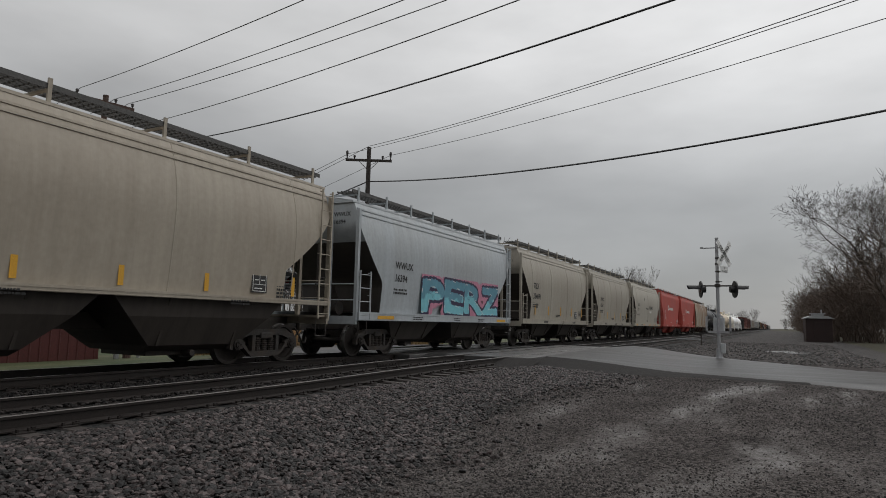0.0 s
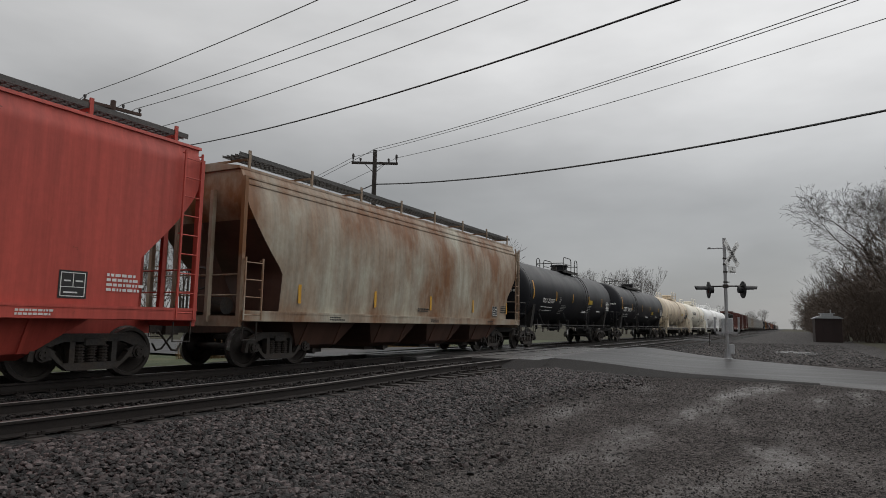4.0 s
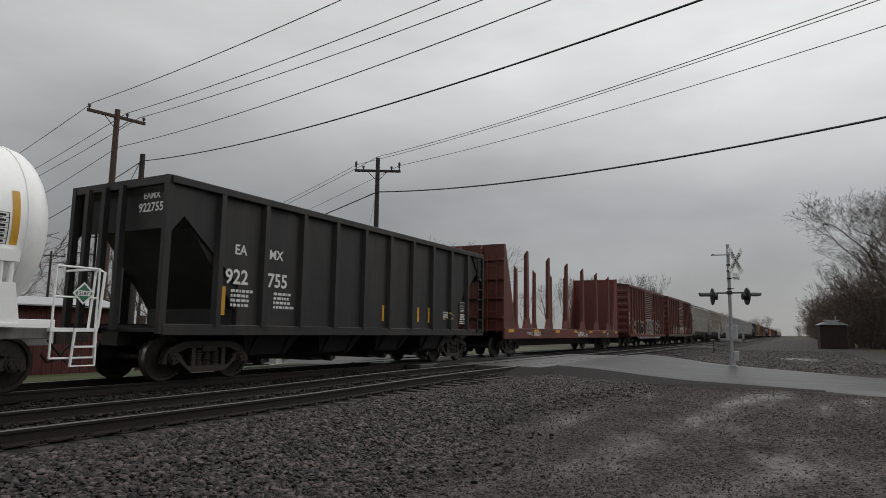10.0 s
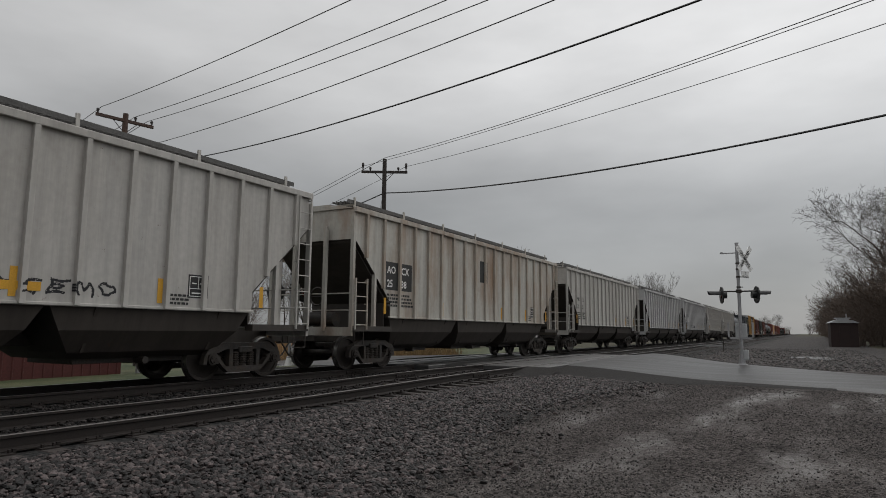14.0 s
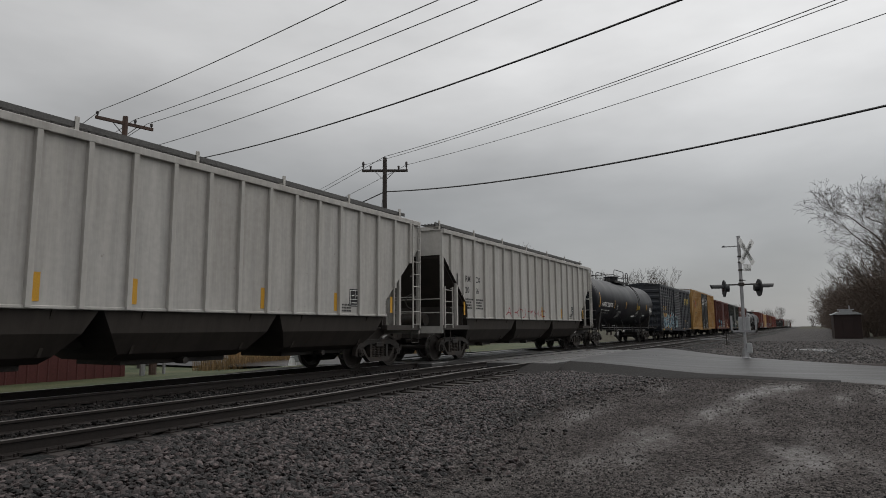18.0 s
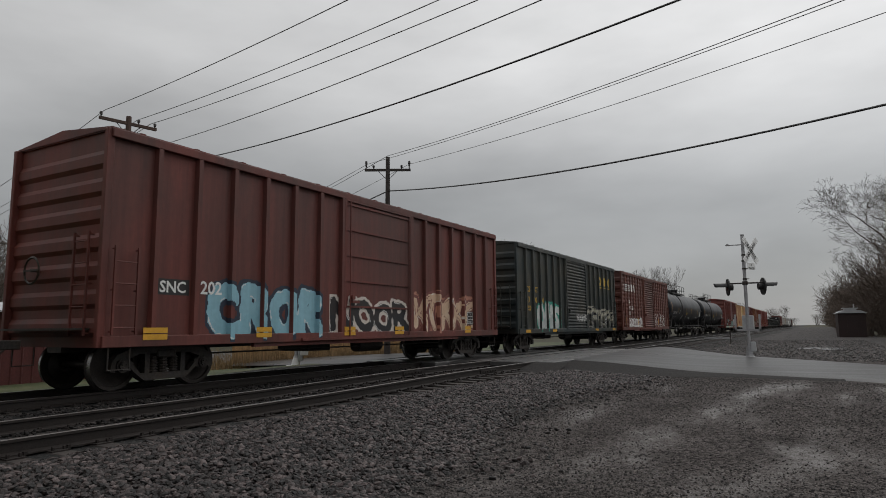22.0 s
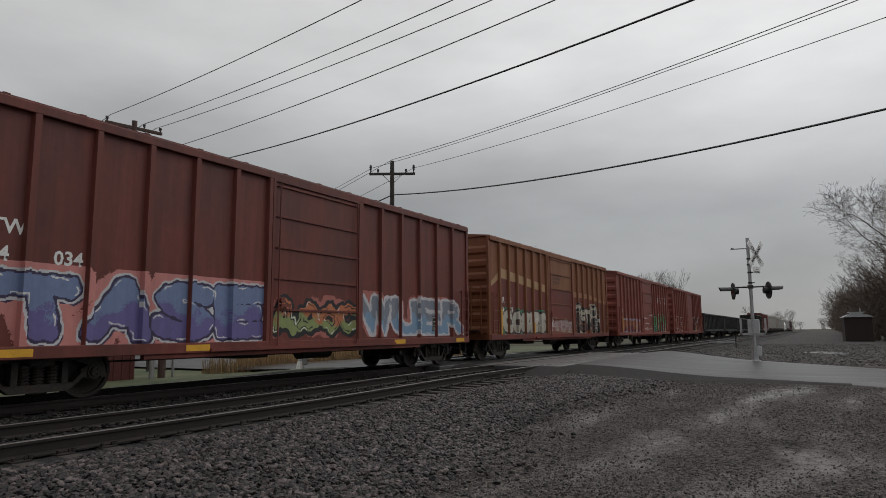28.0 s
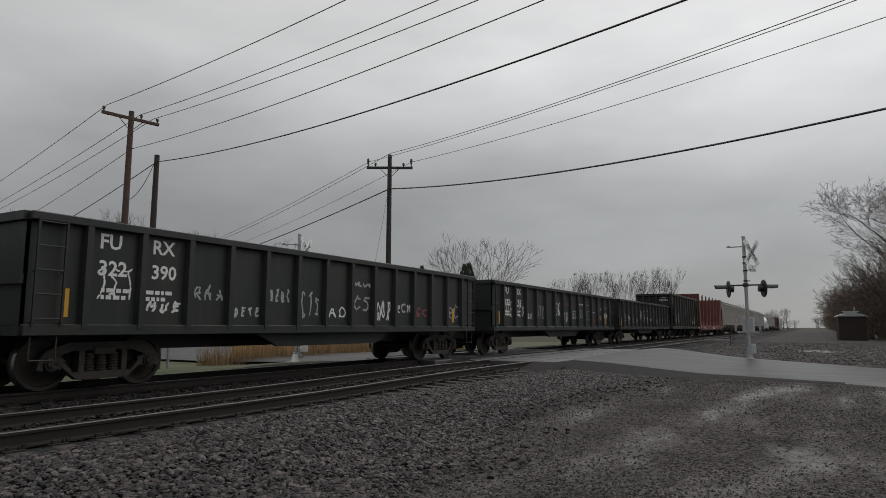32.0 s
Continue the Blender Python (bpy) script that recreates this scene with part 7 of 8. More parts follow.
def blocks(car, x, y, z, n, w, h, gap, mat, under=False, label="plain painted emblem", shapes="b", bend=None):
    """A painted company emblem, as plain shapes: o a ring, x crossed bars, a a wedge, t a bar on a stem, b a block."""
    t = w * 0.27
    for k in range(n):
        bd = Build()
        quad = lambda pts: bd.prism(pts, "x", x, x + 0.003)
        u = y + k * (w + gap)
        kind = shapes[k % len(shapes)]
        if kind == "o":
            arc = np.linspace(0, 2 * math.pi, 17)
            ring = [(u + w / 2 + w / 2 * math.cos(a), z + h / 2 + h / 2 * math.sin(a)) for a in arc]
            core = [(u + w / 2 + (w / 2 - t) * math.cos(a), z + h / 2 + (h / 2 - t) * math.sin(a)) for a in arc]
            for i in range(16):
                quad([ring[i], ring[i + 1], core[i + 1], core[i]])
        elif kind == "x":
            quad([(u, z), (u + t, z), (u + w, z + h), (u + w - t, z + h)])
            quad([(u + w - t, z), (u + w, z), (u + w / 2 + t * 0.7, z + h / 2), (u + w / 2 - t * 0.1, z + h * 0.45)])
            quad([(u, z + h), (u + w / 2 - t * 0.7, z + h / 2), (u + w / 2 + t * 0.1, z + h * 0.55), (u + t, z + h)])
        elif kind == "a":
            quad([(u, z), (u + t, z), (u + w / 2 + t * 0.4, z + h), (u + w / 2 - t * 0.4, z + h)])
            quad([(u + w - t, z), (u + w, z), (u + w / 2 + t * 0.5, z + h), (u + w / 2, z + h * 0.8)])
            quad([(u + t, z + h * 0.22), (u + w - t, z + h * 0.22), (u + w - t * 1.2, z + h * 0.42), (u + t * 1.2, z + h * 0.42)])
        elif kind == "t":
            quad([(u, z + h - t), (u + w, z + h - t), (u + w, z + h), (u, z + h)])
            quad([(u + w / 2 - t / 2, z), (u + w / 2 + t / 2, z), (u + w / 2 + t / 2, z + h - t), (u + w / 2 - t / 2, z + h - t)])
        else:
            c = min(w, h) * 0.2
            quad([(u + c, z), (u + w - c, z), (u + w, z + c), (u + w, z + h - c), (u + w - c, z + h), (u + c, z + h), (u, z + h - c), (u, z + c)])
        if under:
            bd.box(x, x + 0.003, u - 0.02, u + w + 0.02, z - h * 0.28, z - h * 0.14)
        ob = part("emblem", bd, mat, car, label)
        if bend:
            bend(ob)


TAN = paint("tan_grey_paint", (0.35, 0.31, 0.252), second=(0.30, 0.258, 0.205), runs=0.09)
BLUEGREY = paint("pale_blue_grey_paint", (0.37, 0.40, 0.42), second=(0.32, 0.335, 0.34), runs=0.09)
BEIGE = paint("beige_grey_paint", (0.335, 0.31, 0.26), second=(0.29, 0.26, 0.215), runs=0.09)
CREAMGREY = paint("light_beige_paint", (0.41, 0.385, 0.330), second=(0.36, 0.33, 0.275), runs=0.09)
REDHOP = paint("bright_red_paint", (0.48, 0.075, 0.055), second=(0.40, 0.065, 0.05))
RUSTY = paint("rusted_pale_paint", (0.46, 0.44, 0.36), second=(0.20, 0.085, 0.03), amount=0.52, scale=0.55, streak=1.6)
RUSTROOF = paint("rusty_roof", (0.10, 0.05, 0.035), second=(0.06, 0.03, 0.022))
BLACKTANK = paint("black_tank_paint", (0.016, 0.017, 0.021), 0.42, second=(0.018, 0.018, 0.020), runs=0.08, spec=0.16)
CREAMTANK = paint("stained_cream_paint", (0.74, 0.64, 0.49), second=(0.42, 0.31, 0.22), amount=0.37, streak=2.2, scale=1.0, runs=0.20)
IVORY = paint("ivory_tank_paint", (0.80, 0.76, 0.66), second=(0.74, 0.69, 0.60), amount=0.34, streak=2, runs=0.03, vary=0.04)
WHITETANK = paint("white_tank_paint", (0.90, 0.90, 0.89), 0.4, second=(0.86, 0.85, 0.83), amount=0.28, runs=0.0, vary=0.03)
BLACKCAR = paint("sooty_black_paint", (0.020, 0.019, 0.019), 0.6, second=(0.034, 0.029, 0.025))
OXIDE = paint("oxide_red_paint", (0.140, 0.036, 0.028), second=(0.082, 0.027, 0.021), amount=0.48)
OXIDEBRIGHT = paint("worn_oxide_red_paint", (0.185, 0.048, 0.038), second=(0.11, 0.038, 0.03))
BROWNRED = paint("brown_red_paint", (0.142, 0.040, 0.026), second=(0.085, 0.028, 0.020), amount=0.48)
MAROON = paint("maroon_paint", (0.160, 0.038, 0.028), second=(0.090, 0.024, 0.018), amount=0.47, scale=0.7, streak=2.2)
BRICK = paint("brick_red_paint", (0.205, 0.048, 0.034), second=(0.155, 0.045, 0.036))
REPAINT = paint("brown_red_repaint", (0.160, 0.031, 0.022), second=(0.115, 0.027, 0.020), amount=0.5, scale=0.8)
FADED = paint("faded_orange_red_paint", (0.175, 0.056, 0.024), second=(0.215, 0.085, 0.034), amount=0.45, scale=0.7)
GREYHOP = paint("weathered_grey_paint", (0.44, 0.425, 0.40), second=(0.37, 0.35, 0.32), runs=0.18)
GREYWORN = paint("rust_streaked_grey_paint", (0.45, 0.435, 0.395), second=(0.25, 0.15, 0.085), amount=0.40, scale=0.8, streak=3, runs=0.22)
GREYDARK = paint("dull_grey_paint", (0.44, 0.44, 0.44), second=(0.37, 0.36, 0.35))
DARKBLUE = paint("black_blue_paint", (0.022, 0.026, 0.034), 0.5, second=(0.034, 0.036, 0.04))
DARKGREEN = paint("dark_green_black_paint", (0.016, 0.026, 0.028), 0.5, second=(0.050, 0.046, 0.034), amount=0.46, scale=0.7, streak=1.6)
YELLOW = paint("rail_yellow_paint", (0.41, 0.235, 0.070), second=(0.31, 0.17, 0.05), amount=0.44)
TANBOX = paint("faded_tan_paint", (0.60, 0.39, 0.23), second=(0.46, 0.25, 0.12), amount=0.38, scale=0.8, streak=2.0)
TANDOOR = paint("mustard_door_paint", (0.56, 0.37, 0.13), second=(0.48, 0.31, 0.10))
CHARCOAL = paint("charcoal_green_paint", (0.016, 0.020, 0.019), 0.5, second=(0.030, 0.028, 0.024))
WHITEROOF = paint("white_roof_paint", (0.60, 0.60, 0.60), second=(0.5, 0.49, 0.48))
# darker than the body coats: hopper bays and the lower end faces
BAY = paint("dark_bay_paint", (0.052, 0.044, 0.038), second=(0.036, 0.030, 0.026))
W, K = (0.70, 0.70, 0.68), (0.015, 0.015, 0.018)

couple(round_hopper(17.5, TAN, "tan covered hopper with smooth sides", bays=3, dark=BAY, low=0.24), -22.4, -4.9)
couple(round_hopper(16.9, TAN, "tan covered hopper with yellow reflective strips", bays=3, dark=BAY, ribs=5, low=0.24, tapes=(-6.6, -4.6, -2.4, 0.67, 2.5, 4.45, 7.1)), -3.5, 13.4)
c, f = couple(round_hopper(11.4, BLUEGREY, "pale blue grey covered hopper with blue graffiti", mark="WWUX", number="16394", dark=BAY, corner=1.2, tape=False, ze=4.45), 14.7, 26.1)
for y in (-4.3, 4.6):
    stripe(c, 1.582, y, 1.10, w=0.9, h=0.10)
graffiti(c, lambda y, z: 1.565, -2.2, 4.3, 1.28, 2.62, [(0.10, 0.26, 0.34), (0.18, 0.48, 0.55), (0.03, 0.02, 0.06), (0.48, 0.20, 0.28)], 14, 4, 0.13, text="PERZ", swell=0.085, halo=0.30)
couple(round_hopper(11.4, BEIGE, "beige covered hopper with black lettering", mark="TILX", number="334691", dark=BAY, ribs=4, size=0.38, ty=1.52, tz=2.75, corner=1.25), 27.6, 39.0)
couple(round_hopper(11.5, BEIGE, "dull beige covered hopper with black lettering", mark="HWCX", number="12530", dark=BAY, ribs=6, size=0.30, corner=1.25), 40.3, 51.8)
c, f = couple(round_hopper(12.9, CREAMGREY, "light beige covered hopper with a dark emblem", mark="SHQX", number="3793", dark=BAY, ribs=3, size=0.30, ty=1.75, tz=2.72, corner=1.15, tape=False), 53.1, 66.0)
for y in (-5.2, -2.2, 0.6, 2.9, 5.2):
    stripe(c, 1.582, y, 1.10, w=0.62, h=0.10)
lettering("Wholesale", 0.26, M_STENCILBLACK, c, (1.567, -1.1, 2.52), name="slogan", label="painted slogan")
blocks(c, 1.545, -1.9, 2.98, 1, 0.34, 0.50, 0.07, spray((0.05, 0.09, 0.05)), shapes="a")
blocks(c, 1.545, -1.5, 2.98, 5, 0.20, 0.28, 0.05, M_STENCILBLACK)
lettering("GROWING", 0.36, M_STENCILBLACK, c, (1.567, 0.45, 2.56), name="slogan", label="painted slogan")
lettering("together", 0.34, M_STENCIL, c, (1.567, 0.55, 2.22), name="slogan", label="painted slogan")
for a, b in ((67.35, 80.35), (81.9, 95.3)):
    c, f = couple(round_hopper(b - a, REDHOP, "bright red covered hopper with white lettering", mark="POTX", number="2530" if a < 70 else "2541", ink=M_STENCIL, straight=True, size=0.26, corner=1.2, ty=2.1, tz=2.5, dark=REDHOP, tape=False, walkz=0.25), a, b)
    blocks(c, 1.508, -2.3, 2.72, 1, 0.62, 0.58, 0.1, M_STENCIL, shapes="o")
    blocks(c, 1.508, -1.35, 2.80, 10, 0.22, 0.28, 0.06, M_STENCIL)
couple(round_hopper(16.2, RUSTY, "rust-blotched pale covered hopper", bays=4, dark=RUSTROOF, corner=1.2, ze=4.5), 96.5, 112.75)
for a, b, mk, no in ((113.6, 130.0, "TILX", "251057"), (131.9, 150.3, "CBTX", "784938")):
    couple(tank_car(b - a, BLACKTANK, "glossy black tank car with white lettering", mark=mk, number=no, bands=2, r=1.53, zc=2.64, trim_coat=BLACKCAR, size=0.30 if mk == "TILX" else 0.40, platform=(1.0, 1.35) if mk == "TILX" else (-0.8, 3.1), ladder_at=1.55 if mk == "TILX" else -3.7, mark_at=2.45 if mk == "TILX" else None, notice_at=2.42 if mk == "TILX" else 3.2), a, b)
c, at, curved = couple(tank_car(15.8, CREAMTANK, "stained cream tank car with black lettering", mark="TILX", number="20105", ink=M_STENCILBLACK, white=True, r=1.46, zc=2.66, trim_coat=CREAMTANK, bands=4, platform=(1.3, 1.5), ladder_at=0.8), 152.2, 168.0)
for txt, z in (("CARBON DIOXIDE", 2.86), ("REFRIGERATED LIQUID", 2.62)):
    curved(lettering(txt, 0.25, M_STENCILBLACK, c, (2, 5.0, z), name="lettering", label="painted safety wording", stretch=0.82))
curved(part("data_table", Build().box(2, 2.003, 5.15, 6.0, 2.02, 2.28).box(2, 2.003, 6.0, 6.9, 2.02, 2.28).box(2, 2.003, 5.15, 6.0, 2.28, 2.54).box(2, 2.003, 6.0, 6.9, 2.28, 2.54), M_STENCILBLACK, c, "black data table with pale rows"))
for k in range(5):
    ob = curved(bars(c, 2, 5.2, 2.50 - 0.095 * k, 1.55, 1, 0.035, M_STENCIL))
    for v in ob.data.vertices:
        v.co.x += 0.004
curved(part("notice", Build().box(2, 2.003, 2.5, 3.4, 2.30, 2.45).box(2, 2.003, 2.5, 3.4, 2.45, 2.60), spray((0.55, 0.40, 0.03)), c, "yellow notice"))
graffiti(c, lambda y, z: at(1.95), 3.6, 5.2, 1.72, 2.12, [(0.12, 0.10, 0.09)] * 2, 17, 5, 0.016, cloud=False, tag=True)
for a, b, mk, no, coat in ((170.1, 185.5, "PROX", "91666", IVORY), (187.2, 204.0, "TILX", "402143", WHITETANK), (205.6, 222.3, "TILX", "402132", WHITETANK)):
    c, at, curved = couple(tank_car(b - a, coat, "white insulated tank car with black lettering" if coat is WHITETANK else "ivory insulated tank car with a black emblem", mark=mk, number=no, ink=M_STENCILBLACK, white=True, r=1.44, zc=2.65, trim_coat=coat, bands=3, platform=(0.9, 1.9), ladder_at=0.7), a, b)
    if coat is IVORY:
        blocks(c, 2, -5.4, 2.60, 6, 0.48, 0.42, 0.09, M_STENCILBLACK, shapes="booob", bend=curved)
    for k, (txt, y, z) in enumerate((("REGULATING VALVES", 1.4, 2.10), ("VENTING NORMAL", 1.4, 1.88), ("CARBON DIOXIDE", c["half"] - 3.25, 2.12), ("REFRIGERATED LIQUID", c["half"] - 3.45, 1.92))):
        curved(lettering(txt, 0.18, M_STENCILBLACK, c, (2, y, z), name="lettering", label="painted safety wording", stretch=0.62))
    table, e = Build(), c["half"] - 2.05
    for k in range(7):
        table.box(2, 2.004, e, e + 1.05, 2.30 + 0.08 * k, 2.308 + 0.08 * k)
    for y in (e, e + 0.6, e + 0.83, e + 1.04):
        for k in range(6):
            table.box(2, 2.004, y, y + 0.012, 2.30 + 0.08 * k, 2.38 + 0.08 * k)
    for k in range(6):
        for p, q in ((0.05, 0.30 + 0.05 * (k % 3)), (0.65, 0.78), (0.87, 1.0)):
            table.box(2, 2.004, e + p, e + q, 2.325 + 0.08 * k, 2.36 + 0.08 * k)
    tagged(curved(part("data_table", table, M_STENCILBLACK, c)), kind="stuff")
    e = c["half"] - 4.7
    curved(part("notice", Build().box(2, 2.003, e, e + 0.75, 2.34, 2.46).box(2, 2.003, e, e + 0.75, 2.46, 2.58).box(2, 2.003, e, e + 0.75, 2.58, 2.68), spray((0.55, 0.40, 0.03)), c, "yellow notice"))
    for z, q in ((2.60, 0.04), (2.54, 0.02), (2.50, 0.02), (2.38, 0.085)):
        ob = curved(bars(c, 2, e + 0.04, z + q, 0.62, 1, q, M_STENCILBLACK))
        for v in ob.data.vertices:
            v.co.x += 0.004
    if coat is WHITETANK:
        for s in (-1, 1):
            y, z = s * (c["half"] + 0.25), 1.62
            plate = part("placard", Build().prism([(y - 0.19, z), (y, z - 0.19), (y + 0.19, z), (y, z + 0.19)], "x", 1.475, 1.482), M_WHITE, c, "diamond placard")
            part("placard_face", Build().prism([(y - 0.15, z), (y, z - 0.15), (y + 0.15, z), (y, z + 0.15)], "x", 1.480, 1.486), spray((0.03, 0.16, 0.09)), plate)
            part("placard_band", Build().box(1.484, 1.489, y - 0.11, y + 0.11, z - 0.045, z + 0.045), M_WHITE, plate)
            lettering("2187", 0.085, M_STENCILBLACK, plate, (1.491, y - 0.09, z - 0.03))
c, f = couple(open_hopper(14.2, BLACKCAR, "sooty black open hopper with white numbers", mark="EAMX", number="922755"), 224.05, 238.3)
graffiti(c, f, 4.0, 4.9, 1.35, 1.8, [(0.40, 0.34, 0.06)] * 2, 8, 3, 0.016, cloud=False, tag=True)
for y in (0.4, 2.4):
    stripe(c, 1.454, y, 1.34)
c, f = couple(bulkhead_flat(19.6, OXIDE, "empty oxide red bulkhead flat car with tall stakes"), 240.4, 260.0)
graffiti(c, f, 0.4, 1.9, 0.82, 1.18, [W, W], 9, 4, 0.02, cloud=False, line_only=True)
c, f = couple(box_car(14.8, 4.62, 0.85, OXIDE, "oxide red box car with white tagged lettering", posts=5, mark="BKTY", number="150083", size=0.26, door_at=(-1.8, 1.5), mark_y=-6.7, mark_z=2.42, thick=0.10), 263.35, 278.2)
graffiti(c, f, -5.6, -1.9, 0.95, 2.1, [(0.028, 0.022, 0.024), (0.020, 0.018, 0.020), (0.40, 0.33, 0.27), (0.34, 0.22, 0.15)], 21, 5, 0.13, text="CLOBS", swell=0.13, halo=0.17)
graffiti(c, f, -1.8, 4.9, 0.95, 2.35, [(0.022, 0.018, 0.018), (0.040, 0.02, 0.02), (0.36, 0.33, 0.31)], 22, 7, 0.13, cloud=False)
for a, b in ((1.4, 2.0), (2.4, 3.0)):
    graffiti(c, f, a, b, 2.75, 3.45, [(0.60, 0.42, 0.26)] * 2, int(a * 10), 2, 0.04, cloud=False, line_only=True)
graffiti(c, f, 6.6, 7.1, 2.3, 3.4, [(0.40, 0.20, 0.16)] * 2, 27, 1, 0.03, cloud=False, line_only=True)
part("sill_plate", Build().prism([(-4.8, 0.92), (4.8, 0.92), (4.4, 0.70), (-4.4, 0.70)], "x", 1.545, 1.575), spray((0.42, 0.41, 0.38)), c, "white painted lower sill")
for k in range(9):
    part("scallop", Build().prism([(0.33 * math.cos(t), -0.17 * math.sin(t)) for t in np.linspace(0, math.pi, 9)], "x", 0, 0.006), spray((0.022, 0.018, 0.018)), c, at=(1.575, -4.1 + 1.02 * k, 0.915))
c, f = couple(box_car(15.55, 4.66, 0.85, OXIDE, "oxide red box car with a corrugated door and pale graffiti", posts=5, mark="BKTY", number="151342", size=0.26, door_at=(-1.4, 1.6), mark_y=-6.6, mark_z=2.25, thick=0.10, sill_coat=paint("algae_green_sill", (0.075, 0.080, 0.032), second=(0.10, 0.035, 0.028))), 280.35, 295.9)
graffiti(c, f, -5.1, -1.4, 0.95, 1.95, [(0.36, 0.44, 0.34), (0.26, 0.34, 0.32), (0.05, 0.05, 0.05), (0.40, 0.30, 0.12)], 23, 4, 0.18)
graffiti(c, f, -1.4, 7.0, 0.95, 1.95, [(0.50, 0.50, 0.42), (0.28, 0.12, 0.08), (0.05, 0.04, 0.04), (0.20, 0.06, 0.05)], 24, 8, 0.11)
HOP = "weathered grey covered hopper with outside ribs"
c, f = couple(ribbed_hopper(16.5, GREYHOP, HOP + " and black lettering", mark="RMCX", number="2062", dark=BAY), 297.8, 314.35)
graffiti(c, f, 1.2, 3.3, 1.50, 2.0, [K, K], 30, 5, 0.022, cloud=False, tag=True)
part("notice", Build().box(1.474, 1.477, 1.4, 2.0, 1.66, 1.80), M_REFLECT, c, "yellow notice")
c, f = couple(ribbed_hopper(16.3, GREYWORN, "rust-streaked grey covered hopper with patched paint", mark="AOCX", number="2538", dark=BAY, patch="black"), 316.1, 332.4)
part("paint_patch", Build().box(1.472, 1.476, -0.4, 0.25, 2.9, 3.7), M_STENCILBLACK, c, "black painted-over patch")
couple(ribbed_hopper(16.2, GREYHOP, HOP, mark="RMCX", number="2033", dark=BAY), 334.1, 350.3)
couple(ribbed_hopper(16.6, GREYDARK, "dull grey covered hopper with outside ribs", dark=BAY), 352.4, 369.2)
c, f = couple(ribbed_hopper(16.5, GREYDARK, "dull grey covered hopper with bold black and white numbers", mark="RMCX", number="2074", size=0.42, dark=BAY, patch="white"), 371.0, 387.5)
graffiti(c, f, -3.8, -2.3, 1.46, 2.10, [K, K], 33, 4, 0.028, cloud=False, tag=True)
graffiti(c, f, -1.9, -0.9, 1.46, 2.05, [K, K], 34, 4, 0.028, cloud=False, tag=True)
couple(ribbed_hopper(16.3, GREYHOP, HOP + " and faded lettering", mark="RMCX", number="2016", dark=BAY), 389.45, 405.75)
c, f = couple(ribbed_hopper(16.9, GREYHOP, HOP + " and red tags", mark="RMCX", number="2066", dark=BAY), 407.25, 424.15)
graffiti(c, f, -3.4, 1.2, 1.45, 2.05, [(0.28, 0.04, 0.05), K], 35, 6, 0.020, cloud=False, tag=True)
c, at, curved = couple(tank_car(16.5, BLACKTANK, "glossy black tank car with white lettering and tags", mark="NATX", number="252475", size=0.36, bands=2, trim_coat=BLACKCAR, tz=2.35), 424.9, 441.4)
c, f = couple(box_car(15.4, 4.62, 0.80, DARKBLUE, "black box car with a yellow emblem and blue graffiti", tape="flat", posts=6, door_at=(-1.6, 1.6), mark_y=-6.9, mark_z=2.54, mark="CSXT", number="138469", size=0.43, ink=spray((0.55, 0.32, 0.04)), thick=0.06, sheets=True), 443.9, 459.3)
blocks(c, 1.515, 4.37, 3.40, 3, 0.50, 0.48, 0.364, spray((0.55, 0.40, 0.05)), under=True, shapes="obx")
graffiti(c, f, -7.3, -0.4, 0.98, 2.4, [(0.03, 0.05, 0.085), (0.05, 0.10, 0.14), (0.28, 0.42, 0.46), (0.40, 0.13, 0.07)], 44, 5, 0.13)
c, f = couple(box_car(18.6, 5.06, 0.84, YELLOW, "tall yellow box car with dark double doors", posts=8, door="double", door_at=(-2.3, 2.4), door_coat=CHARCOAL, end_coat=YELLOW, mark="TBOX", number="673338", by=2, size=0.40, ink=M_STENCILBLACK, mark_y=-7.6, mark_z=2.42, roof=WHITEROOF, thick=0.05, ridge=0.10, rails=(1.45, 2.88, 4.28), ends=4), 461.0, 479.6)
for k, txt in enumerate(("next", "load")):
    lettering(txt, 0.36, M_STENCILBLACK, c, (1.486, -8.28, 3.80 - 0.30 * k), name="slogan", label="painted slogan")
for k, txt in enumerate(("any", "road")):
    lettering(txt, 0.34, M_STENCILBLACK, c, (1.486, -5.70, 3.72 - 0.28 * k), name="slogan", label="painted slogan")
for ang, col in ((40, (0.50, 0.05, 0.04)), (-40, (0.06, 0.10, 0.32))):
    o = part("emblem", Build().box(0, 0.004, -0.78, 0.78, -0.13, 0.13), spray(col), c, "crossed bars emblem")
    o.matrix_basis = pose(1.486 + (0.004 if ang > 0 else 0), -6.9, 3.60, ang)
blocks(c, 1.486, 4.7, 3.75, 3, 0.55, 0.50, 0.12, spray((0.35, 0.10, 0.05)), shapes="ttx")
part("end_band", Build().box(-1.38, 1.38, -9.316, -9.302, 4.58, 5.02), WHITEROOF, c, "white band across the end")
lettering("TBOX 673338", 0.15, M_STENCILBLACK, c, (0.35, -9.319, 4.72), (90, 0, 0), name="end_lettering", label="painted number high on the end")
lettering("EXCESS HEIGHT CAR", 0.12, M_STENCILBLACK, c, (-1.2, -9.319, 4.72), (90, 0, 0), name="end_lettering", label="painted notice high on the end")
lettering("RAILCAR POOLING EXPERTS", 0.28, spray((0.35, 0.10, 0.05)), c, (1.486, 3.6, 3.32), name="slogan", label="painted slogan", stretch=1.05)
for k in range(5):
    for a, b in ((-2.1, -0.3), (0.3, 2.1)):
        bars(c, 1.57, a, 4.35 - 0.16 * k, b - a, 1, 0.09, M_STENCIL)
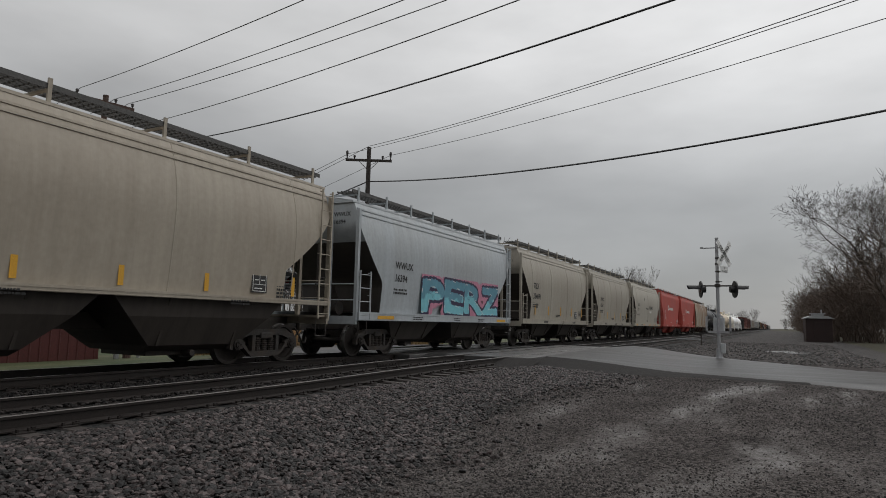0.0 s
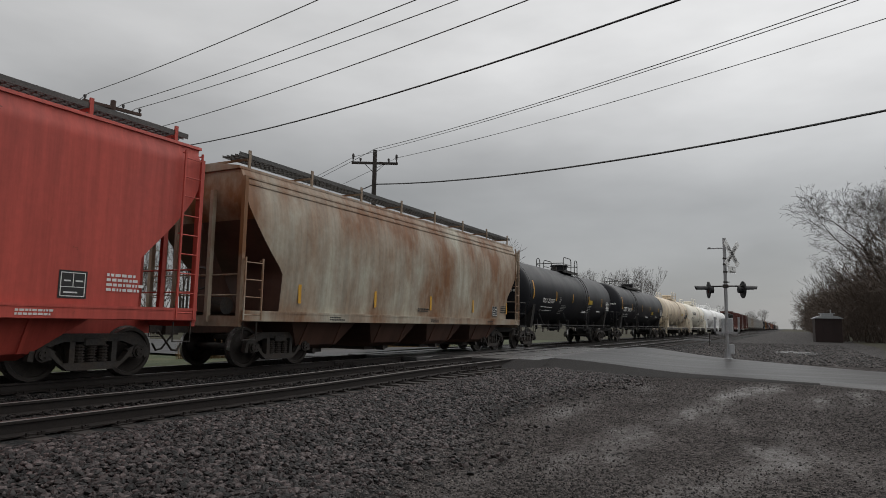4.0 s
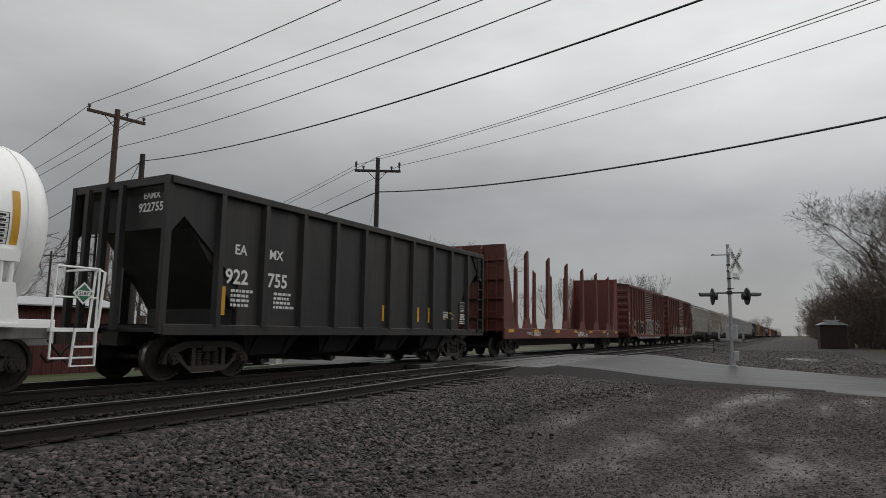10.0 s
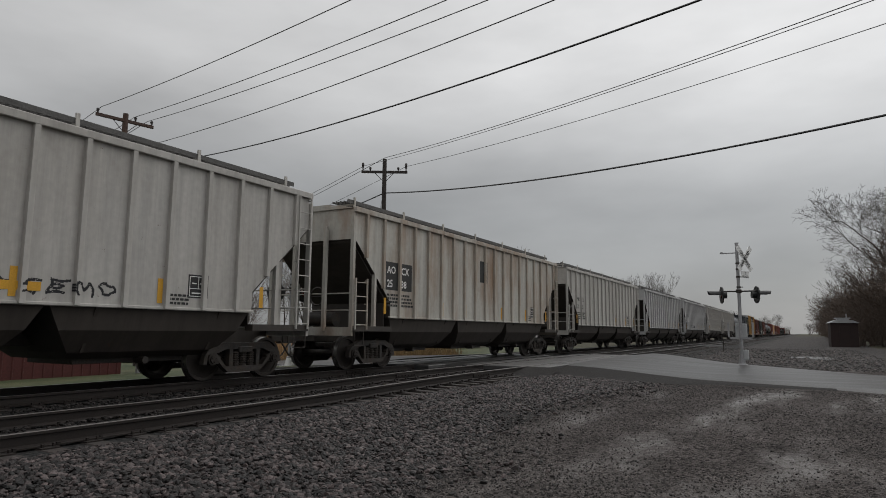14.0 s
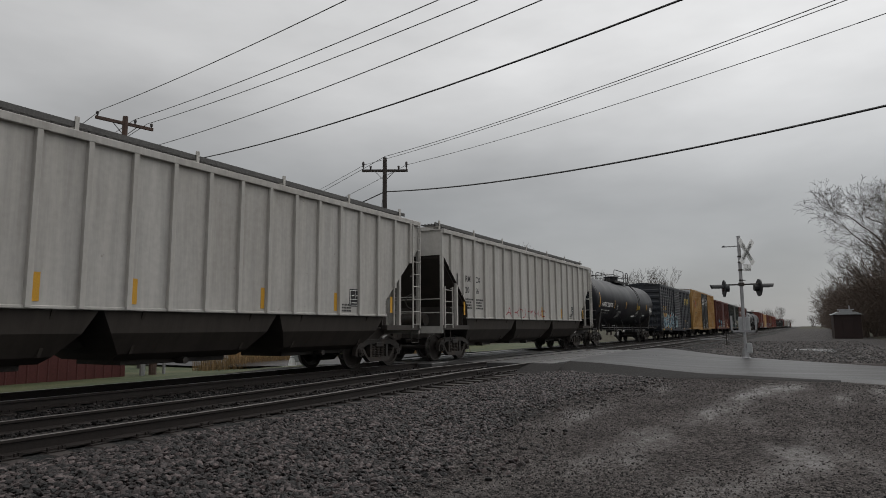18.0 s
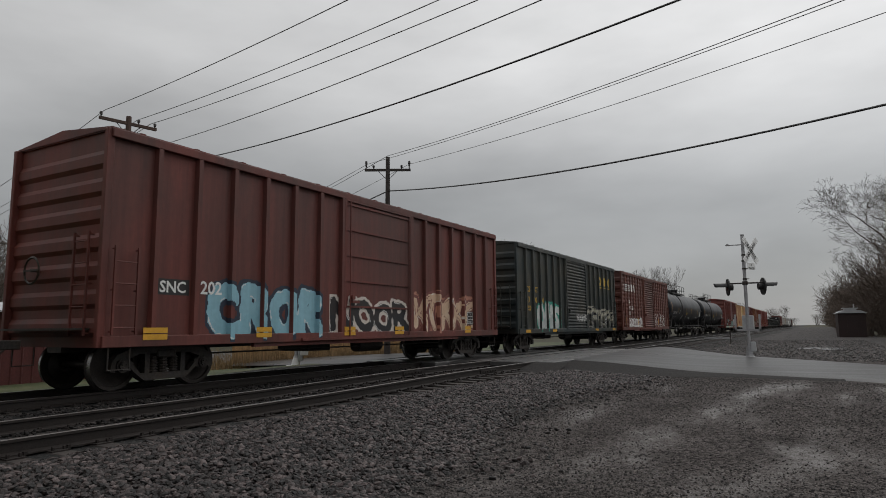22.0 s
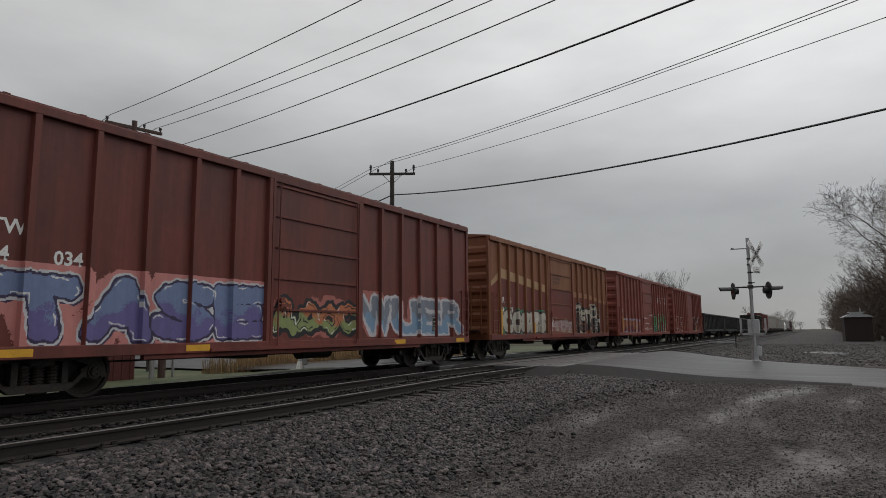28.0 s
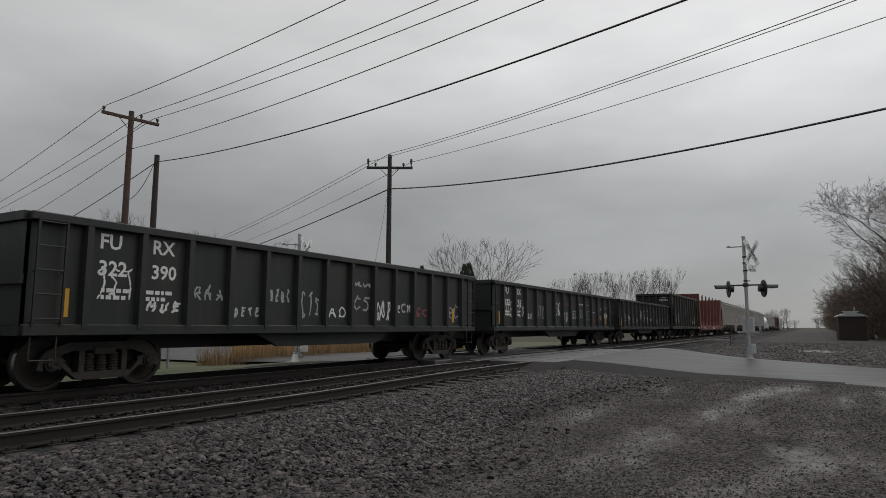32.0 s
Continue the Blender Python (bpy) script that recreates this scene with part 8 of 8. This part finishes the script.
for y, z in ((-1.5, 1.5), (-0.8, 1.9), (0.5, 1.4), (1.2, 1.7), (0.7, 2.2), (1.6, 1.2), (-1.2, 1.15)):
    bars(c, 1.57, y, z, 0.5, 3, 0.06, M_STENCIL)
part("notice", Build().box(1.486, 1.489, -8.6, -8.1, 1.05, 1.25), spray((0.70, 0.60, 0.05)), c, "yellow notice")
c, f = couple(box_car(15.7, 4.62, 0.80, OXIDE, "oxide red box car with pale blue graffiti", posts=6, tape=False, door="plug", door_at=(-1.4, 1.8), mark="", thick=0.10), 481.75, 497.45)
part("number_patch", Build().box(1.481, 1.484, -6.80, -6.08, 1.75, 2.05), M_STENCILBLACK, c, "black paint patch")
for a, b in ((-7.1, -6.6), (-4.4, -3.95), (-1.4, -0.95), (0.9, 1.35), (5.2, 5.6)):
    for z in (0.92, 1.04):
        part("reflector", Build().box(1.585, 1.589, a, b, z, z + 0.10), M_REFLECT, c)
lettering("SNC", 0.30, M_STENCIL, c, (1.486, -6.74, 1.80), name="reporting_mark", label="painted reporting mark")
lettering("202", 0.36, M_STENCIL, c, (1.486, -5.82, 1.80), name="car_number", label="painted car number")
graffiti(c, f, -5.7, -2.1, 0.82, 2.15, [(0.24, 0.44, 0.52), (0.22, 0.42, 0.50), (0.02, 0.03, 0.05)], 51, 4, 0.13, cloud=False, text="CROR", swell=0.105)
graffiti(c, f, -1.9, 1.8, 0.9, 1.95, [(0.022, 0.018, 0.018), K, (0.55, 0.50, 0.45)], 52, 4, 0.10, cloud=False, text="NOOR", swell=0.06)
graffiti(c, f, 2.0, 6.0, 0.9, 2.3, [(0.55, 0.38, 0.26), (0.60, 0.45, 0.32), (0.16, 0.05, 0.04), (0.40, 0.18, 0.12)], 53, 5, 0.13)
c, f = couple(box_car(15.2, 4.60, 0.82, DARKGREEN, "dark green box car with a yellow emblem and white graffiti", tape="flat", posts=6, door_at=(-1.6, 1.6), mark_y=-6.8, mark="CSXT", number="130001", by=2, size=0.34, ink=spray((0.50, 0.30, 0.04)), mark_z=2.6, thick=0.09), 499.6, 514.8)
blocks(c, 1.486, 4.33, 3.42, 3, 0.50, 0.50, 0.35, spray((0.55, 0.36, 0.05)), under=True, shapes="obx")
graffiti(c, f, -5.45, -2.45, 0.86, 2.25, [(0.55, 0.56, 0.54), (0.42, 0.45, 0.44), (0.03, 0.26, 0.19), (0.03, 0.26, 0.19)], 64, 3, 0.13, text="ONS", swell=0.10, halo=0.15)
graffiti(c, f, 1.7, 7.4, 1.0, 2.2, [(0.42, 0.40, 0.32), (0.10, 0.10, 0.08), K, (0.40, 0.38, 0.32)], 62, 6, 0.10)
graffiti(c, f, -0.2, 1.5, 1.3, 1.8, [W, W], 63, 4, 0.03, cloud=False, line_only=True)
c, f = couple(box_car(15.25, 4.62, 0.84, BROWNRED, "brown red box car with a white emblem", posts=7, door_at=(-1.6, 1.6), mark="NS", number="407253", size=0.32, mark_y=-6.0, mark_z=2.62, thick=0.06, sheets=True), 516.6, 531.85)
blocks(c, 1.515, -5.4, 3.40, 2, 0.62, 0.50, 0.12, M_STENCIL, shapes="ba")
for k in range(4):
    part("emblem", Build().box(1.512, 1.515, -7.1, -5.5, 3.42 + 0.12 * k, 3.48 + 0.12 * k), M_STENCIL, c, "white emblem stripe")
graffiti(c, f, -6.0, -2.3, 0.98, 1.7, [(0.30, 0.22, 0.22), (0.30, 0.24, 0.24), W, (0.14, 0.05, 0.05)], 65, 6, 0.06, cloud=False)
graffiti(c, f, 2.2, 6.0, 1.0, 2.1, [W, W], 66, 4, 0.08, cloud=False, line_only=True)
for a, b, no in ((532.8, 551.4, "200115"), (552.9, 571.8, "200136")):
    couple(tank_car(b - a, BLACKTANK, "glossy black tank car with white lettering", mark="GATX", number=no, bands=2, trim_coat=BLACKCAR, size=0.28, platform=(-0.6, 3.3), ladder_at=-3.7, mark_at=1.95, notice_at=-0.6), a, b)
c, f = couple(box_car(15.9, 4.68, 0.78, OXIDEBRIGHT, "red box car with teal and white graffiti", tape="flat", posts=5, door_at=(-1.1, 1.8), thick=0.10), 573.8, 589.7)
graffiti(c, f, -7.2, -1.5, 0.9, 2.2, [(0.16, 0.42, 0.40), (0.30, 0.34, 0.30), (0.03, 0.03, 0.03), (0.40, 0.20, 0.14)], 71, 5, 0.145)
graffiti(c, f, -1.3, 1.4, 0.95, 1.9, [(0.10, 0.30, 0.26), (0.20, 0.40, 0.34), K, (0.15, 0.06, 0.05)], 72, 4, 0.10, cloud=False)
graffiti(c, f, 2.0, 6.0, 0.95, 2.35, [(0.52, 0.51, 0.50), (0.44, 0.43, 0.43), (0.03, 0.026, 0.026), (0.42, 0.38, 0.38)], 73, 5, 0.10, text="WOMS", swell=0.10)
part("sill_paint", Build().box(1.582, 1.585, -7.8, 0.9, 0.80, 0.97), spray((0.16, 0.36, 0.36)), c, "teal spray paint on the sill")
for a, b, z in ((2.0, 3.4, 2.5), (4.3, 5.1, 2.4), (5.6, 6.3, 2.4)):
    graffiti(c, f, a, b, z, z + 0.8, [(0.40, 0.33, 0.33)] * 2, int(a * 9), 2, 0.05, cloud=False, line_only=True)
c, f = couple(box_car(15.5, 4.66, 0.77, TANBOX, "faded tan box car with a mustard door", posts=5, door_at=(-1.5, 1.7), door_coat=TANDOOR, roof=WHITEROOF, rail_coat=WHITEROOF, mark="LRS", number="2660", size=0.38, mark_z=2.25, mark_y=-6.8, thick=0.10, sill_coat=paint("pale_grey_sill", (0.42, 0.41, 0.38), second=(0.20, 0.19, 0.18))), 591.7, 607.2)
for y, z, w, h2 in ((-6.58, 2.18, 0.66, 0.44), (-5.54, 2.18, 0.42, 0.44), (-6.58, 1.68, 0.66, 0.44), (-5.54, 1.68, 0.66, 0.44)):
    part("number_patch", Build().box(1.481, 1.483, y, y + w, z, z + h2), spray((0.30, 0.07, 0.05)), c, "red paint patch")
graffiti(c, f, -4.8, -1.6, 0.95, 1.9, [(0.27, 0.09, 0.06), (0.34, 0.20, 0.13), (0.13, 0.06, 0.05), (0.30, 0.30, 0.26)], 75, 4, 0.17)
graffiti(c, f, 1.9, 6.4, 0.98, 2.2, [(0.46, 0.45, 0.45), (0.40, 0.40, 0.42), (0.025, 0.024, 0.026)], 76, 4, 0.24, cloud=False)
graffiti(c, f, -7.0, -6.2, 2.5, 3.4, [K, K], 77, 1, 0.03, cloud=False, line_only=True)
graffiti(c, f, 6.4, 7.3, 1.6, 2.9, [K, K], 78, 1, 0.025, cloud=False, line_only=True)
c, f = couple(box_car(15.45, 4.70, 0.72, MAROON, "maroon box car covered with blue and orange graffiti", tape="flat", posts=5, door="plug", door_at=(-1.6, 1.6), thick=0.09), 608.95, 624.4)
for txt, y, z in (("ATW", -7.42, 2.62), ("194", -7.38, 2.20), ("034", -6.25, 2.20)):
    lettering(txt, 0.32, M_STENCIL, c, (1.486, y, z), name="reporting_mark", label="painted reporting mark")
graffiti(c, f, -7.1, -1.65, 0.9, 2.2, [(0.15, 0.20, 0.34), (0.13, 0.11, 0.27), (0.04, 0.03, 0.07), (0.50, 0.20, 0.18), (0.50, 0.50, 0.52)], 84, 5, 0.13, text="TASE", swell=0.12, halo=0.30)
graffiti(c, f, -1.5, 1.6, 0.95, 2.0, [(0.42, 0.14, 0.06), (0.22, 0.26, 0.10), K, (0.36, 0.12, 0.10)], 82, 4, 0.12)
graffiti(c, f, 1.7, 7.5, 0.95, 2.2, [(0.18, 0.20, 0.24), (0.18, 0.28, 0.40), (0.50, 0.48, 0.50), (0.36, 0.12, 0.10)], 83, 6, 0.11, text="WUER", swell=0.08)
c, f = couple(box_car(15.45, 4.66, 0.77, FADED, "sun-faded orange red box car with white graffiti", tape="tall", sill_coat=REPAINT, posts=6, door="plug", door_at=(-1.8, 1.6), mark_y=-6.7, mark="LRS", number="5437", size=0.30, mark_z=2.2, thick=0.09), 626.15, 641.6)
for poly in ([(-7.55, 1.06), (-1.95, 1.06), (-1.95, 2.80), (-6.7, 3.15), (-7.55, 2.75)], [(1.75, 1.06), (7.5, 1.06), (7.5, 2.55), (4.4, 2.75), (1.75, 2.75)]):
    part("repaint_patch", Build().prism(poly, "x", f(4.0), f(4.0) + 0.0035), REPAINT, c, "fresher red paint over the lower side")
part("repaint_patch", Build().box(f(0.0), f(0.0) + 0.0035, -1.72, 1.52, 1.10, 3.02), REPAINT, c, "fresher red paint over the lower door")
for k, txt in enumerate(("CLOSE AND LOCK", "DOORS BEFORE", "MOVING CAR")):
    lettering(txt, 0.13, M_STENCILBLACK, c, (f(0.0) + 0.004, -1.05, 3.62 - 0.17 * k), name="lettering", label="dark stencilled door wording")
part("faded_band", Build().prism([(1.85, 2.74), (7.3, 2.50), (7.3, 2.74), (4.4, 2.98), (1.85, 3.04)], "x", f(4.0), f(4.0) + 0.0030), spray((0.30, 0.15, 0.085)), c, "pale faded band of old paint")
part("faded_band", Build().prism([(-7.5, 2.78), (-6.7, 3.14), (-1.95, 2.78), (-1.95, 3.12), (-6.6, 3.52), (-7.5, 2.95)], "x", 1.4800, 1.4825), spray((0.36, 0.23, 0.12)), c, "pale faded band of old paint")
fresh = lambda y, z=0: f(y, z) + 0.003
graffiti(c, fresh, -6.6, -1.9, 0.95, 2.0, [(0.44, 0.42, 0.36), (0.38, 0.35, 0.29), (0.06, 0.04, 0.04), (0.04, 0.22, 0.12)], 85, 7, 0.10, text="COSES", swell=0.11)
graffiti(c, fresh, -1.4, 1.4, 1.0, 1.7, [W, W], 86, 4, 0.06, cloud=False, line_only=True)
graffiti(c, fresh, 2.2, 6.4, 0.95, 2.5, [(0.50, 0.46, 0.38), (0.10, 0.06, 0.05), K, (0.42, 0.36, 0.28)], 87, 6, 0.10)
for a, b, no in ((643.85, 659.4, "5435"), (661.6, 677.2, "5443")):
    c, f = couple(box_car(15.55, 4.68, 0.77, BRICK, "brick red box car with white emblem and a plug door", tape="tall", posts=6, door="plug", door_at=(-1.7, 1.9), mark="LRS", number=no, size=0.28, mark_z=2.22, mark_y=-6.8, thick=0.09), a, b)
    blocks(c, 1.486, 3.77, 3.12, 4, 0.42, 0.50, 0.412, M_STENCIL, shapes="oatx")
    if no == "5435":
        graffiti(c, f, -6.7, -1.7, 0.9, 1.85, [(0.30, 0.11, 0.06), (0.20, 0.07, 0.07), (0.26, 0.32, 0.44), (0.40, 0.14, 0.20)], 91, 5, 0.13, text="SOERE", swell=0.13, halo=0.26)
        for k, (a2, b2, z2) in enumerate(((-1.4, 0.4, 1.75), (-0.7, 0.7, 1.40), (-0.9, 1.9, 1.02), (0.7, 1.8, 2.0))):
            graffiti(c, f, a2, b2, z2, z2 + 0.34, [W, W], 92 + 7 * k, 5, 0.016, cloud=False, tag=True)
        graffiti(c, f, 1.7, 6.7, 0.9, 2.3, [(0.03, 0.26, 0.10), (0.04, 0.20, 0.14), (0.02, 0.05, 0.03), (0.50, 0.46, 0.28)], 96, 4, 0.13, text="GUCM", swell=0.12)
    else:
        graffiti(c, f, -7.0, -3.9, 0.95, 2.3, [W, W], 94, 4, 0.14, cloud=False, line_only=True)
        graffiti(c, f, 1.7, 5.9, 0.95, 2.35, [(0.03, 0.03, 0.03), (0.06, 0.05, 0.05), W, (0.18, 0.05, 0.04)], 95, 5, 0.10, cloud=False, text="MOEA", swell=0.10)
for a, b, mk, no, sd in ((678.9, 695.1, "MBKX", "287020", 101), (696.5, 711.6, "FURX", "322390", 104), (713.2, 730.2, "FURX", "322155", 107), (731.7, 748.0, "", "", 110)):
    c, f = couple(gondola(b - a, CHARCOAL, "dark gondola with white tags", mark=mk, number=no, first=2 if mk == "MBKX" else 0), a, b)
    posts = [-(b - a) / 2 + 0.95 + (b - a - 1.9) * k / 13 for k in range(14)]
    tags(c, f, posts, [W, W, (0.45, 0.45, 0.44), (0.34, 0.35, 0.36)] + ([(0.30, 0.06, 0.08)] if mk == "FURX" else []), sd)

# the rest of the train, far down the line
s = 749.6
far_cars = [train[14 + 1][0], train[16][0], train[19][0], train[21][0], train[20][0], train[23][0], train[24][0], train[13][0], train[19][0], train[22][0], train[29][0], train[30][0], train[4][0]]
for car in far_cars:
    half = car["half"]
    train.append((copy_thing(car, pose(0, 0, 0)), s + half))
    s += 2 * half + 1.9


# ---- the pieces of the tracks and the crossing ----
for track, y1 in zip(tracks, (44, 34)):
    far_ties = Build()
    for k in range(-40, 620):
        y = k * 0.5 + 0.1
        if ROAD0 + 0.6 < y < ROAD1 + 2:
            continue
        if 1.5 < y < y1:
            put("tie", TIE_ME, track, (rng.uniform(-0.03, 0.03), y + rng.uniform(-0.03, 0.03), lift(y) * (track is tracks[0])), rng.uniform(-0.8, 0.8))
        elif -20 < y < 300:
            far_ties.box(-1.3, 1.3, y - 0.115, y + 0.115, -0.36, -0.185 + lift(y) * (track is tracks[0]))
    tagged(part("ties", far_ties, M_TIE, track), kind="stuff")
# dry reeds along the fence
reeds = Build()
for k in range(5200):
    y = rng.uniform(17, 38)
    x = -20.7 + rng.uniform(0, 1.6) * rng.random()
    tall, a = rng.uniform(0.25, 1.0) * (0.5 if x > -19.3 else 1), rng.uniform(0, 3.14)
    dx, dy = 0.012 * math.cos(a), 0.012 * math.sin(a)
    lx, ly = rng.uniform(-0.2, 0.2) * tall, rng.uniform(-0.2, 0.2) * tall
    z = level(x, y)
    reeds.add([(x - dx, y - dy, z), (x + dx, y + dy, z), (x + lx, y + ly, z + tall)], [(0, 1, 2)])
tagged(put("reeds", reeds.mesh("reeds", M_REED)), "dry tan reeds and weeds along the fence", "reeds", kind="stuff")
PANEL_IN = Build().box(-0.64, 0.64, -1.18, 1.18, -0.16, -0.012, 0, 0.02).mesh("crossing_panel", M_PANEL)
PANEL_OUT = Build().box(-0.28, 0.28, -1.18, 1.18, -0.16, -0.008, 0, 0.02).mesh("crossing_panel", M_PANEL)
for track in tracks:
    z = lift(20) * (track is tracks[0])
    for k in range(5):
        y = ROAD0 + 1.9 + 2.4 * k
        put("crossing_panel", PANEL_IN, track, (0, y, z))
        for u in (-1.09, 1.09):
            put("crossing_panel", PANEL_OUT, track, (u, y, z))


def motions():
    """The train runs past at an even speed; its wheels turn."""
    for car, y in train:
        walk(car, [(0, pose(TRAIN_TRACK, y, RAIL)), (16, pose(TRAIN_TRACK, y - SPEED * 16, RAIL)), (32, pose(TRAIN_TRACK, y - SPEED * 32, RAIL))])
    turning = [o for o in bpy.data.objects if o.name.split(".")[0] == "wheelset"]
    step = 89.5
    walk(turning[0], [(k / FPS, pose(0, 0, 0, k * step % 360)) for k in range(0, 32 * FPS + 1)])
    turn = turning[0].animation_data
    for w in turning[1:]:
        w.rotation_mode = "QUATERNION"
        w.animation_data_create()
        w.animation_data.action = turn.action
        w.animation_data.action_slot = turn.action_slot


motions()
